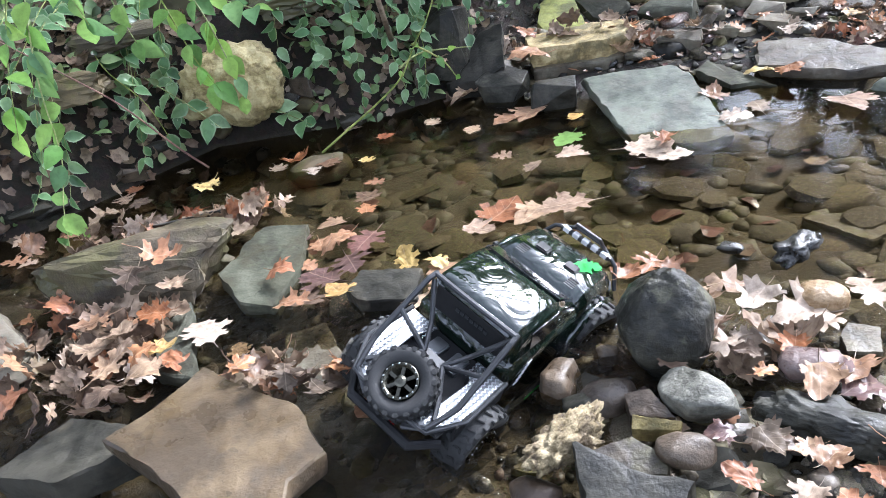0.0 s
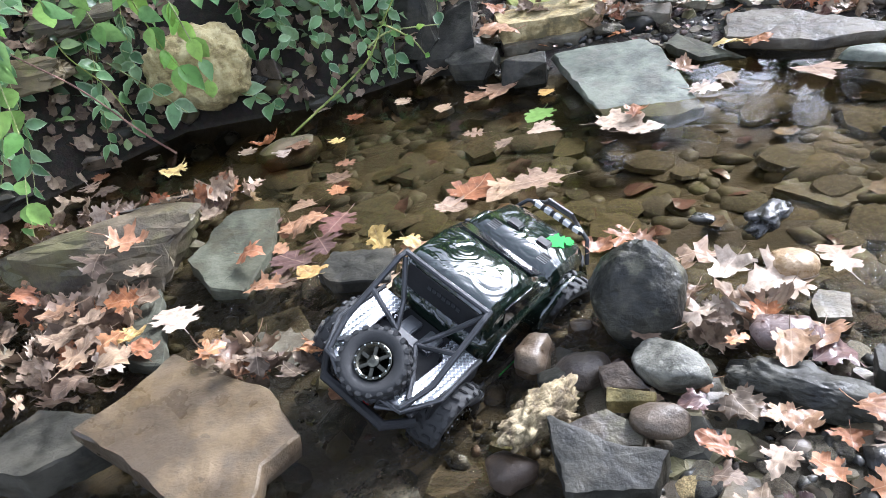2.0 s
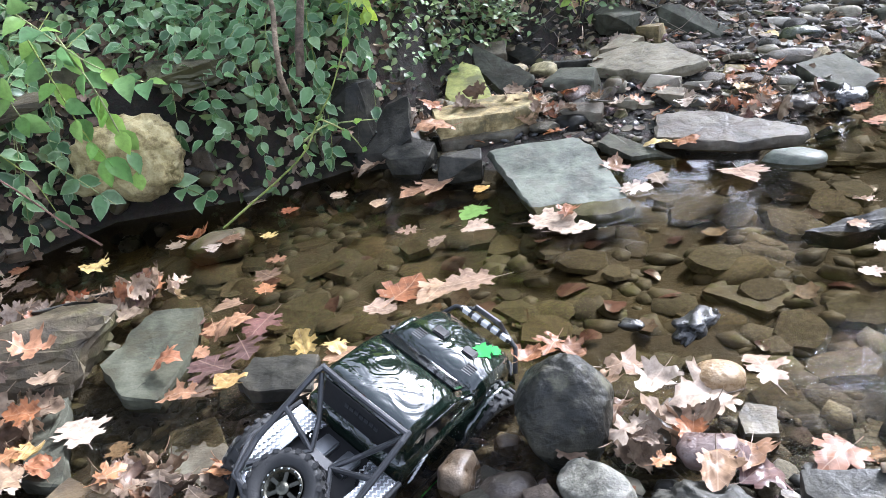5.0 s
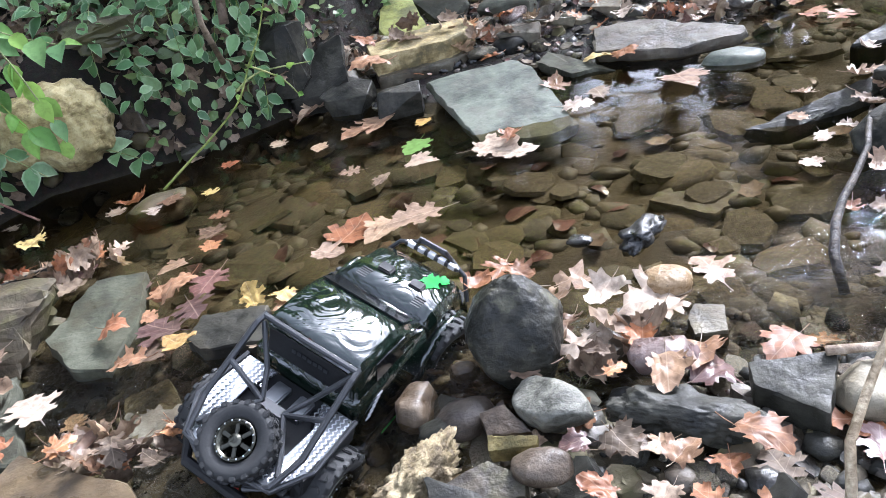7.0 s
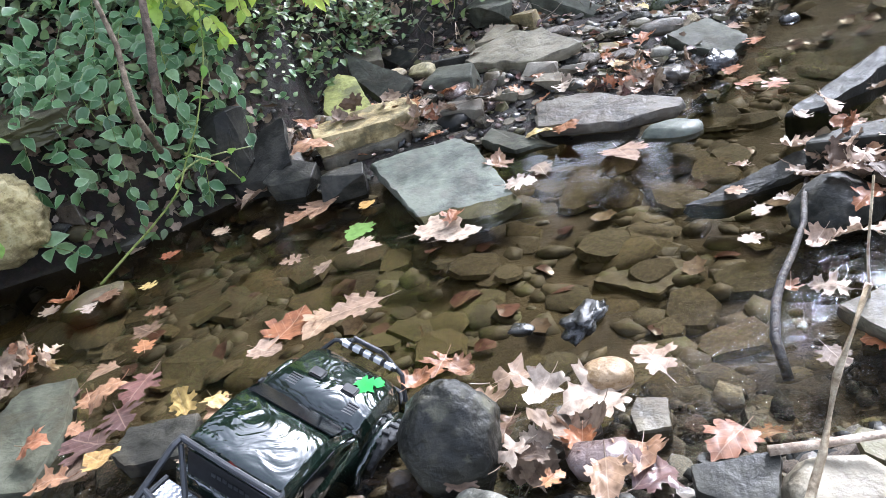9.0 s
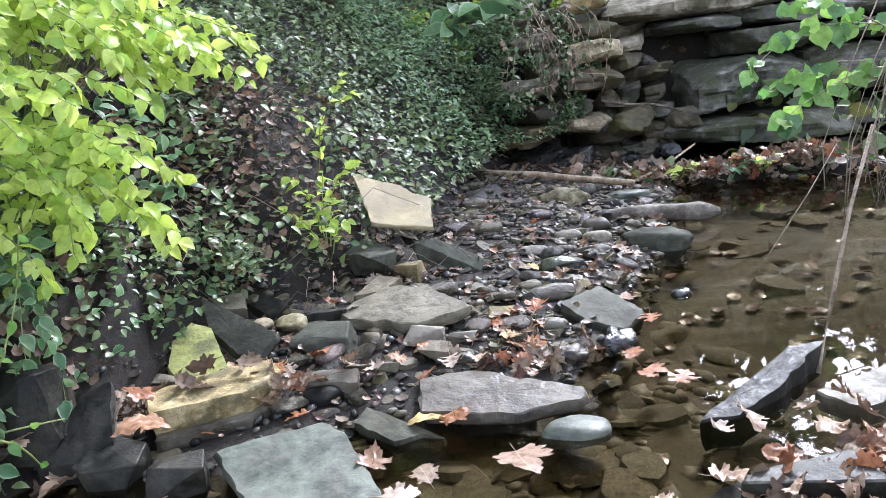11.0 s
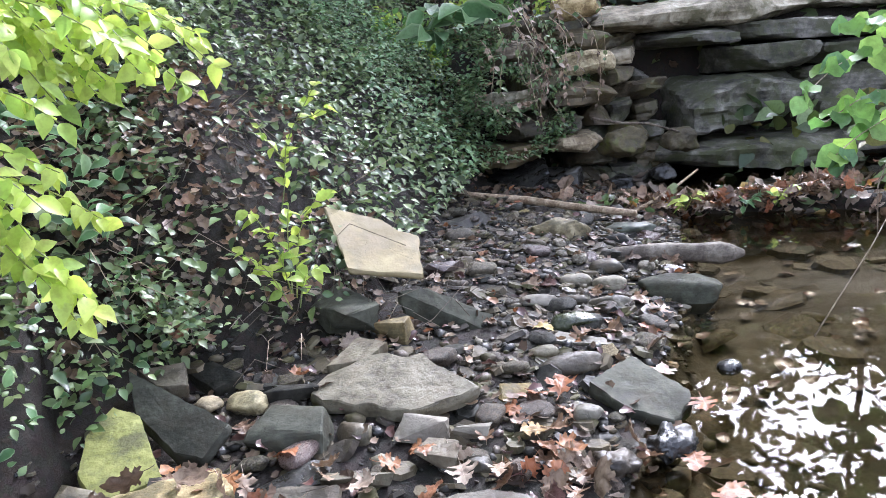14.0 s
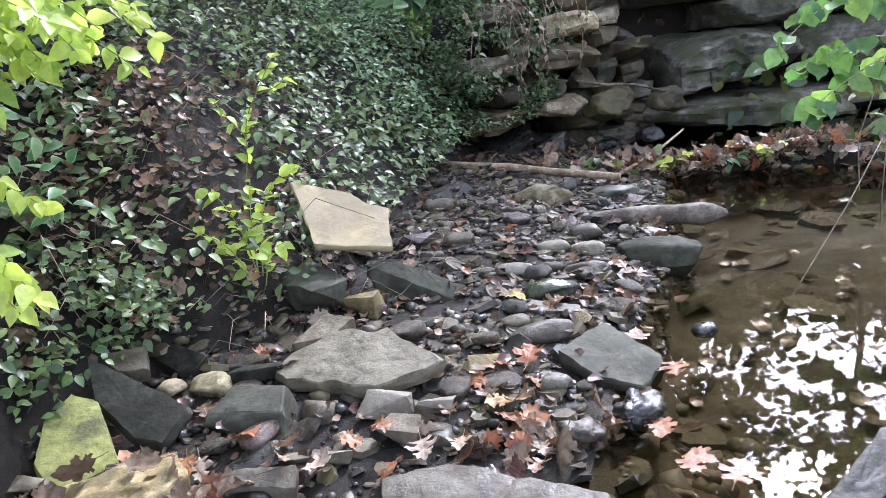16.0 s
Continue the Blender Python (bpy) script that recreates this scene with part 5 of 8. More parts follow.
block(0.08, 1.28, 0.03, 0.175, -0.17, 0.6, WALLROCK, "long low dark ledge rock at the pool's head", 1, tilt=3.5, wear=0.045)
block(1.2, 2.4, -0.03, 0.14, -0.12, 0.6, WALLROCK, "long low dark ledge rock beside another", 2)
block(0.32, 1.12, 0.19, 0.515, -0.03, 0.6, WALLROCK, "massive weathered grey ledge block", 3, wear=0.06, tilt=2.0, cut=0.09)
block(1.13, 2.4, 0.22, 0.5, 0.08, 0.5, WALLROCK, "massive grey ledge block at the waterfall", 4)
# added black back wall: its colour makes the gap look deeply shaded
block(0.1, 0.9, 0.47, 0.74, 0.62, 0.3, WET_SHADE, "black block standing for shade deep in the gap", 44)
block(0.58, 1.12, 0.515, 0.66, 0.05, 0.5, WALLROCK, "grey bedded ledge above the large block", 5, wear=0.035, tilt=2.0)
block(1.13, 2.3, 0.51, 0.63, 0.12, 0.5, WALLROCK, "grey bedded ledge in the stacked wall", 6, wear=0.035)
block(0.2, 0.66, 0.685, 0.78, 0.06, 0.6, WALLROCK, "flat grey capstone over a dark gap", 7, wear=0.03)
block(0.62, 1.5, 0.67, 0.78, 0.12, 0.6, WALLROCK, "flat grey capstone in the stacked wall", 8, wear=0.035, tilt=2.0)
block(1.48, 2.4, 0.64, 0.77, 0.2, 0.6, WALLROCK, "flat grey capstone further along the wall", 9, wear=0.03)
# upper ledges take the paler tone, light from above put into their colour
block(-0.15, 1.3, 0.78, 0.95, 0.14, 0.8, LITROCK, "weathered upper ledge coloured pale as if sunlit", 10, wear=0.05)
block(1.2, 2.6, 0.80, 1.0, 0.4, 0.7, LITROCK, "weathered upper ledge against the slope", 11, wear=0.05)
block(0.2, 2.4, 0.96, 1.2, 0.6, 0.7, WALLROCK, "highest grey ledge above the pool", 12, wear=0.07)
# black blocks added as painted shade below the low ledge
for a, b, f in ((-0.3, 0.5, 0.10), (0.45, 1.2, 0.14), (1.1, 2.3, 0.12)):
    block(a, b, -0.14, 0.04, f, 0.5, WET_SHADE, "black rock standing for shade under the low ledge", 40 + int(a * 10))
rw = random.Random(21)
for row in range(9):
    z, a = -0.1 + row * 0.105, -0.42 + rw.uniform(-0.1, 0.1)
    while a < 0.12:
        w = min(rw.uniform(0.12, 0.34), 0.25 - a)
        h = rw.uniform(0.07, 0.13)
        # rubble above 0.45 m may draw the paler, sunlit tone
        rk = block(a, a + w, z, z + h, -0.06 + 0.40 * z + rw.uniform(-0.06, 0.06), 0.4, rw.choice([LEDGE, LITROCK if z > 0.45 else WALLROCK, BED, WALLROCK, GREY]), "broken bedded rock in the rubble beside the waterfall", 500 + int(a * 100) + row * 37, "rubble_rock", 0.05)
        rk.matrix_basis = rk.matrix_basis @ pose(0, rw.uniform(-0.06, 0.06), 0, rw.uniform(-9, 9), rw.uniform(-9, 9), rw.uniform(-24, 24))
        a += w * rw.uniform(0.75, 1.05)
for s, z, L in ((0.20, 0.16, 0.22), (-0.10, 0.17, 0.26), (0.10, 0.02, 0.16), (-0.12, -0.04, 0.2)):
    c = WALL_O + WALL_E * s + WALL_N * -0.14
    lump("rock", c.x, c.y, z, L, L * 0.8, L * 0.62, 10, BED if z > 0.1 else WET_SHADE, "rounded mossy boulder at the foot of the ledges", seed=int(s * 100) + 50, facets=4, detail=4, rough=0.25, group="waterfall rubble")
rk = random.Random(64)
for k, (a, z, w, h, f) in enumerate(((-0.86, 0.20, 0.34, 0.10, -0.02), (-0.70, 0.33, 0.40, 0.11, 0.02), (-0.52, 0.24, 0.30, 0.09, -0.02), (-0.80, 0.46, 0.36, 0.10, 0.08), (-0.46, 0.45, 0.34, 0.12, 0.05), (-0.62, 0.58, 0.42, 0.10, 0.12), (-0.36, 0.60, 0.28, 0.11, 0.10), (-0.78, 0.70, 0.36, 0.12, 0.2), (-0.44, 0.72, 0.36, 0.11, 0.18), (-0.60, 0.82, 0.5, 0.12, 0.28))):
    ob = block(a, a + w, z, z + h, f - 0.24, 0.35, (BED, LEDGE, YSAND, LITROCK)[k % 4], "brown bedded rock jutting from the ivy bank", 640 + k, "rubble_rock", 0.05)
    ob.matrix_basis = ob.matrix_basis @ pose(0, 0, 0, rk.uniform(-8, 8), rk.uniform(-10, 6), rk.uniform(-20, 25))
# black lumps added as painted shade in the undercut
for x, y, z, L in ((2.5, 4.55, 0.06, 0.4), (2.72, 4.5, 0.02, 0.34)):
    lump("rock", x, y, z, L, L * 0.7, L * 0.4, -35, WET_SHADE, "black rock standing for shade under the ivy bank", seed=int(x * 100), facets=8, detail=4, rough=0.3, group="bank rocks")

# further stones on the banks
lump("rock", 2.98, 4.60, 0.88, 0.26, 0.2, 0.13, -12, YSAND, "cream boulder among weeds above the ledges", seed=172, facets=3, detail=4, group="bank rocks")
lump("rock", -0.40, 2.19, 0.06, 0.29, 0.17, 0.23, 10, YSAND, "yellowish weathered boulder on the ivy bank", seed=70, facets=2, rough=0.24, detail=5)
lump("rock", -0.62, 2.42, 0.30, 0.34, 0.2, 0.12, 0, LEDGE, "grey-brown ledge stone in the ivy bank", seed=72, facets=9)
lump("rock", -0.22, 2.42, 0.20, 0.26, 0.16, 0.09, 5, LEDGE, "grey-brown stone above the cream boulder", seed=73, facets=9)
lump("rock", -0.17, 1.97, -0.05, 0.17, 0.12, 0.062, 20, BED, "smooth grey stone at the waterline", seed=74, facets=3)
lump("rock", -0.406, 1.662, 0.0, 0.18, 0.11, 0.07, 15, DARK, "dark stone among wet leaves", seed=75, facets=5)
lump("rock", -0.72, 1.22, -0.02, 0.32, 0.2, 0.09, 25, GREY, "flat grey-green stone under a leaf pile", seed=76, facets=7)
for x, y, z, L, m in ((-0.80, 2.06, 0.24, 0.30, BED), (-0.66, 2.2, 0.31, 0.26, BED), (-0.2, 2.34, 0.31, 0.28, LEDGE)):
    lump("rock", x, y, z, L, L * 0.62, L * 0.27, 8, m, "brown bedded rock in the hollow of the bank", seed=int(abs(x) * 100 + z * 70), facets=9, detail=4, rough=0.35, group="bank rocks", tip=5)
lump("rock", 0.10, 2.42, 0.05, 0.34, 0.2, 0.2, -30, DARK, "dark rock half buried in the bank", seed=78, facets=8)
lump("rock", 0.05, 2.72, 0.3, 0.22, 0.18, 0.14, -40, TAN, "rounded tan rock among ivy leaves", seed=80, facets=4)
flag("flat_stone", 1.21, 1.475, 0.03, [(-0.16, 0.035, -0.03), (0.14, 0.03, 0.02), (0.16, -0.01, 0.005), (-0.1, 0.0, -0.035)], 0.03, DARK, "narrow dark slate edge rising from the water", seed=81)
flag("flat_stone", 1.59, 1.77, 0.03, [(-0.17, -0.02, -0.03), (0.13, 0.06, 0.03), (0.2, 0.03, 0.025), (0.02, -0.03, 0.0), (-0.1, -0.05, -0.02)], 0.07, DARK, "dark slate on the far leafy shore", seed=82)
flag("flat_stone", 1.70, 1.60, 0.06, [(-0.1, 0.04, 0.0), (0.1, 0.04, 0.0), (0.13, -0.05, 0.0), (-0.08, -0.05, -0.01)], 0.04, GREY, "flat grey stone among shore leaves", seed=83)
flag("flat_stone", 1.16, 1.02, 0.03, [(-0.12, 0.05, 0.0), (0.14, 0.07, 0.0), (0.18, -0.1, 0.0), (-0.1, -0.1, 0.0)], 0.03, GREY, "flat grey stone under the leaning branch", seed=84)
lump("rock", 1.23, 1.32, -0.04, 0.17, 0.13, 0.10, 20, DARK, "grey-green rock heaped with pale leaves", seed=85, facets=4, detail=4)
lump("rock", 1.36, 1.42, -0.03, 0.2, 0.14, 0.12, -20, DARK, "dark rock under heaped leaves", seed=86, facets=6)
lump("rock", 0.849, 0.810, -0.02, 0.12, 0.08, 0.06, -20, PALE, "whitish stone under a stick", seed=87, facets=3)
lump("rock", 1.205, 1.87, -0.025, 0.15, 0.1, 0.045, -20, BLUE, "wet bluish stone awash in the shallows", seed=88, facets=2)
lump("rock", 1.87, 2.39, -0.02, 0.06, 0.05, 0.035, 0, WET_SHADE, "small wet stone in the still pool", seed=89, facets=2)
lump("rock", 0.391, 0.975, -0.03, 0.08, 0.06, 0.05, 10, BROWN, "brown cobble beside the charcoal boulder", seed=90, facets=2)
lump("rock", 0.331, 1.033, -0.04, 0.07, 0.055, 0.05, 60, BROWN, "wet brown cobble in the riffle", seed=91, facets=2)
lump("rock", 0.131, 0.832, -0.095, 0.16, 0.11, 0.07, 40, WET_SHADE, "wet dark rock below the tan slab", seed=92, facets=5)
lump("rock", 0.001, 0.789, -0.085, 0.14, 0.1, 0.06, 10, MOSS, "wet mossy stone in the runnel", seed=93, facets=5)

# stones along the foot of the bank
rf = random.Random(14)
for k in range(34):
    x = rf.uniform(-0.95, 0.3)
    y = float(np.interp(x, [q[0] for q in FOOT], [q[1] for q in FOOT])) + rf.uniform(-0.07, 0.05)
    L = rf.uniform(0.05, 0.13)
    lump("rock", x, y, gz(x, y) - 0.012, L, L * rf.uniform(0.55, 0.85), L * rf.uniform(0.35, 0.6), rf.uniform(0, 360), rf.choice([DARK, BED, DARK, WET_SHADE, BROWN]), "dark wet stone at the foot of the bank", seed=800 + k, facets=rf.choice([3, 6, 8]), group="bank foot stones")

# stones of the creek bed
rb = random.Random(5)


def chip(seed, n=7):
    r = random.Random(seed)
    ring = [(math.cos(a) * r.uniform(0.75, 1), math.sin(a) * r.uniform(0.5, 0.8)) for a in [6.283 * (i + r.uniform(-0.3, 0.3)) / n for i in range(n)]]
    v = [(x, y, 0.0) for x, y in ring] + [(x * 0.88, y * 0.88, 0.15 + r.uniform(-0.04, 0.04)) for x, y in ring] + [(r.uniform(-0.2, 0.2), r.uniform(-0.2, 0.2), 0.2)]
    f = [(i, (i + 1) % n, n + (i + 1) % n, n + i) for i in range(n)] + [(n + i, n + (i + 1) % n, 2 * n) for i in range(n)]
    me = bpy.data.meshes.new("bed_stone")
    me.from_pydata(v, [], f)
    me.materials.append(BED)
    if seed % 3 == 0:
        me.polygons.foreach_set("use_smooth", [True] * len(me.polygons))
    return me


bed_meshes = [chip(k, 7 + k % 5) for k in range(14)]
made = 0
while made < 290:
    x, y = rb.uniform(-0.7, 1.5), rb.uniform(1.05, 2.3)
    g = gz(x, y)
    if g > -0.03 or side(x, y, DAM) < 0.03:
        continue
    ob = new("bed_stone", rb.choice(bed_meshes))
    s = rb.uniform(0.03, 0.085) * (1.35 if rb.random() < 0.15 else 1)
    ob.matrix_basis = pose(x, y, g - 0.004 + rb.uniform(0, 0.012), rb.gauss(0, 9), rb.gauss(0, 9), rb.uniform(0, 360)) @ Matrix.Diagonal((s, s, s * rb.uniform(0.6, 1.3), 1))
    ob.parent = ground
    made += 1


made = 0
while made < 34:
    x, y = rb.uniform(1.5, 3.2), rb.uniform(1.7, 3.6)
    g = gz(x, y)
    if g > -0.06:
        continue
    ob = new("bed_stone", rb.choice(bed_meshes))
    s = rb.uniform(0.05, 0.13)
    ob.matrix_basis = pose(x, y, g - 0.008, rb.gauss(0, 9), rb.gauss(0, 9), rb.uniform(0, 360)) @ Matrix.Diagonal((s, s, s * rb.uniform(0.8, 1.6), 1))
    ob.parent = ground
    made += 1


def swarm(name, template, placed, mat, label, category, uvx=None):
    """Many small pieces joined in one mesh: template (verts, faces), placed: list of 4x4 poses."""
    tv, tf = np.array(template[0], float), template[1]
    k = len(tv)
    m = np.array([np.array(p) for p in placed])
    co = np.einsum("nij,kj->nki", m[:, :3, :3], tv) + m[:, None, :3, 3]
    n = len(m)
    sizes = np.tile([len(f) for f in tf], n)
    flat = np.concatenate([np.array(f) for f in tf])
    loops = (flat[None] + (np.arange(n) * k)[:, None]).reshape(-1)
    me = bpy.data.meshes.new(name)
    me.vertices.add(n * k)
    me.vertices.foreach_set("co", co.reshape(-1))
    me.loops.add(len(loops))
    me.loops.foreach_set("vertex_index", loops.astype(np.int32))
    me.polygons.add(len(sizes))
    starts = np.concatenate([[0], np.cumsum(sizes)[:-1]])
    me.polygons.foreach_set("loop_start", starts.astype(np.int32))
    me.update(calc_edges=True)
    me.validate()
    if uvx is not None:
        layer = me.uv_layers.new(name="UVMap")
        u = np.array(uvx)[flat]
        uv = np.stack([np.tile(u, n), np.zeros(len(loops))], -1)
        layer.data.foreach_set("uv", uv.reshape(-1).astype(np.float32))
    me.materials.append(mat)
    me.polygons.foreach_set("use_smooth", [True] * len(me.polygons))
    ob = new(name, me)
    return tagged(ob, label, category, kind="stuff")


def pebble_template(seed):
    r = random.Random(seed)
    bm = bmesh.new()
    bmesh.ops.create_icosphere(bm, subdivisions=1, radius=1)
    for v in bm.verts:
        v.co *= r.uniform(0.8, 1.12)
        v.co.z *= 0.55
    bm.verts.ensure_lookup_table()
    t = ([tuple(v.co) for v in bm.verts], [tuple(v.index for v in f.verts) for f in bm.faces])
    bm.free()
    return t


def clear(x, y):
    """Off the tops of the flat stones."""
    return all((x - a) ** 2 + (y - b) ** 2 > r * r for a, b, r in FLATS)


def on_bar(x, y):
    return side(x, y, BAR) > -0.06 and side(x, y, FOOT) < 0.05


rp = random.Random(9)
spots = []
while len(spots) < 800:
    x, y = rb.uniform(-1.0, 1.75), rb.uniform(1.0, 2.5)
    g = gz(x, y)
    if g > -0.02 or g < -0.11 or side(x, y, DAM) < 0.0:
        continue
    s = rb.uniform(0.012, 0.05)
    spots.append(pose(x, y, g - 0.004, rb.gauss(0, 12), rb.gauss(0, 12), rb.uniform(0, 360)) @ Matrix.Diagonal((s, s * rb.uniform(0.6, 1), s * 0.6, 1)))
swarm("bed_gravel", pebble_template(8), spots, BED, "small olive-brown stones on the creek bed", "creek gravel")
for mat, label, n, seed in ((LEDGE, "grey-brown pebbles of the gravel bar and shore", 900, 1), (BROWN, "brown pebbles of the gravel bar and shore", 700, 2), (DARK, "dark wet pebbles between the stones", 900, 3), (PALE, "pale pebbles of the gravel bar and shore", 200, 4), (PURPLE, "pinkish pebbles of the gravel bar", 200, 5), (WET_SHADE, "wet black pebbles between the stones", 900, 6)):
    spots = []
    while len(spots) < n:
        if rp.random() < 0.62:
            x, y = rp.uniform(0.3, 3.0), rp.uniform(2.0, 4.4)
            if not on_bar(x, y):
                continue
        else:
            x, y = rp.uniform(-0.75, 1.25), rp.uniform(0.62, 1.45)
            if side(x, y, DAM) > 0.04 or (x < 0.28 and rp.random() < 0.5):
                continue
        s = min(0.026, 0.005 + rp.expovariate(1 / 0.006))
        spots.append(pose(x, y, gz(x, y) + s * 0.2, rp.gauss(0, 15), rp.gauss(0, 15), rp.uniform(0, 360)) @ Matrix.Diagonal((s, s * rp.uniform(0.6, 1), s * rp.uniform(0.7, 1.1), 1)))
    swarm("pebbles", pebble_template(seed), spots, mat, label, "pebbles")

# flat chips packed between the cobbles, and scraps of leaf
for mat, label, n, seed in ((LEDGE, "grey-brown flat stone chips packed on the bar", 900, 21), (BED, "olive-brown flat stone chips packed on the bar", 700, 22), (BROWN, "brown flat stone chips packed on the bar", 500, 23), (DARK, "dark flat stone chips packed on the bar", 500, 24)):
    r0 = random.Random(seed)
    ring = [(math.cos(a) * r0.uniform(0.7, 1), math.sin(a) * r0.uniform(0.5, 0.8)) for a in [6.283 * k / 7 for k in range(7)]]
    tv = [(x, y, 0) for x, y in ring] + [(x * 0.85, y * 0.85, 0.22 + r0.uniform(-0.05, 0.05)) for x, y in ring]
    tf = [(i, (i + 1) % 7, 7 + (i + 1) % 7, 7 + i) for i in range(7)] + [tuple(range(7, 14))]
    spots = []
    while len(spots) < n:
        if rp.random() < 0.75:
            x, y = rp.uniform(0.3, 3.0), rp.uniform(2.0, 4.4)
            if not on_bar(x, y):
                continue
        else:
            x, y = rp.uniform(-0.75, 1.25), rp.uniform(0.62, 1.4)
            if side(x, y, DAM) > 0.02:
                continue
        if not clear(x, y) and rp.random() < 0.8:
            continue
        s = min(0.055, 0.012 + rp.expovariate(1 / 0.011))
        spots.append(pose(x, y, gz(x, y) - s * 0.03, rp.gauss(0, 14), rp.gauss(0, 14), rp.uniform(0, 360)) @ Matrix.Diagonal((s, s, s * rp.uniform(0.7, 1.6), 1)))
    ob = swarm("stone_chips", (tv, tf), spots, mat, label, "stone chips")
    ob.data.polygons.foreach_set("use_smooth", [False] * len(ob.data.polygons))

# cobbles one could pick up
cob = [GREY, LEDGE, PALE, BROWN, DARK, PURPLE, GREY, OCHRE, LEDGE, BROWN, DARK, LEDGE, GREY, BROWN]
base = [lump("cobble", 0, 0, -9, 1, 0.7, 0.5, 0, m, "smooth cobble on the gravel", "cobble", seed=400 + i, facets=(2, 3, 1, 3, 9, 2, 1, 8, 3, 2, 2, 6, 0, 7)[i], rough=0.14, detail=3, group="loose cobbles") for i, m in enumerate(cob)]
words = {GREY: "rounded grey cobble lying on the gravel", PALE: "pale grey cobble lying on the gravel", BROWN: "brown creek cobble lying on the gravel", DARK: "dark wet cobble lying on the gravel", PURPLE: "pinkish brown cobble lying on the gravel", LEDGE: "rough grey-brown stone lying on the gravel", OCHRE: "rough ochre stone lying on the gravel"}
made = 0
while made < 290:
    if made % 3:
        x, y = rp.uniform(0.55, 2.8), rp.uniform(2.05, 4.2)
        ok = on_bar(x, y)
    else:
        x, y = rp.uniform(0.3, 1.2), rp.uniform(0.62, 1.05)
        ok = side(x, y, DAM) < 0.0
    if not ok or not clear(x, y):
        continue
    s = rp.uniform(0.022, 0.05) if made % 3 == 0 else rp.uniform(0.03, 0.07) if made % 5 else rp.uniform(0.075, 0.115)
    i = rp.randrange(len(cob))
    ob = copy_thing(base[i], pose(x, y, gz(x, y) - s * 0.06, rp.gauss(0, 8), rp.gauss(0, 8), rp.uniform(0, 360)))
    ob.scale = (s, s, s * rp.uniform(0.5, 0.95))
    tagged(ob, words[cob[i]])
    made += 1
for ob in base:
    bpy.data.objects.remove(ob)


# ---- leaves and plants ----
OAK_SHAPE = [(0.0, 0.0), (0.04, 0.14), (0.16, 0.12), (0.24, 0.08), (0.30, 0.13), (0.26, 0.19), (0.34, 0.22), (0.20, 0.28), (0.09, 0.33), (0.20, 0.38), (0.36, 0.36), (0.45, 0.43), (0.39, 0.49), (0.47, 0.57), (0.33, 0.57), (0.20, 0.55), (0.09, 0.60), (0.18, 0.67), (0.30, 0.71), (0.25, 0.77), (0.20, 0.79), (0.22, 0.87), (0.11, 0.85), (0.06, 0.92), (0.0, 1.0)]
MAPLE_SHAPE = [(0.0, 0.02), (0.14, 0.0), (0.28, -0.05), (0.34, 0.02), (0.31, 0.08), (0.44, 0.10), (0.51, 0.15), (0.44, 0.21), (0.33, 0.27), (0.45, 0.32), (0.57, 0.40), (0.50, 0.44), (0.51, 0.53), (0.39, 0.51), (0.23, 0.47), (0.24, 0.57), (0.28, 0.68), (0.19, 0.71), (0.15, 0.81), (0.06, 0.85), (0.0, 1.0)]


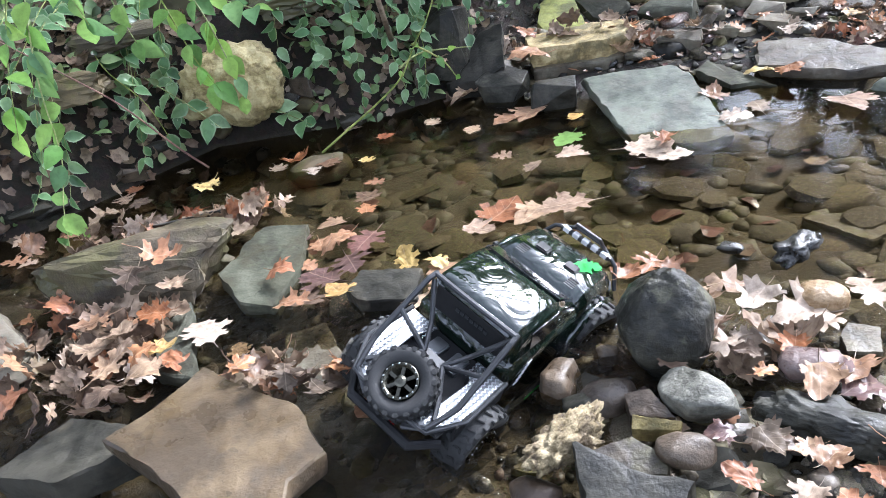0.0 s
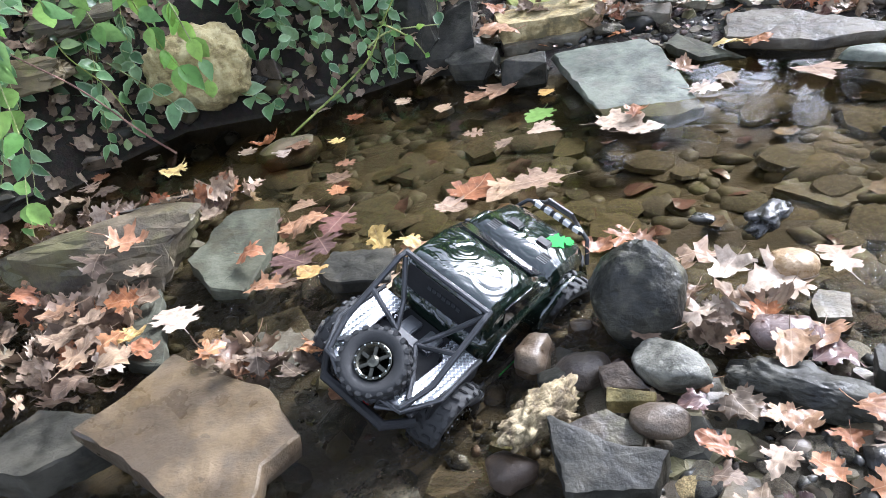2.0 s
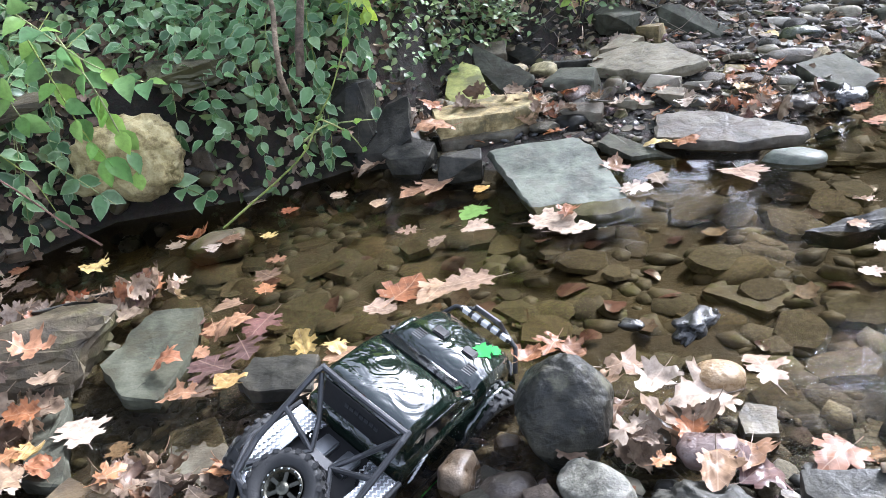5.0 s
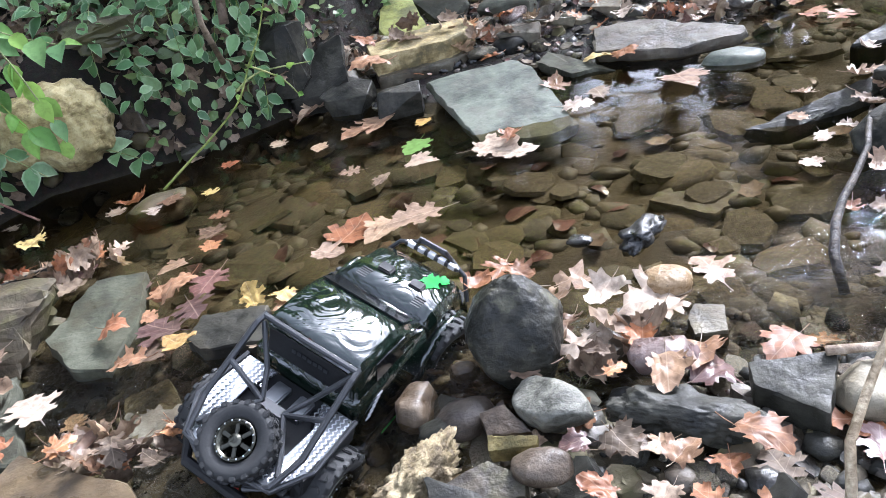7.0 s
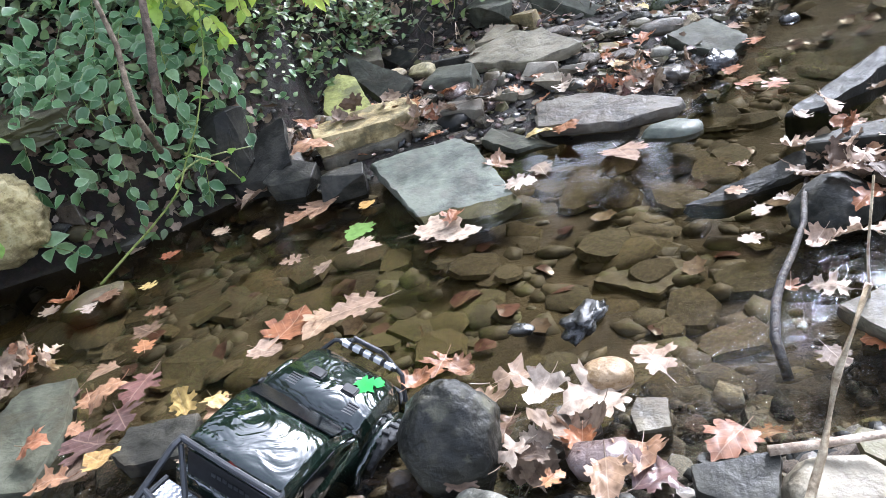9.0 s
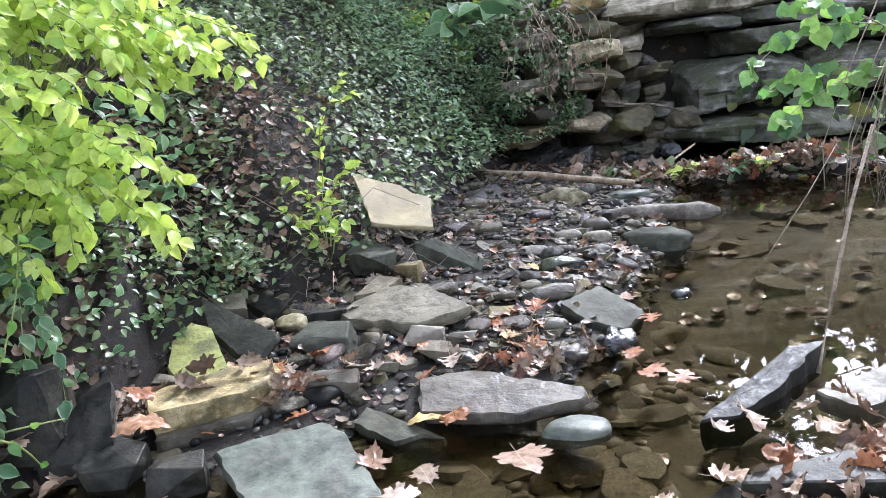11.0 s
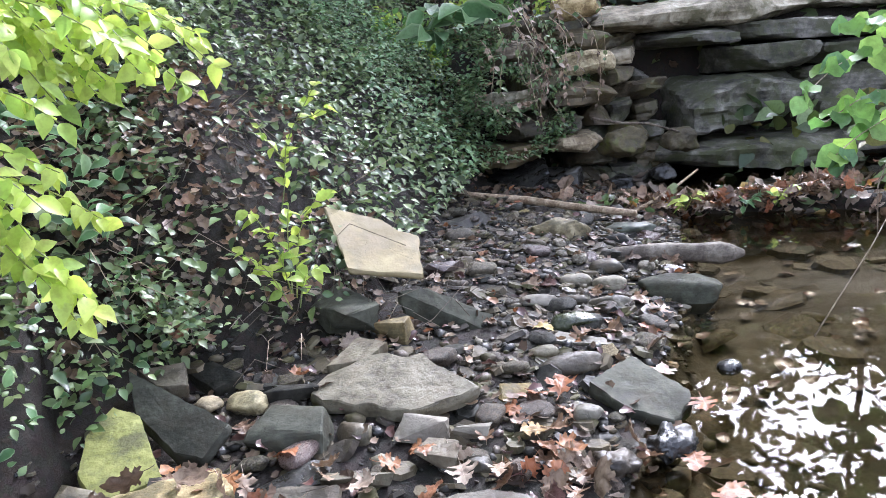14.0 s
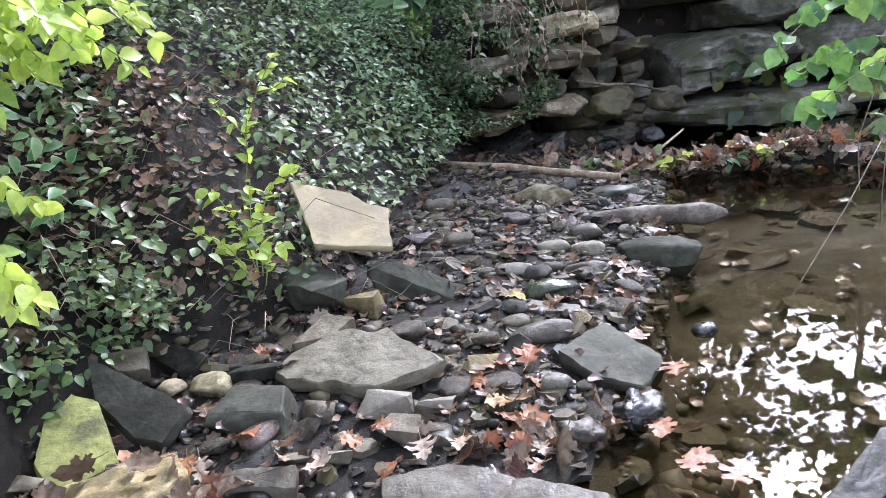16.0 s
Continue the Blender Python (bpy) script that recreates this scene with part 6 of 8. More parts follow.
def lobed_mesh(shape, seed):
    """A dry lobed leaf with its stalk: more or less deeply cut, rolled lengthwise and across, creased."""
    r = random.Random(seed)
    fill, bend, ph = r.choice((0.0, 0.2, 0.45, 0.6)), r.uniform(-0.25, 0.25), r.uniform(0, 6)
    across, along, twist = r.uniform(-0.6, 2.4), r.uniform(-1.6, 2.0), r.uniform(-0.7, 0.7)
    off = Vector((seed * 3.1, 0, 0))

    def rolled(v, k):
        return (v, 0.0) if abs(k) < 0.05 else (math.sin(v * k) / k, (1 - math.cos(v * k)) / k)

    def place(x, y):
        px, z1 = rolled(x, across * (0.55 + 0.6 * y) + 0.8 * math.sin(ph + (1 if x > 0 else 4)))
        py, z2 = rolled(y - 0.45, along)
        z = z1 + z2 + twist * x * (y - 0.4) + 0.09 * noise.noise(Vector((x * 5, y * 5, 0)) + off) + 0.045 * noise.noise(Vector((x * 13, y * 13, 3)) + off) + 0.10 * abs(x)
        return (px + bend * (y - 0.3) ** 2, py + 0.45, z)

    bm = bmesh.new()
    rib = [bm.verts.new((0, y, 0)) for y in (shape[0][1], 0.18, 0.36, 0.54, 0.72, 1.0)]
    for sgn in (1, -1):
        edge = []
        wide = r.uniform(0.8, 1.1)
        for x, y in shape[1:-1]:
            k = 1 + 0.28 * noise.noise(Vector((y * 6, sgn * 4.0, seed * 1.7)))
            body = 0.40 * max(0.0, math.sin(math.pi * min(max(y, 0.02), 0.98))) ** 0.7
            x = x * (1 - fill) + max(x, body) * fill
            edge.append(bm.verts.new((sgn * x * wide * k, y + 0.05 * noise.noise(Vector((y * 5, sgn * 9.0, seed * 2.3))), 0)))
        loop = [rib[0], *edge, rib[5], rib[4], rib[3], rib[2], rib[1]]
        if sgn < 0:
            loop.reverse()
        bm.faces.new(loop)
    bm.normal_update()
    bmesh.ops.triangulate(bm, faces=bm.faces[:], ngon_method="EAR_CLIP")
    for _ in range(2):
        bmesh.ops.subdivide_edges(bm, edges=[e for e in bm.edges if e.calc_length() > 0.14], cuts=1)
        bmesh.ops.triangulate(bm, faces=bm.faces[:])
    for v in bm.verts:
        v.co = place(v.co.x, v.co.y)
    w = 0.009
    sx0, sy0, sz0 = place(0, 0.03)
    st = [[bm.verts.new((sx0 + q * w, sy0 + y, sz0 + z)) for q in (-1, 1)] + [bm.verts.new((sx0, sy0 + y, sz0 + z + 0.016))] for y, z in ((0.0, 0), (-0.15, 0.02), (-0.29, 0.07))]
    for p, q in zip(st[:-1], st[1:]):
        for k in range(3):
            bm.faces.new((p[k], p[(k + 1) % 3], q[(k + 1) % 3], q[k]))
    low = sorted(v.co.z for v in bm.verts)[len(bm.verts) // 6]
    bmesh.ops.translate(bm, vec=(0, -0.5, -low), verts=bm.verts[:])
    me = bpy.data.meshes.new("fallen_leaf")
    bm.to_mesh(me)
    bm.free()
    return me


LEAF_WORDS = {OAK: "orange-brown lobed fallen leaf lying on wet stones", PINK: "pale pinkish tan fallen leaf lying on the creek shore", PALEL: "bleached cream fallen leaf lying by the water",
              PLUM: "wet plum-brown fallen leaf stuck on the shallows", YELLOW: "yellow fallen leaf lying among stones", DULL: "curled dull brown fallen leaf in the litter", SPRAY: "fresh green fallen leaf floating on the pool"}
leaf_meshes = {}
for mat in LEAF_WORDS:
    leaf_meshes[mat] = []
    for k in range(9):
        me = lobed_mesh(OAK_SHAPE if k % 3 else MAPLE_SHAPE, k * 11 + len(leaf_meshes))
        me.materials.append(mat)
        me.polygons.foreach_set("use_smooth", [True] * len(me.polygons))
        leaf_meshes[mat].append(me)
rl = random.Random(31)


def leaf(x, y, z, size, rot, mat, lean=9.0):
    ob = new("fallen_leaf", rl.choice(leaf_meshes[mat]))
    z = max(z, gz(x, y) + 0.006)
    afloat = z < 0.016
    lean = 3.0 if afloat else lean
    size *= 0.88
    ob.matrix_basis = pose(x, y, z + 0.003, rl.gauss(0, lean), rl.gauss(0, lean), rot) @ Matrix.Diagonal((size, size, size * (0.3 if afloat else 0.9), 1))
    return tagged(ob, LEAF_WORDS[mat], "leaf", "fallen leaves")


OVATE_V, OVATE_F, OVATE_U = [], [], []
for i, (y, w) in enumerate(((0.0, 0.04), (0.18, 0.24), (0.42, 0.32), (0.68, 0.23), (0.88, 0.09), (1.0, 0.0))):
    for sx in (-1, 0, 1):
        OVATE_V.append((sx * w, y, -0.28 * y * y + 0.35 * abs(sx * w)))
        OVATE_U.append(abs(sx) * (0.9 if 0.1 < y < 0.95 else 0.8))
for i in range(5):
    for k in (0, 1):
        j = i * 3 + k
        OVATE_F.append((j, j + 1, j + 4, j + 3))
OVATE = (OVATE_V, OVATE_F)
BROAD = ([(x * 1.45, y, z + 0.1 * math.sin(9 * y)) for x, y, z in OVATE_V], OVATE_F)
def scrap(seed, n=12):
    """A crumpled dead leaf, rolled and folded along its middle."""
    r = random.Random(seed)
    roll, lift = r.uniform(0.6, 2.6), r.uniform(-0.5, 0.9)

    def bent(x, y):
        k = roll * (0.6 + 0.7 * y)
        return (math.sin(x * k) / k, y, (1 - math.cos(x * k)) / k + lift * (y - 0.5) ** 2 + r.uniform(-0.025, 0.025))

    ring, inner = [], []
    for i in range(n):
        a = 6.283 * i / n
        k = r.uniform(0.86, 1.12) if i % 2 else r.uniform(0.66, 0.9)
        x, y = math.sin(a) * 0.36 * k, 0.5 - math.cos(a) * 0.5 * k
        ring.append(bent(x, y))
        inner.append(bent(x * 0.5, 0.5 + (y - 0.5) * 0.5))
    faces = [(i, (i + 1) % n, n + (i + 1) % n, n + i) for i in range(n)]
    return (ring + inner + [bent(0, 0.5)], faces + [(n + i, n + (i + 1) % n, 2 * n) for i in range(n)])


DRY = scrap(1)


def facing(p, normal, spin, size, lean, rng):
    n = Vector((normal[0] + rng.gauss(0, lean), normal[1] + rng.gauss(0, lean), normal[2] + rng.gauss(0, lean))).normalized()
    q = n.to_track_quat("Z", "Y").to_matrix().to_4x4()
    return Matrix.Translation(p) @ q @ Matrix.Rotation(spin, 4, "Z") @ Matrix.Diagonal((size, size, size, 1))


rv = random.Random(77)


def cover(n, xr, yr, ok, size, lift, mat, label, category, template=OVATE, lean=0.45, clump=None, uvx=OVATE_U, name="groundcover"):
    spots = []
    xs = np.array([rv.uniform(*xr) for _ in range(n * 8)])
    ys = np.array([rv.uniform(*yr) for _ in range(n * 8)])
    zs, foot = ground_z(xs, ys), side(xs, ys, FOOT)
    e = 0.08
    sx, sy = ground_z(xs - e, ys) - ground_z(xs + e, ys), ground_z(xs, ys - e) - ground_z(xs, ys + e)
    for x, y, z, d, ax, ay in zip(xs.tolist(), ys.tolist(), zs.tolist(), foot.tolist(), sx.tolist(), sy.tolist()):
        if len(spots) >= n:
            break
        if not ok(x, y, d):
            continue
        if clump and noise.noise(Vector((x * clump, y * clump, 7.7))) < rv.uniform(-0.35, 0.25):
            continue
        nrm = Vector((ax, ay, 2 * e)).normalized()
        p = Vector((x, y, z)) + nrm * rv.uniform(*lift)
        spots.append(facing(p, nrm * 0.6 + Vector((0, -0.35, 0.6)) if y < 2.6 else nrm * 0.45 + Vector((0, -0.12, 0.8)), rv.uniform(0, 6.283), rv.uniform(*size) * (0.6 if x > 0.2 and y < 2.95 and mat in (EUON, IVY, CREEP) else 1), lean, rv))
    if template is DRY:
        for k in range(3):
            swarm(name, scrap(k + 1), spots[k::3], mat, label, category)
        return None
    return swarm(name, template, spots, mat, label, category, uvx)


def litter_patch(x, y):
    """Where dead leaves show more than ivy: a slope above the gravel bar."""
    return math.exp(-(((x - 0.85) / 0.42) ** 2 + ((y - 3.25) / 0.4) ** 2))


def off_boulder(x, y):
    return math.hypot(x + 0.38, (y - 2.2) * 0.8) > 0.15


def open_bank(x, y, d):
    """Share of the bank's leaves that grow at a place: few in the dark hollow and on the lower slope by the green stone."""
    if not off_boulder(x, y):
        return 0.0
    hollow = 0.2 if x < -0.42 and d < 0.3 else 1.0
    lower = 0.75 if x > 0.15 and y > 2.3 else 1.0
    return hollow * lower


cover(2200, (-1.5, 0.6), (1.7, 3.4), lambda x, y, d: d > 0.05 and rv.random() < open_bank(x, y, d), (0.026, 0.058), (0.01, 0.13), EUON, "variegated green creeper covering the creek bank", "creeper", lean=0.7, clump=3.4)
cover(1000, (-1.2, 0.7), (1.6, 2.95), lambda x, y, d: 0.0 < d < 0.4 and rv.random() < open_bank(x, y, d) and (x < 0.35 or d > 0.12), (0.018, 0.042), (0.0, 0.07), IVY, "small dark ivy leaves on the bank face", "ivy", lean=0.6, clump=4.0)
cover(5200, (-1.5, 0.75), (1.7, 3.6), lambda x, y, d: d > 0.06 and rv.random() < open_bank(x, y, d), (0.025, 0.052), (0.0, 0.07), IVY, "dark green ivy leaves covering the bank", "ivy", lean=0.5, clump=3.0)
cover(15000, (0.6, 3.4), (2.85, 6.6), lambda x, y, d: d > 0.03 and rv.random() > 0.72 * litter_patch(x, y), (0.016, 0.046), (0.0, 0.14), IVY, "dark green ivy leaves covering the slope", "ivy", lean=0.42, clump=5.5)
cover(6500, (0.5, 3.4), (2.85, 6.2), lambda x, y, d: d > 0.03 and rv.random() > 0.75 * litter_patch(x, y), (0.016, 0.036), (0.03, 0.15), CREEP, "light-edged creeper leaves among the ivy", "creeper", lean=0.4, clump=4.1)
cover(7500, (-1.5, 3.4), (1.9, 6.0), lambda x, y, d: d > 0.02 and rv.random() < 0.2 + litter_patch(x, y), (0.012, 0.036), (0.0, 0.05), LITTER, "dead brown leaf litter on the bank", "leaf litter", DRY, 0.55, 5.0, None, "leaf_litter")
cover(1700, (-1.3, 0.3), (1.6, 2.7), lambda x, y, d: -0.08 < d < 0.4 and off_boulder(x, y), (0.03, 0.055), (0.0, 0.03), DULL, "dead brown leaves caught on the bank face", "leaf litter", DRY, 0.6, None, None, "leaf_litter")
cover(2200, (-1.3, 0.9), (2.2, 3.7), lambda x, y, d: d > 0.08 and off_boulder(x, y), (0.025, 0.055), (0.0, 0.03), DULL, "dead brown leaves under the creeper", "leaf litter", DRY, 0.6, None, None, "leaf_litter")
cover(700, (0.15, 1.0), (2.45, 2.95), lambda x, y, d: d > 0.05, (0.025, 0.055), (0.02, 0.12), IVY, "small dark ivy leaves on the lower slope", "ivy", lean=0.5, clump=5.0)
cover(300, (0.15, 1.0), (2.45, 2.95), lambda x, y, d: d > 0.05, (0.03, 0.055), (0.04, 0.15), CREEP, "small creeper leaves on the lower slope", "creeper", lean=0.5, clump=5.0)
cover(500, (0.3, 1.5), (2.85, 3.9), lambda x, y, d: d > 0.02 and rv.random() < litter_patch(x, y), (0.022, 0.05), (0.02, 0.06), PINK, "pale dead leaf litter on the slope", "leaf litter", DRY, 0.6, None, None, "leaf_litter")
cover(700, (0.2, 1.5), (2.6, 4.0), lambda x, y, d: d > 0.02 and rv.random() < 0.3 + 0.7 * litter_patch(x, y), (0.016, 0.036), (0.02, 0.10), CREEP, "small green seedlings in the leaf litter", "seedlings", lean=0.4, clump=6.0)
cover(2600, (1.55, 3.1), (4.0, 5.5), lambda x, y, d: d > 0.05, (0.016, 0.036), (0.08, 0.2), EUON, "light green creeper over the slope beside the ledges", "creeper", lean=0.3, clump=4.5)
cover(5000, (-6, 7), (3.5, 11), lambda x, y, d: d > 1.2, (0.06, 0.13), (0.0, 0.2), IVY, "dark green undergrowth on the wooded slope", "undergrowth", lean=0.6)
for mat, n in ((DULL, 200), (LITTER, 340), (PINK, 220), (PALEL, 330), (OAK, 90), (CREEP, 330), (YELLOW, 70)):
    spots = []
    while len(spots) < n:
        if rv.random() < 0.55:
            x, y = rv.uniform(1.05, 2.2), rv.uniform(0.75, 1.7)
            ok = side(x, y, SHORE) > -0.03
        else:
            x, y = rv.uniform(2.5, 3.5), rv.uniform(2.9, 3.95)
            ok = -0.03 < side(x, y, SHORE) < 0.11
        if ok:
            spots.append(facing(Vector((x, y, gz(x, y) + rv.uniform(0.004, 0.04))), (0, 0, 1), rv.uniform(0, 6.28), rv.uniform(0.035, 0.08), 0.8, rv))
    for k in range(3):
        swarm("leaf_litter", scrap(k + 5), spots[k::3], mat, "heaped dry leaves along the shore", "leaf litter")

for mat, n in ((DULL, 1500), (PINK, 350), (IVY, 900)):
    xs, ys = np.array([rv.uniform(2.2, 5.0) for _ in range(n)]), np.array([rv.uniform(4.7, 7.5) for _ in range(n)])
    zs = ground_z(xs, ys)
    spots = [facing(Vector((x, y, z + rv.uniform(0.0, 0.05))), (0, -0.3, 0.8), rv.uniform(0, 6.28), rv.uniform(0.04, 0.09), 0.6, rv) for x, y, z in zip(xs.tolist(), ys.tolist(), zs.tolist())]
    swarm("leaf_litter" if mat is not IVY else "groundcover", scrap(3) if mat is not IVY else OVATE, spots, mat, "leaves covering the slope above the ledges", "leaf litter" if mat is not IVY else "ivy", None if mat is not IVY else OVATE_U)
for mat, n in ((PLUM, 90), (DULL, 60)):
    spots = []
    while len(spots) < n:
        x, y = rv.uniform(-0.5, 3.2), rv.uniform(1.2, 3.7)
        if gz(x, y) < -0.05 and side(x, y, DAM) > 0.05:
            spots.append(facing(Vector((x, y, gz(x, y) + 0.012)), (0, 0, 1), rv.uniform(0, 6.28), rv.uniform(0.04, 0.08), 0.15, rv))
    swarm("sunken_leaves", scrap(n), spots, mat, "sodden brown leaves sunk on the creek bed", "leaf litter")

# litter over the banks that close the place round the camera
for mat, n, seed in ((DULL, 8000, 5), (LITTER, 5000, 6), (PINK, 2000, 6), (OAK, 1000, 7)):
    xs, ys = np.array([rv.uniform(-7, 8) for _ in range(n)]), np.array([rv.uniform(-6, 4.5) for _ in range(n)])
    zs, sh, ft = ground_z(xs, ys), side(xs, ys, SHORE), side(xs, ys, FOOT)
    spots = [facing(Vector((x, y, z + rv.uniform(0.004, 0.03))), (0, 0, 1), rv.uniform(0, 6.28), rv.uniform(0.06, 0.11), 0.5, rv) for x, y, z, a, b in zip(xs.tolist(), ys.tolist(), zs.tolist(), sh.tolist(), ft.tolist()) if (a > 0.15 and (x > 2.2 or y < 0.6)) or (b > 0.05 and x < -1.4)]
    swarm("leaf_litter", scrap(seed), spots, mat, "dead leaf litter over the banks of the creek", "leaf litter")


def stick(name, pts, r, mat, label, category="stick", taper=None):
    ob = tagged(new(name, None), label, category)
    o = Vector(pts[0])
    ob.location = o
    n = len(pts)
    me = part("shaft", tube([Vector(p) - o for p in pts], r, 8, taper=taper or [1 - 0.4 * i / n for i in range(n)]), mat, ob, smooth=True)
    return ob


def plant(name, stems, mat_leaf, mat_stem, label, category, size=(0.05, 0.08), step_len=0.045, r=0.003, lean=0.35, facing_to=(0, -0.5, 0.8), skip=0.0, seed=1, spread=0.5, blade=None):
    """A plant of bent stems with leaves set alternately along them."""
    rg = random.Random(seed)
    root = tagged(new(name, None), label, category)
    root.location = stems[0][0]
    o = Vector(stems[0][0])
    spots = []
    for pts in stems:
        pts = [Vector(p) - o for p in pts]
        fine = []
        for i in range(len(pts) - 1):
            p0, p1, p2, p3 = pts[max(i - 1, 0)], pts[i], pts[i + 1], pts[min(i + 2, len(pts) - 1)]
            for k in range(6):
                t = k / 6
                fine.append(0.5 * ((2 * p1) + (p2 - p0) * t + (2 * p0 - 5 * p1 + 4 * p2 - p3) * t * t + (3 * p1 - p0 - 3 * p2 + p3) * t ** 3))
        fine.append(pts[-1])
        n = len(fine)
        part("stem", tube(fine, r, 6, taper=[1 - 0.6 * i / n for i in range(n)]), mat_stem, root, smooth=True)
        dist, flip = 0.0, 1
        total = sum((b - a).length for a, b in zip(fine[:-1], fine[1:]))
        run = 0.0
        for a, b in zip(fine[:-1], fine[1:]):
            run += (b - a).length
            dist += (b - a).length
            if dist > step_len and run > skip * total:
                dist = 0.0
                flip = -flip
                for f in (flip, -flip) if rg.random() < 0.55 else (flip,):
                    d = (b - a).normalized()
                    out = Vector((d.y, -d.x, 0.0)) * f
                    tip = (out * spread + d * 0.3 + Vector((rg.gauss(0, 0.25), rg.gauss(0, 0.25), rg.gauss(-0.15, 0.2)))).normalized()
                    nrm = Vector((facing_to[0] + rg.gauss(0, lean), facing_to[1] + rg.gauss(0, lean), facing_to[2] + rg.gauss(0, lean)))
                    nrm = (nrm - tip * nrm.dot(tip)).normalized()
                    side_v = tip.cross(nrm)
                    s = rg.uniform(*size)
                    m = Matrix((side_v, tip, nrm)).transposed().to_4x4()
                    spots.append(Matrix.Translation(b) @ m @ Matrix.Diagonal((s, s, s, 1)))
    lv = swarm("foliage", blade or OVATE, spots, mat_leaf, "", "", OVATE_U)
    for key in ("kind", "label", "category"):
        if key in lv:
            del lv[key]
    lv.parent = root
    return root


# long pale runner across the bank foot, reddish twig, hanging vines
plant("runner_vine", [[(-0.17, 2.04, 0.0), (-0.10, 2.08, 0.035), (-0.016, 2.12, 0.078), (0.06, 2.15, 0.13), (0.109, 2.2, 0.2), (0.16, 2.23, 0.27), (0.22, 2.29, 0.40), (0.26, 2.33, 0.55)],
                      [(0.06, 2.17, 0.15), (0.12, 2.25, 0.16), (0.25, 2.3, 0.14)], [(0.10, 2.2, 0.2), (0.17, 2.22, 0.14), (0.2, 2.22, 0.09)]], SPRAY, STEM, "long pale green runner arching from the water's edge", "vine", (0.02, 0.04), 0.07, 0.0035, skip=0.35, seed=2)
rs2 = random.Random(88)


def foot_y(x):
    """Where the foot of the bank runs, near the pool."""
    pts = [q for q in FOOT if -3 < q[0] < 1.4]
    return float(np.interp(x, [q[0] for q in pts], [q[1] for q in pts]))


for k in range(30):
    x0 = rs2.uniform(-0.62, 0.22) if k % 5 else rs2.uniform(-0.95, -0.55)
    x1 = x0 + rs2.uniform(-0.07, 0.07)
    if abs(x0 + 0.38) < 0.13:
        continue
    pts = []
    top, low = rs2.uniform(0.3, 0.55), rs2.uniform(-0.04, 0.12)
    for t in (0, 0.3, 0.6, 0.85, 1.0):
        x = x0 + (x1 - x0) * t + rs2.gauss(0, 0.012)
        d = top + (low - top) * t
        y = foot_y(x) + d
        pts.append((x, y - 0.05 - 0.03 * math.sin(3.1 * t), gz(x, max(y, foot_y(x) + 0.01)) + 0.05 + 0.03 * math.sin(3.1 * t)))
    plant("creeper_strand", [pts], EUON, STEM, "strand of variegated creeper hanging down the bank face", "creeper", (0.032, 0.052), 0.03, 0.0014, lean=0.3, facing_to=(0.1, -0.65, 0.65), seed=900 + k, spread=0.8)
plant("twig", [[(-0.49, 2.07, 0.0), (-0.54, 2.04, 0.08), (-0.625, 2.0, 0.225), (-0.70, 1.95, 0.33), (-0.8, 1.9, 0.45)]], EUON, REDSTEM, "thin reddish twig leaning out of the bank", "twig", (0.03, 0.05), 0.2, 0.0035, seed=3)
plant("hanging_vine", [[(-0.62, 1.85, 0.62), (-0.63, 1.78, 0.5), (-0.634, 1.72, 0.36), (-0.635, 1.69, 0.22), (-0.655, 1.65, 0.12), (-0.665, 1.62, 0.03)],
                       [(-0.66, 1.84, 0.60), (-0.70, 1.76, 0.42), (-0.73, 1.72, 0.26)], [(-0.60, 1.87, 0.63), (-0.55, 1.8, 0.58), (-0.5, 1.76, 0.46)]], SPRAY, STEM, "light green leafy vine hanging beside the water", "vine", (0.045, 0.08), 0.038, 0.002, facing_to=(0.2, -0.9, 0.35), seed=4)
plant("leafy_spray", [[(-0.55, 2.12, 0.62), (-0.45, 2.05, 0.55), (-0.33, 2.0, 0.45), (-0.22, 1.97, 0.40)], [(-0.5, 2.1, 0.55), (-0.44, 2.03, 0.42), (-0.40, 2.0, 0.30), (-0.36, 1.99, 0.22)],
                      [(-0.42, 2.08, 0.52), (-0.35, 2.02, 0.38), (-0.32, 2.0, 0.26), (-0.31, 1.99, 0.19)], [(-0.6, 2.1, 0.6), (-0.56, 2.03, 0.45), (-0.52, 2.0, 0.34)]], SPRAY, STEM, "light green leafy shoots overhanging the cream boulder", "shrub", (0.045, 0.08), 0.04, 0.0025, facing_to=(0.15, -0.85, 0.45), seed=5)
plant("leafy_spray", [[(-0.75, 2.2, 0.4), (-0.68, 2.1, 0.3), (-0.6, 2.08, 0.2), (-0.56, 2.06, 0.1)], [(-0.65, 2.2, 0.25), (-0.5, 2.1, 0.17), (-0.42, 2.07, 0.1)], [(-0.35, 2.22, 0.1), (-0.28, 2.16, 0.09), (-0.2, 2.13, 0.05)]], EUON, STEM, "variegated creeper shoots hanging into the hollow", "creeper", (0.05, 0.075), 0.05, 0.002, facing_to=(0.1, -0.8, 0.5), seed=6)
# bright shrub over the slope, saplings beside the cream slab
def thicket(base, boxes, n, seed):
    """Stems from one root that fan out and end inside the given boxes."""
    rg = random.Random(seed)
    out = []
    for _ in range(n):
        (x0, x1), (y0, y1), (z0, z1) = rg.choice(boxes)
        e = Vector((rg.uniform(x0, x1), rg.uniform(y0, y1), rg.uniform(z0, z1)))
        b = Vector(base) + Vector((rg.gauss(0, 0.05), rg.gauss(0, 0.05), 0))
        m = b.lerp(e, 0.5) + Vector((rg.gauss(0, 0.04), 0, 0.16 + rg.uniform(0, 0.08)))
        out.append([b, m, m.lerp(e, 0.6) + Vector((0, 0, 0.04)), e])
    return out


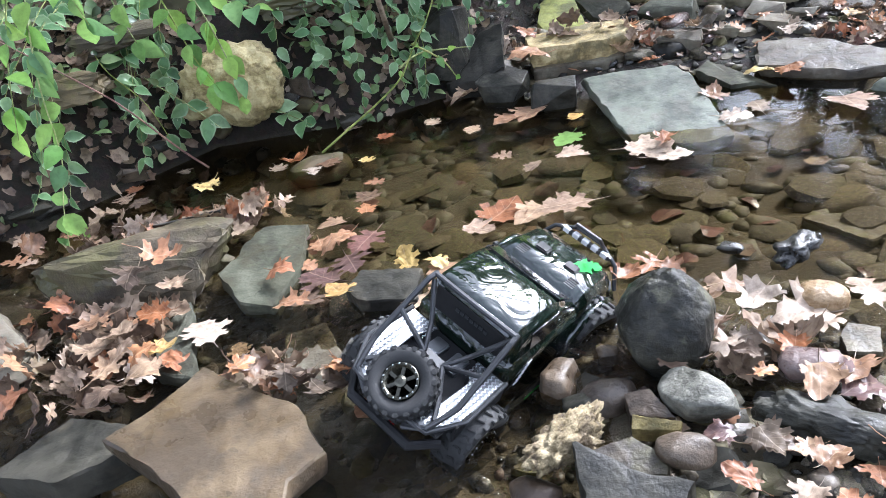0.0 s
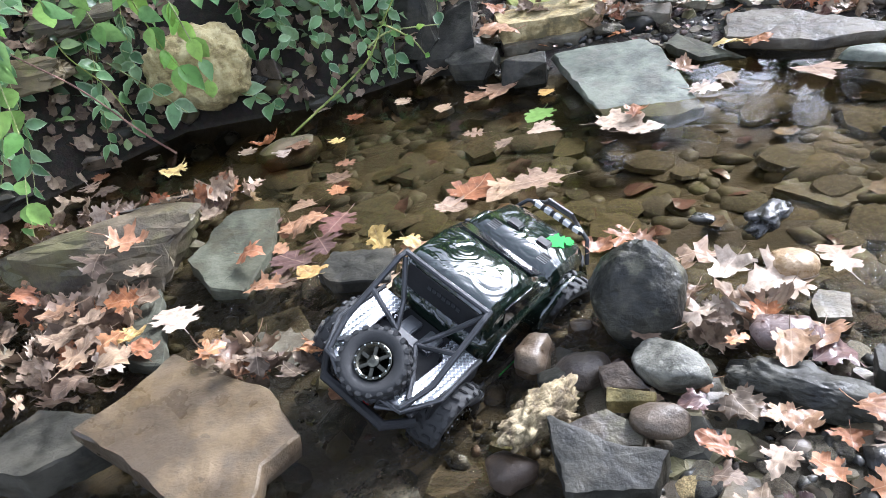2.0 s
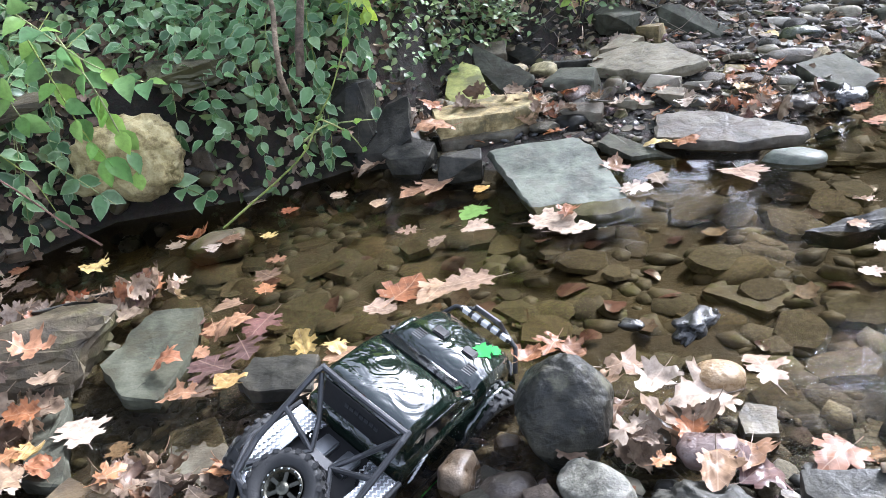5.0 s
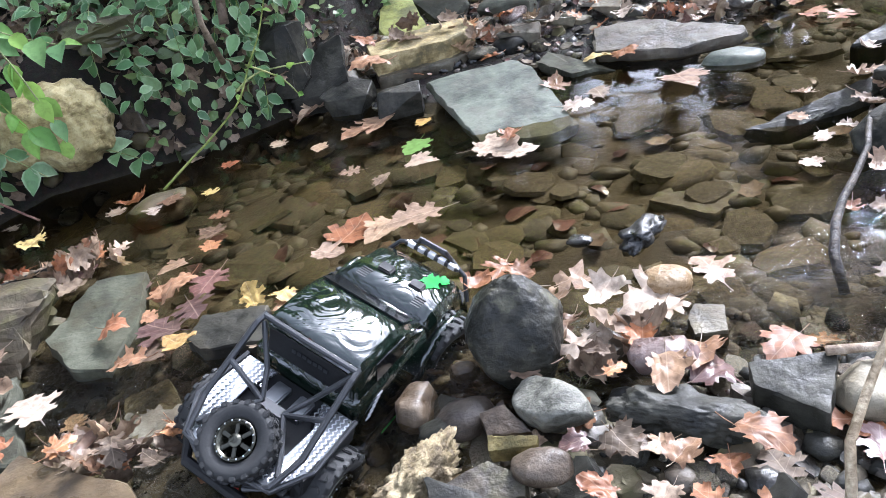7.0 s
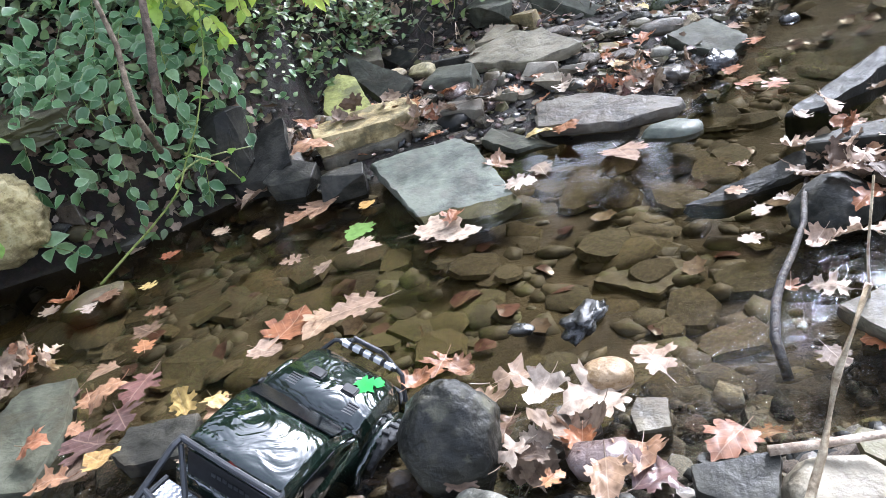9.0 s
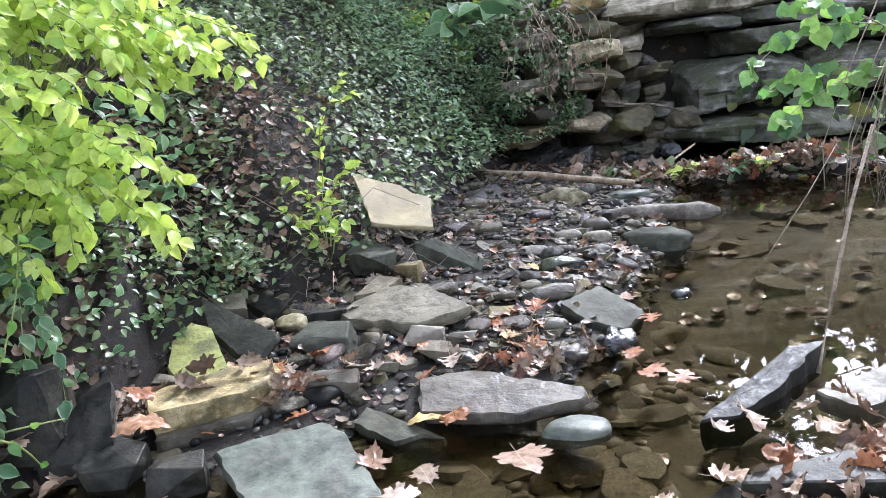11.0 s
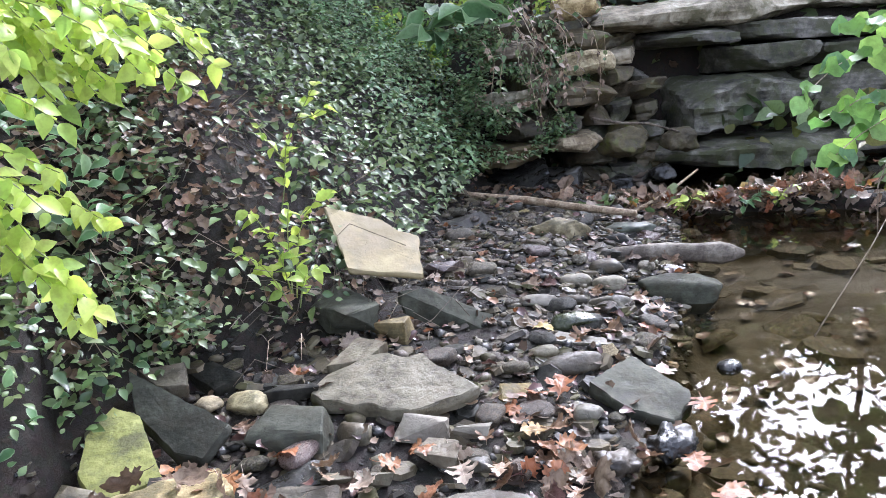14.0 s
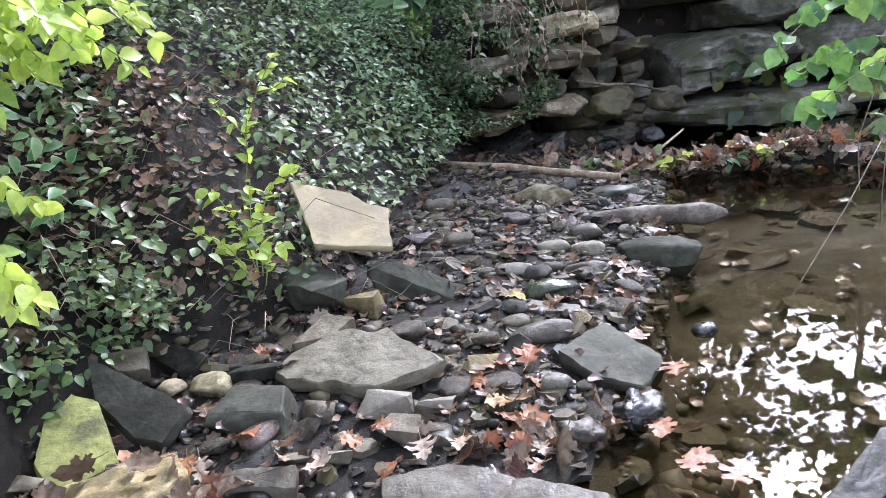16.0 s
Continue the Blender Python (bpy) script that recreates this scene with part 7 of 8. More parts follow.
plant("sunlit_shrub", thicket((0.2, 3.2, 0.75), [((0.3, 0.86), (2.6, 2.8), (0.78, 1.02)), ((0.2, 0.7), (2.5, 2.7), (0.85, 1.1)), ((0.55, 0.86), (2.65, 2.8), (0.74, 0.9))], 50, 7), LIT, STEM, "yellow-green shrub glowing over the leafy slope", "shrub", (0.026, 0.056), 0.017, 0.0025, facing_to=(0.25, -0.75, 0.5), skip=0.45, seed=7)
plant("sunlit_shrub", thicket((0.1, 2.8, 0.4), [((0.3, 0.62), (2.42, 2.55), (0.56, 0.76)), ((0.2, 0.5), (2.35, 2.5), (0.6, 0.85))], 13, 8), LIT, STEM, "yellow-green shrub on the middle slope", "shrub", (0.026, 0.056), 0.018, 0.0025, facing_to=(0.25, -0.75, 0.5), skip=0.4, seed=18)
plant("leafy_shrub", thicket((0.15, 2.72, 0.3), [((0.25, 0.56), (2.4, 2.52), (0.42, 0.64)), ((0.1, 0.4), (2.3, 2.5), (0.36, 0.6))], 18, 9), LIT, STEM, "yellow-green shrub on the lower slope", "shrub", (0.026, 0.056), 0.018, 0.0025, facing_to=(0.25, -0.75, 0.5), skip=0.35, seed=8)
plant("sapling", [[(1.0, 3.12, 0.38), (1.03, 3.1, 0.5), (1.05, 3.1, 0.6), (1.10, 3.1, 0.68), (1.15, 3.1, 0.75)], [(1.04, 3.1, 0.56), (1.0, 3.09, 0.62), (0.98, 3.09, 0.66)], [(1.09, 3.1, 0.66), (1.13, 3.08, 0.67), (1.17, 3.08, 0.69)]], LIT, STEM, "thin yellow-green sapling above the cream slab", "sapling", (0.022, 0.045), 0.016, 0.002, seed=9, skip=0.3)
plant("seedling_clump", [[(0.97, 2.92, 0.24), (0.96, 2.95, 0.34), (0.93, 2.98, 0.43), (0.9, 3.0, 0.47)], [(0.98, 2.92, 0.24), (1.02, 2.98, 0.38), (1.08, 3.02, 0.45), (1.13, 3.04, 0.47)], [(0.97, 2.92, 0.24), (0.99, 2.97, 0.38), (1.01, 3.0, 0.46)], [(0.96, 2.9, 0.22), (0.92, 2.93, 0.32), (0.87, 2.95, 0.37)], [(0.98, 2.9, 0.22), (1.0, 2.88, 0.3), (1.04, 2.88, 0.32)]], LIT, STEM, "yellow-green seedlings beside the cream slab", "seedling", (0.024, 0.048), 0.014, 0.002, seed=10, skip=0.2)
plant("overhanging_branch", [[(3.3, 2.5, 0.35), (3.0, 2.55, 0.6), (2.75, 2.6, 0.68), (2.5, 2.6, 0.66), (2.34, 2.6, 0.58)], [(3.2, 2.52, 0.45), (2.85, 2.58, 0.52), (2.6, 2.6, 0.46), (2.46, 2.6, 0.40)], [(2.9, 2.57, 0.64), (2.7, 2.6, 0.74), (2.5, 2.6, 0.76)], [(2.8, 2.57, 0.55), (2.62, 2.6, 0.56), (2.42, 2.6, 0.50)]], SPRAY, TWIG, "light green leafy branch overhanging the pool", "branch", (0.045, 0.085), 0.035, 0.003, facing_to=(-0.3, -0.75, 0.5), skip=0.3, seed=11, blade=BROAD)
plant("hanging_creeper", thicket((2.5, 4.55, 0.8), [((2.3, 2.85), (4.15, 4.35), (0.32, 0.75)), ((2.45, 2.9), (4.2, 4.35), (0.45, 0.85))], 10, 31), CREEP, BARK, "dark creeper hanging over the rock face", "creeper", (0.018, 0.034), 0.028, 0.002, skip=0.3, seed=32)
plant("broadleaf_plant", [[(2.28, 4.75, 0.85), (2.22, 4.68, 0.95), (2.12, 4.62, 1.0)], [(2.3, 4.75, 0.85), (2.36, 4.66, 0.96), (2.44, 4.6, 1.0)], [(2.28, 4.75, 0.85), (2.3, 4.62, 0.98), (2.3, 4.55, 1.0)], [(2.28, 4.75, 0.85), (2.18, 4.62, 0.9), (2.08, 4.56, 0.9)]], EUON, STEM, "grey-green broad-leaved plant on the upper slope", "plant", (0.13, 0.19), 0.05, 0.004, seed=12, skip=0.2)

rg2 = random.Random(12)
for k in range(18):
    x, y = 2.2 + k * 0.07 + rg2.uniform(-0.05, 0.05), rg2.uniform(4.95, 5.5)
    z = gz(x, y)
    plant("grass_sprig", [[(x, y, z), (x + rg2.uniform(-0.06, 0.06), y, z + 0.14), (x + rg2.uniform(-0.14, 0.14), y - 0.03, z + rg2.uniform(0.22, 0.34))] for _ in range(4)], LIT if k % 2 else SPRAY, STEM, "light green weeds on the slope above the ledges", "plant", (0.03, 0.055), 0.022, 0.002, seed=460 + k)
for k, (x, y) in enumerate(((2.95, 3.42), (3.1, 3.4), (2.8, 3.6))):
    plant("sprig", [[(x, y, 0.04), (x + 0.02, y - 0.03, 0.10), (x + 0.06, y - 0.06, 0.12)], [(x, y, 0.04), (x - 0.03, y - 0.02, 0.09), (x - 0.07, y - 0.04, 0.10)]], LIT if k else EUON, STEM, "low green sprigs growing through leaf litter", "plant", (0.03, 0.06), 0.025, 0.002, seed=40 + k)
stick("woody_vine", [(0.05, 2.2, 0.22), (0.045, 2.14, 0.33), (0.05, 2.16, 0.41), (0.06, 2.18, 0.485), (0.053, 2.2, 0.57), (0.04, 2.26, 0.68)], 0.008, BARK, "brown woody vine climbing the bank face", "vine")
stick("woody_vine", [(0.08, 2.24, 0.3), (0.095, 2.26, 0.39), (0.115, 2.28, 0.468), (0.128, 2.3, 0.54), (0.15, 2.36, 0.66)], 0.012, BARK, "brown woody vine climbing the bank face", "vine")
rm = random.Random(56)
for mat, n, label, cat in ((EUON, 1200, "dark ivy cushions over the bedded rocks", "ivy"), (CREEP, 2600, "light creeper leaves over the bedded rocks", "creeper"), (PALEL, 260, "dead leaves caught on the bedded rocks", "leaf litter")):
    spots = []
    while len(spots) < n:
        x, z = rm.uniform(2.18, 2.98), rm.uniform(0.26, 0.9)
        if noise.noise(Vector((x * 5, z * 8, 4.4))) < rm.uniform(-0.15, 0.3) or (x > 2.8 and z < 0.45):
            continue
        y = 4.30 + 0.36 * z + 0.05 * noise.noise(Vector((x * 4, z * 4, 1.0))) - 0.1 * max(0.0, 2.5 - x)
        spots.append(facing(Vector((x, y - rm.uniform(0, 0.07), z)), (-0.05, -0.12, 1.0), rm.uniform(0, 6.283), rm.uniform(0.014, 0.032), 0.35, rm))
    swarm("groundcover" if mat is not PALEL else "leaf_litter", OVATE if mat is not PALEL else DRY, spots, mat, label, cat, OVATE_U if mat is not PALEL else None)
# dry vines hanging beside the ledges
for k in range(16):
    x, y = rv.uniform(2.32, 2.95), rv.uniform(4.16, 4.36)
    z = rv.uniform(0.75, 1.0)
    plant("dead_vine", [[(x, y + 0.15, z), (x + rv.uniform(-0.05, 0.05), y + 0.03, z - 0.1), (x + rv.uniform(-0.1, 0.1), y, z - 0.3), (x + rv.uniform(-0.16, 0.16), y - 0.02, z - rv.uniform(0.3, 0.5))]], rv.choice([DULL, PALEL, CREEP, CREEP]), TWIG, "dry brown vine hanging over the rocks", "vine", (0.02, 0.045), rv.choice([0.03, 0.05]), 0.0022, seed=700 + k, lean=0.6)

# sticks, dead branches, pipe-like root
stick("driftwood_log", [(2.10, 3.285, 0.03), (2.17, 3.24, 0.045), (2.24, 3.18, 0.05), (2.31, 3.135, 0.048), (2.38, 3.07, 0.045), (2.44, 3.02, 0.042), (2.47, 3.0, 0.04), (2.51, 2.985, 0.035)], 0.034, DRIFT, "bleached split driftwood log on the bar", "driftwood", [0.5, 0.8, 0.9, 1.0, 0.95, 1.15, 0.9, 0.35])
stick("fallen_branch", [(2.03, 4.43, 0.145), (2.16, 4.22, 0.13), (2.286, 4.036, 0.118), (2.38, 3.86, 0.10), (2.465, 3.686, 0.09), (2.53, 3.58, 0.08)], 0.021, TWIG, "long dead branch lying at the head of the bar")
stick("dead_branch", [(2.86, 4.33, 0.40), (3.0, 4.28, 0.36), (3.15, 4.26, 0.34), (3.3, 4.2, 0.28)], 0.008, BARK, "bare dead branch lying across the rubble")
stick("fallen_branch", [(2.62, 3.7, 0.06), (2.85, 3.75, 0.10), (3.05, 3.8, 0.16)], 0.007, TWIG, "thin dead stick on the leaf mat")
stick("root", [(0.93, 1.02, -0.02), (0.945, 1.07, 0.012), (0.98, 1.12, 0.025), (1.02, 1.165, 0.03), (1.07, 1.21, 0.035), (1.13, 1.27, 0.04), (1.18, 1.34, 0.045), (1.235, 1.41, 0.03)], 0.0075, ROOT, "dark smooth root curving through the water", "root")
stick("branch", [(0.70, 0.66, 0.02), (0.735, 0.72, 0.07), (0.768, 0.746, 0.10), (0.80, 0.77, 0.125), (0.83, 0.79, 0.19), (0.87, 0.80, 0.27)], 0.0055, TWIG, "pale crooked dead branch standing on the shore", "branch")
stick("branch", [(1.095, 1.02, 0.03), (1.13, 1.05, 0.075), (1.18, 1.075, 0.085), (1.23, 1.085, 0.11), (1.29, 1.095, 0.13)], 0.0058, TWIG, "pale forked dead branch on the leaf heap", "branch")
stick("twig", [(1.08, 1.06, 0.02), (1.085, 1.07, 0.1), (1.1, 1.08, 0.2)], 0.0022, TWIG, "thin dead twig standing in leaves", "twig")
stick("twig", [(1.72, 1.75, 0.02), (1.79, 1.78, 0.15), (1.865, 1.8, 0.33), (1.93, 1.8, 0.5)], 0.005, TWIG, "thin pale twig leaning over the shore", "twig")
stick("twig", [(2.16, 2.4, 0.0), (2.26, 2.4, 0.1), (2.36, 2.4, 0.2), (2.5, 2.42, 0.33)], 0.002, TWIG, "thin pale twig rising from the pool", "twig")
stick("twig", [(0.80, 0.86, 0.05), (0.85, 0.845, 0.05), (0.92, 0.825, 0.052)], 0.006, TWIG, "short peeled stick lying on stones", "twig")
for k in range(16):
    x, y = rv.uniform(2.55, 2.95), rv.uniform(2.35, 2.6)
    stick("dry_twig", [(x + 0.3, y, 0.75 + rv.uniform(-0.1, 0.1)), (x + 0.12, y, 0.55), (x + rv.uniform(-0.03, 0.1), y, 0.3), (x + rv.uniform(-0.06, 0.1), y, rv.uniform(0.03, 0.2))], 0.0025, TWIG, "dry stem hanging over the pool's shore", "twig")
for k in range(130):
    x, y = rv.uniform(0.3, 1.4), rv.uniform(2.8, 3.6)
    z = gz(x, y)
    a = rv.uniform(0, 6.283)
    L = rv.uniform(0.12, 0.3)
    stick("dry_twig", [(x, y, z), (x + L * 0.5 * math.cos(a), y + L * 0.3 * math.sin(a) - 0.03, z + rv.uniform(0.03, 0.12)), (x + L * math.cos(a), y + L * 0.6 * math.sin(a) - 0.06, z + rv.uniform(0.0, 0.12))], 0.0011, rv.choice([TWIG, DRIFT, BARK]), "thin dry stem lying in leaf litter", "twig")


# ---- woods on the bank: they darken the pool's mirror and close the view ----
def tree(x, y, height, spread, seed, label, leaves=1500, low=0.25, blade=(0.16, 0.34), girth=1.0):
    rg = random.Random(seed)
    root = tagged(new("tree", None), label, "tree")
    z0 = gz(x, y) - 0.1
    root.location = (x, y, z0)
    r = (height * 0.016 + 0.03) * girth
    pts = [(rg.gauss(0, 0.02) * height * t, rg.gauss(0, 0.02) * height * t, height * t) for t in (0, 0.15, 0.35, 0.55, 0.75, 0.95)]
    bm = tube(pts, r, 10, taper=[1.25, 1, 0.85, 0.65, 0.42, 0.12])
    ends = []
    for k in range(16):
        t = rg.uniform(low, 0.92)
        a = rg.uniform(0, 6.283)
        L = spread * (1.15 - t) * rg.uniform(0.7, 1.2)
        b = Vector((0, 0, height * t))
        e = b + Vector((math.cos(a) * L, math.sin(a) * L, L * rg.uniform(0.1, 0.6)))
        mid = b.lerp(e, 0.5) + Vector((0, 0, L * 0.08))
        tube([b, mid, e], r * 0.4 * (1.1 - t), 6, bm, [1, 0.6, 0.15])
        ends += [mid, e, b.lerp(e, 0.75)]
    part("trunk", bm, BARK, root, "grey-brown bark trunk and limbs", True)
    spots = []
    for k in range(leaves):
        c = rg.choice(ends)
        s = spread * 0.24
        p = c + Vector((rg.gauss(0, s), rg.gauss(0, s), rg.gauss(0, s * 0.6)))
        spots.append(facing(p, (0, 0, 1), rg.uniform(0, 6.283), rg.uniform(*blade), 0.5, rg))
    lv = swarm("crown", OVATE, spots, CANOPY, "", "", OVATE_U)
    for key in ("kind", "label", "category"):
        if key in lv:
            del lv[key]
    lv.parent = root
    return root


WOOD_WORDS = "broad-leaved woodland tree with thinning autumn crown on the bank"
for k, (x, y, h, s, n) in enumerate(((-1.6, 5.2, 2.9, 1.7, 1400), (0.2, 6.4, 3.3, 1.9, 1600), (-3.8, 3.6, 3.4, 2.2, 1400), (1.9, 7.6, 4.2, 2.2, 1900), (-1.2, 8.0, 4.8, 2.6, 1900), (4.2, 9.5, 7.5, 2.8, 3000), (-5.5, 1.0, 9.0, 3.4, 1200), (-4.2, 7.2, 5.5, 3.0, 1700),
                                      (5.8, 11.5, 8.0, 3.0, 3500), (3.0, 12.0, 9.0, 3.2, 3500), (1.0, 11.0, 7.0, 3.2, 2200), (-6.0, -3.0, 9.0, 3.4, 1500), (12.0, 0.5, 6.5, 2.8, 2500))):
    tree(x, y, h, s, 60 + k, WOOD_WORDS, n, 0.3)
for k, (x, y, h, s, n) in enumerate(((8.2, 9.6, 2.0, 1.6, 2200), (9.8, 8.4, 1.8, 1.7, 2200), (11.0, 6.4, 1.9, 1.8, 2200), (7.0, 10.6, 3.2, 1.8, 2200), (12.0, 4.2, 2.0, 1.8, 2200))):
    tree(x, y, h, s, 90 + k, "low bushy understorey tree beyond the ledges", n, 0.08)
tree(6.4, 8.6, 4.0, 2.0, 97, "leafy young tree on the slope beyond the ledges", 3800, 0.1, (0.12, 0.22), 0.5)
for mat, n in ((IVY, 2600), (CANOPY, 1200), (LIT, 160)):
    xs, ys = np.array([rv.uniform(3.6, 8.5) for _ in range(n)]), np.array([rv.uniform(2.4, 8.5) for _ in range(n)])
    zs = ground_z(xs, ys)
    spots = [facing(Vector((x, y, z + rv.uniform(0.0, 0.45))), (-0.3, -0.3, 0.7), rv.uniform(0, 6.28), rv.uniform(0.06, 0.14), 0.6, rv) for x, y, z in zip(xs.tolist(), ys.tolist(), zs.tolist())]
    swarm("groundcover", OVATE, spots, mat, "green undergrowth on the bank beyond the pool", "undergrowth", OVATE_U)
tree(5.6, 4.9, 3.2, 2.3, 99, "young broad-leaved tree reaching over the pool", 1300, 0.3, (0.08, 0.15), 0.35)
stick("young_tree", [(0.06, 2.68, 0.28), (0.055, 2.62, 0.42), (0.02, 2.8, 0.69), (-0.05, 2.9, 1.1), (-0.1, 3.0, 1.8)], 0.022, BARK, "slim brown sapling trunk in the ivy", "sapling")
stick("young_tree", [(1.6, 5.0, 1.1), (1.62, 5.0, 1.5), (1.6, 5.02, 2.2)], 0.03, BARK, "slim brown sapling trunk up the slope", "sapling")


# ---- fallen leaves, one by one ----
leaf(-0.051, 1.482, 0.020, 0.092, 120, OAK)
leaf(0.007, 1.488, 0.012, 0.110, 155, PLUM)
leaf(-0.059, 1.369, 0.012, 0.127, 52, PLUM)
leaf(-0.012, 1.407, 0.015, 0.099, 202, PLUM)
leaf(-0.129, 1.372, 0.040, 0.070, 245, OAK)
leaf(-0.104, 1.290, 0.020, 0.089, 79, OAK)
leaf(0.501, 0.780, 0.035, 0.056, 40, OAK)
leaf(0.547, 0.817, 0.040, 0.058, 200, DULL)
leaf(0.555, 0.745, 0.030, 0.048, 120, PALEL)
leaf(0.603, 0.791, 0.040, 0.052, 300, PINK)
leaf(0.501, 0.737, 0.030, 0.048, 250, DULL)
leaf(0.596, 0.728, 0.035, 0.056, 20, OAK)
leaf(0.633, 0.755, 0.040, 0.05, 160, OAK)
leaf(0.497, 0.849, 0.030, 0.050, 80, PLUM)
leaf(0.520, 0.703, 0.030, 0.055, 330, DULL)
leaf(-0.012, 1.270, 0.040, 0.074, 46, YELLOW)
leaf(-0.251, 1.252, 0.010, 0.113, 34, PALEL)
leaf(0.095, 1.384, 0.020, 0.070, 10, YELLOW)
leaf(0.155, 1.354, 0.020, 0.068, 205, YELLOW)
leaf(0.174, 1.328, 0.015, 0.098, 281, PINK)
leaf(0.165, 1.278, 0.015, 0.084, 148, PINK)
leaf(0.118, 1.258, 0.010, 0.073, 30, PINK)
leaf(-0.079, 1.587, 0.010, 0.072, 113, PINK)
leaf(-0.267, 1.755, 0.020, 0.069, 266, PALEL)
leaf(-0.322, 1.345, 0.120, 0.106, 274, OAK)
leaf(-0.381, 1.321, 0.100, 0.096, 184, DULL)
leaf(-0.323, 1.339, 0.060, 0.072, 141, DULL)
leaf(-0.328, 1.250, 0.060, 0.080, 88, OAK)
leaf(-0.465, 1.636, 0.050, 0.088, 54, DULL)
leaf(-0.603, 1.687, 0.060, 0.109, 134, DULL)
leaf(-0.424, 1.229, 0.070, 0.088, 109, PINK)
leaf(-0.360, 1.185, 0.070, 0.084, 13, DULL)
leaf(-0.349, 1.114, 0.060, 0.086, 328, PINK)
leaf(-0.304, 1.130, 0.060, 0.074, 133, OAK)
leaf(-0.339, 1.052, 0.050, 0.073, 139, DULL)
leaf(-0.288, 1.077, 0.060, 0.077, 99, PINK)
leaf(-0.411, 1.167, 0.060, 0.073, 84, DULL)
leaf(-0.291, 1.153, 0.050, 0.070, 158, YELLOW)
leaf(0.064, 1.007, 0.000, 0.081, 148, OAK)
leaf(-0.070, 0.993, 0.090, 0.053, 321, DULL)
leaf(-0.045, 1.016, 0.070, 0.067, 190, DULL)
leaf(0.003, 0.994, 0.060, 0.052, 44, DULL)
leaf(-0.104, 1.027, 0.090, 0.055, 310, OAK)
leaf(-0.386, 1.779, 0.060, 0.092, 172, YELLOW)
leaf(-0.443, 1.673, 0.040, 0.089, 343, DULL)
leaf(-0.342, 1.658, 0.030, 0.086, 198, DULL)
leaf(0.604, 1.141, 0.030, 0.107, 259, PALEL)
leaf(0.613, 1.086, 0.040, 0.084, 127, PALEL)
leaf(0.666, 1.057, 0.030, 0.103, 91, PALEL)
leaf(0.694, 1.049, 0.020, 0.056, 126, PINK)
leaf(0.551, 1.090, 0.050, 0.074, 242, PINK)
leaf(0.554, 1.043, 0.040, 0.063, 143, PINK)
leaf(0.570, 0.982, 0.040, 0.052, 45, DULL)
leaf(0.577, 0.924, 0.050, 0.041, 280, OAK)
leaf(0.628, 0.972, 0.040, 0.052, 153, OAK)
leaf(0.786, 1.116, 0.010, 0.101, 3, PALEL)
leaf(0.683, 0.931, 0.030, 0.077, 149, PINK)
leaf(0.688, 0.910, 0.020, 0.086, 293, PLUM)
leaf(0.630, 0.899, 0.050, 0.082, 159, PINK)
leaf(0.553, 0.827, 0.030, 0.069, 260, PINK)
leaf(0.579, 0.813, 0.030, 0.046, 99, PINK)
leaf(0.676, 0.771, 0.050, 0.085, 211, OAK)
leaf(0.537, 1.218, 0.020, 0.061, 216, OAK)
leaf(0.468, 1.232, 0.020, 0.061, 306, OAK)
leaf(0.507, 1.245, 0.020, 0.072, 147, OAK)
leaf(-0.203, 1.938, 0.030, 0.096, 220, OAK)
leaf(-0.033, 1.926, 0.004, 0.070, 231, YELLOW)
leaf(0.294, 1.793, 0.015, 0.064, 82, PALEL)
leaf(0.212, 2.240, 0.020, 0.106, 119, PINK)
leaf(0.374, 2.048, 0.010, 0.121, 156, PINK)
leaf(0.316, 2.030, 0.010, 0.096, 132, PINK)
leaf(0.223, 2.016, 0.006, 0.064, 22, PINK)
leaf(0.124, 2.109, 0.006, 0.067, 41, PINK)
leaf(0.482, 1.990, 0.006, 0.054, 23, YELLOW)
leaf(0.454, 1.762, 0.006, 0.084, 236, PALEL)
leaf(0.359, 1.731, 0.006, 0.069, 320, DULL)
leaf(0.442, 1.847, 0.006, 0.088, 143, SPRAY)
leaf(0.611, 1.725, 0.012, 0.138, 265, PALEL)
leaf(0.645, 1.675, 0.008, 0.108, 273, PALEL)
leaf(0.647, 1.725, 0.030, 0.083, 331, OAK)
leaf(0.823, 1.826, 0.008, 0.097, 241, PALEL)
leaf(0.887, 1.878, 0.004, 0.093, 358, DULL)
leaf(1.061, 1.799, 0.008, 0.123, 175, PALEL)
leaf(0.960, 2.055, 0.020, 0.110, 74, YELLOW)
leaf(1.007, 2.015, 0.030, 0.083, 344, OAK)
leaf(0.393, 2.187, 0.120, 0.127, 100, OAK)
leaf(0.394, 2.292, 0.160, 0.089, 34, OAK)
leaf(0.156, 2.278, 0.120, 0.080, 211, DULL)
leaf(0.706, 2.162, 0.060, 0.069, 103, OAK)
leaf(0.815, 1.967, 0.020, 0.096, 325, PINK)
leaf(0.284, 1.542, 0.008, 0.123, 323, OAK)
leaf(0.235, 1.477, 0.006, 0.083, 225, PALEL)
leaf(0.334, 1.498, 0.010, 0.108, 141, PINK)
leaf(0.401, 1.515, 0.012, 0.134, 94, PALEL)
leaf(-0.277, 1.780, 0.010, 0.068, 182, PINK)
leaf(1.248, 1.325, 0.070, 0.093, 223, PALEL)
leaf(1.298, 1.337, 0.080, 0.080, 301, PALEL)
leaf(1.382, 1.376, 0.080, 0.075, 164, PINK)
leaf(1.355, 1.282, 0.090, 0.087, 324, PINK)
leaf(1.345, 1.247, 0.090, 0.069, 285, PALEL)
leaf(1.226, 1.244, 0.060, 0.089, 101, OAK)
leaf(1.280, 1.195, 0.080, 0.095, 165, OAK)
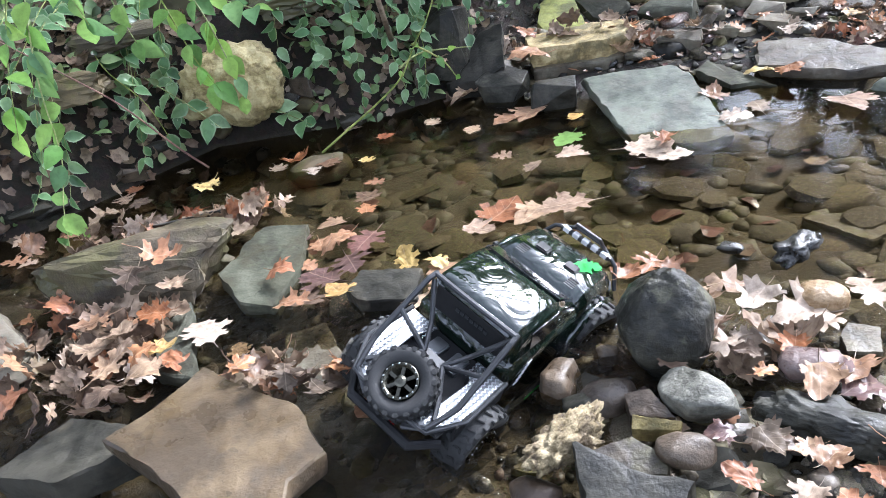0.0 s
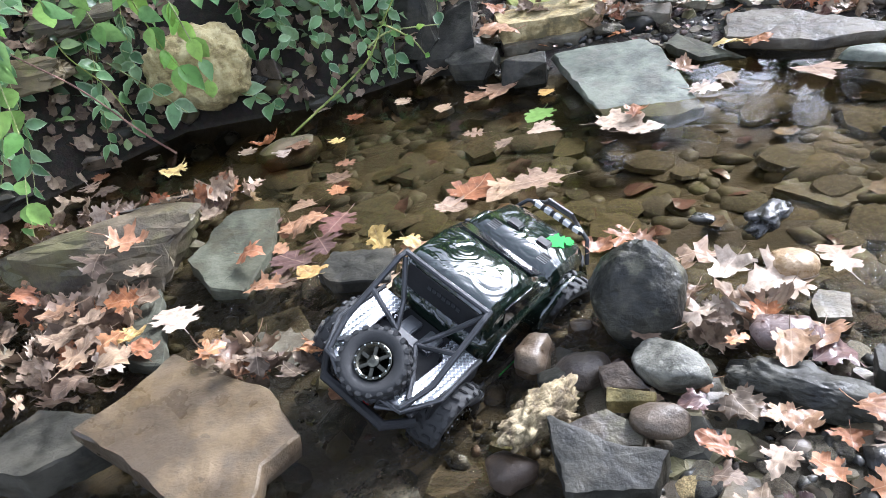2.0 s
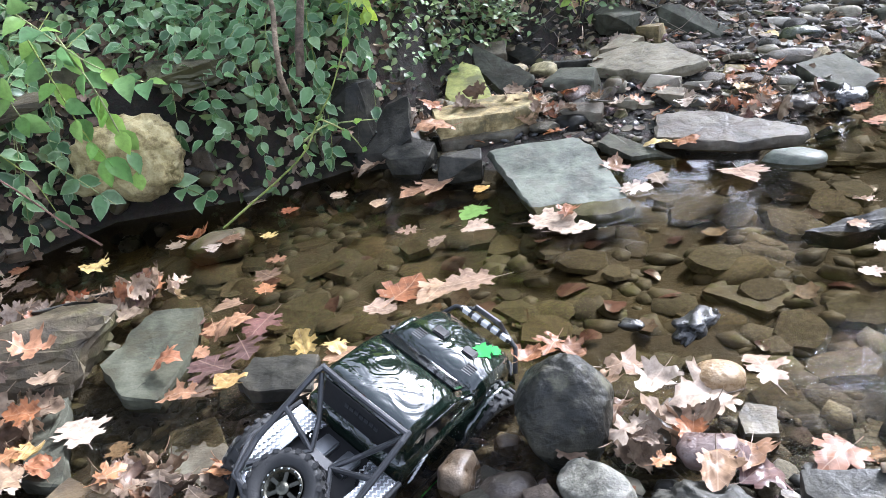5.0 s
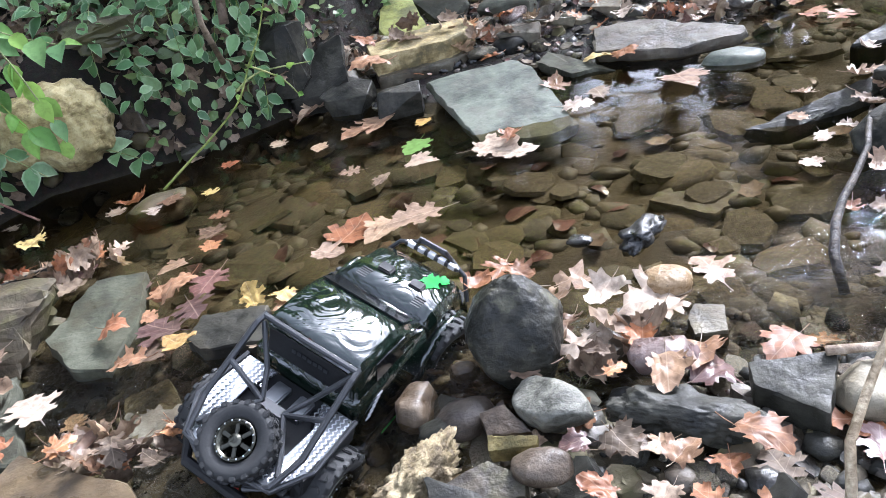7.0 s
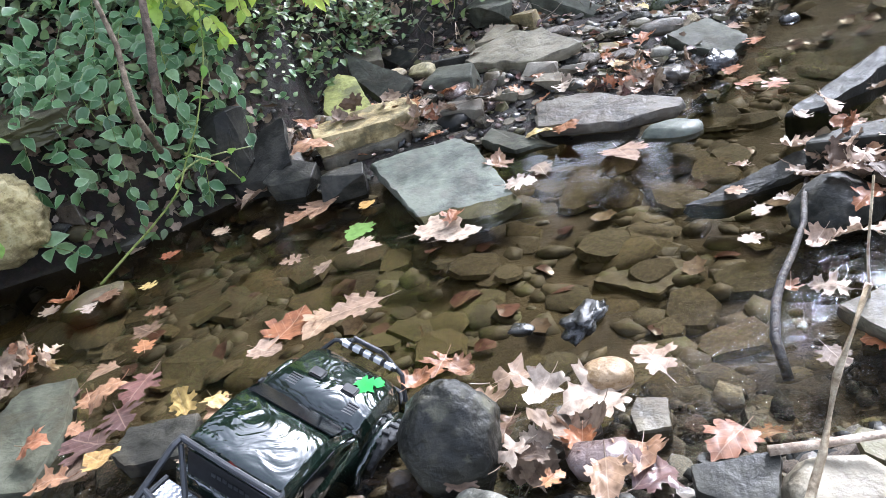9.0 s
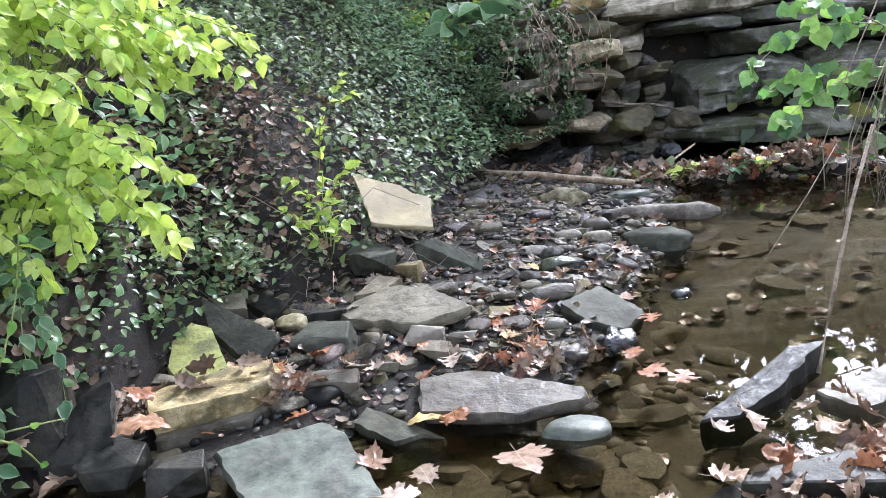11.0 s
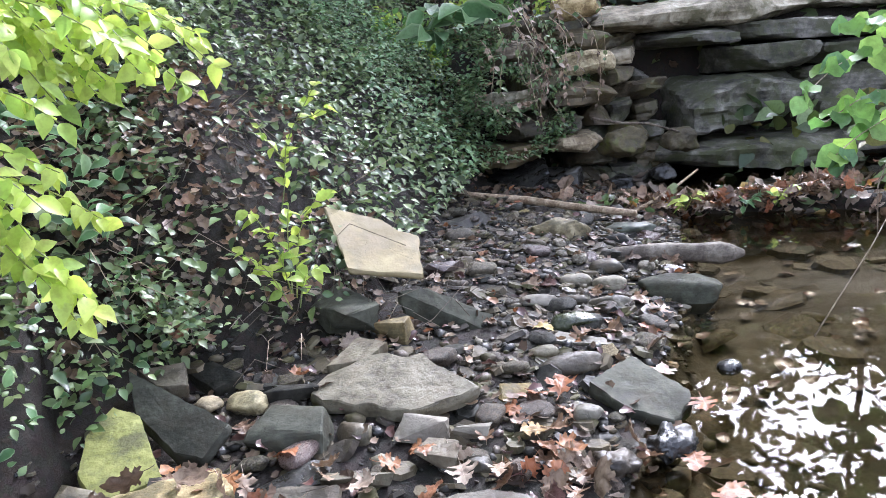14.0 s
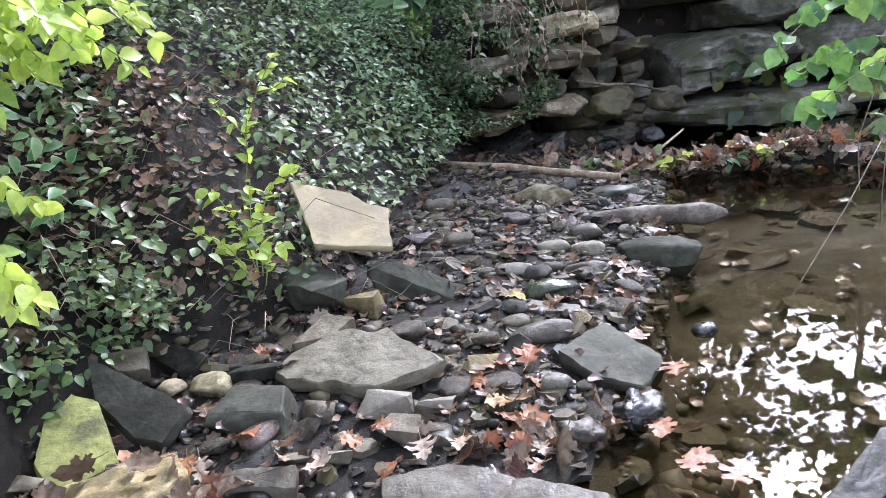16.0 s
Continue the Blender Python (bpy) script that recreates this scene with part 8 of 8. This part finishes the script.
leaf(1.147, 1.176, 0.050, 0.104, 51, PALEL)
leaf(1.182, 1.142, 0.060, 0.069, 31, PALEL)
leaf(1.117, 1.222, 0.030, 0.063, 117, PALEL)
leaf(1.460, 1.353, 0.090, 0.076, 142, PINK)
leaf(1.505, 1.510, 0.070, 0.075, 298, PINK)
leaf(1.381, 1.474, 0.060, 0.079, 315, DULL)
leaf(1.446, 1.291, 0.100, 0.083, 121, PINK)
leaf(1.173, 1.383, 0.020, 0.048, 62, PALEL)
leaf(1.129, 1.386, 0.010, 0.047, 169, PALEL)
leaf(1.061, 1.315, 0.010, 0.052, 90, PALEL)
leaf(1.020, 1.144, 0.020, 0.052, 148, OAK)
leaf(1.286, 1.504, 0.050, 0.078, 235, PALEL)
leaf(1.180, 1.537, 0.030, 0.060, 13, PALEL)
leaf(1.138, 1.485, 0.010, 0.058, 21, PINK)
leaf(1.411, 1.672, 0.020, 0.059, 182, PALEL)
leaf(1.460, 1.977, 0.010, 0.069, 357, OAK)
leaf(1.054, 1.106, 0.030, 0.071, 42, PALEL)
leaf(1.535, 1.409, 0.090, 0.081, 146, DULL)
leaf(1.297, 1.237, 0.090, 0.067, 345, PALEL)
leaf(1.268, 1.273, 0.080, 0.076, 167, DULL)
leaf(0.920, 2.726, 0.120, 0.072, 9, OAK)
leaf(1.042, 2.289, 0.090, 0.057, 165, OAK)
leaf(1.151, 2.202, 0.060, 0.069, 147, PALEL)
leaf(1.088, 2.227, 0.060, 0.079, 164, PALEL)
leaf(1.280, 2.305, 0.050, 0.068, 78, YELLOW)
leaf(1.187, 2.329, 0.060, 0.055, 333, PINK)
leaf(1.543, 2.688, 0.090, 0.070, 210, YELLOW)
leaf(1.421, 2.416, 0.070, 0.107, 317, OAK)
leaf(1.359, 2.427, 0.060, 0.067, 348, OAK)
leaf(1.843, 2.650, 0.020, 0.075, 39, OAK)
leaf(1.674, 2.261, 0.010, 0.082, 150, OAK)
leaf(1.724, 2.453, 0.010, 0.075, 316, PINK)
leaf(1.255, 2.218, 0.030, 0.082, 98, PINK)
leaf(1.309, 2.207, 0.050, 0.070, 227, OAK)
leaf(1.503, 2.097, 0.010, 0.084, 149, OAK)
leaf(1.429, 2.143, 0.020, 0.060, 69, PINK)
leaf(1.243, 2.100, 0.030, 0.066, 128, PINK)
leaf(1.490, 1.979, 0.010, 0.068, 195, OAK)
leaf(1.508, 1.920, 0.010, 0.089, 306, OAK)
leaf(0.650, 2.386, 0.100, 0.107, 81, OAK)
leaf(0.704, 2.367, 0.100, 0.070, 169, OAK)
leaf(0.615, 2.441, 0.100, 0.062, 293, PINK)
leaf(0.764, 2.590, 0.090, 0.067, 4, PINK)
leaf(0.828, 2.447, 0.080, 0.074, 186, OAK)
leaf(1.281, 2.404, 0.050, 0.071, 22, OAK)
leaf(1.278, 2.348, 0.050, 0.063, 232, PINK)
leaf(0.905, 2.260, 0.080, 0.067, 86, PALEL)
leaf(1.744, 2.666, 0.040, 0.082, 186, PINK)
leaf(1.949, 2.827, 0.030, 0.101, 185, PINK)
leaf(0.390, 2.786, 0.100, 0.076, 148, OAK)
leaf(0.692, 2.802, 0.250, 0.058, 292, OAK)
# more of them, thinly spread over bar, shore and dam
for k in range(150):
    if k % 2:
        x, y = rl.uniform(0.5, 2.3), rl.uniform(2.05, 3.5)
        ok = on_bar(x, y)
    elif k % 4 == 0:
        x, y = rl.uniform(-0.95, 0.0), rl.uniform(1.15, 2.2)
        ok = True
    else:
        x, y = rl.uniform(0.35, 1.2), rl.uniform(0.62, 1.1)
        ok = side(x, y, DAM) < 0.05
    if ok:
        leaf(x, y, max(gz(x, y) + 0.012, 0.004 if side(x, y, DAM) > 0 else -0.03), rl.uniform(0.05, 0.09), rl.uniform(0, 360), rl.choice([OAK, PINK, DULL, DULL, PINK, PLUM, OAK, PALEL]), 16)


# heaps too tangled to count: by the long rock, behind the tan slab, on the far leafy shore
def heap(spots, label):
    for mat in (DULL, PINK, OAK, PALEL):
        mine = [m for m, k in spots if k is mat]
        for half in (0, 1):
            me = leaf_meshes[mat][half * 3 + 1]
            tv, tf = [tuple(v.co) for v in me.vertices], [tuple(p.vertices) for p in me.polygons]
            if len(mine[half::2]) > 2:
                swarm("leaf_heap", (tv, tf), mine[half::2], mat, label, "leaf litter")


spots = []
for cx, cy, cz, rx, ry, n in ((-0.42, 1.20, 0.02, 0.10, 0.12, 70), (-0.56, 1.30, 0.02, 0.12, 0.12, 40), (-0.06, 1.04, 0.04, 0.07, 0.025, 18), (-0.50, 1.64, 0.03, 0.2, 0.09, 40), (-0.3, 1.72, 0.01, 0.12, 0.06, 14), (1.40, 1.36, 0.05, 0.16, 0.12, 60), (1.6, 1.45, 0.06, 0.2, 0.12, 40), (0.57, 1.0, 0.03, 0.10, 0.03, 9), (0.30, 1.17, 0.02, 0.05, 0.03, 8), (0.40, 2.40, 0.09, 0.06, 0.05, 10), (0.58, 2.36, 0.12, 0.1, 0.03, 7), (0.75, 2.32, 0.08, 0.15, 0.06, 16), (1.25, 2.2, 0.03, 0.15, 0.08, 14)):
    for _ in range(n):
        x, y = rl.gauss(cx, rx * 0.6), rl.gauss(cy, ry * 0.6)
        s = rl.uniform(0.045, 0.08)
        z = max(cz + rl.uniform(-0.02, 0.03), gz(x, y) + 0.01)
        m = pose(x, y, z, rl.gauss(0, 40), rl.gauss(0, 40), rl.uniform(0, 360)) @ Matrix.Diagonal((s, s, s, 1))
        spots.append((m, rl.choice([DULL, DULL, DULL, PINK, DULL, DULL, OAK, PALEL]) if cx < 1.1 else rl.choice([PALEL, PINK, DULL, PINK, OAK, DULL])))
heap(spots, "tangled heap of curled brown fallen leaves")
spots = []
for _ in range(170):
    t = rl.uniform(0, 2)
    a, b = ((2.66, 3.86, 0.05), (2.91, 3.46, 0.085)) if t < 1 else ((2.91, 3.46, 0.085), (3.4, 3.32, 0.11))
    p = Vector(a).lerp(Vector(b), t % 1) + Vector((rl.gauss(0.03, 0.05), rl.gauss(0.02, 0.05), rl.uniform(-0.04, 0.03)))
    s = rl.uniform(0.05, 0.085)
    spots.append((pose(p.x, p.y, max(p.z, gz(p.x, p.y) + 0.01), rl.gauss(0, 38), rl.gauss(0, 38), rl.uniform(0, 360)) @ Matrix.Diagonal((s, s, s, 1)), rl.choice([DULL, PINK, PALEL, PALEL, OAK])))
heap(spots, "heap of dry leaves along the far shore")
# scraps of leaf on the gravel bar
for mat, n in ((DULL, 420), (PINK, 170), (OAK, 70), (PLUM, 240)):
    spots = []
    while len(spots) < n:
        x, y = rl.uniform(0.4, 3.0), rl.uniform(2.0, 4.4)
        if on_bar(x, y):
            spots.append(facing(Vector((x, y, gz(x, y) + rl.uniform(0.006, 0.025))), (0, 0, 1), rl.uniform(0, 6.28), rl.uniform(0.016, 0.045), 0.4, rl))
    swarm("leaf_scraps", scrap(n), spots, mat, "small scraps of dry leaf on the gravel bar", "leaf litter")
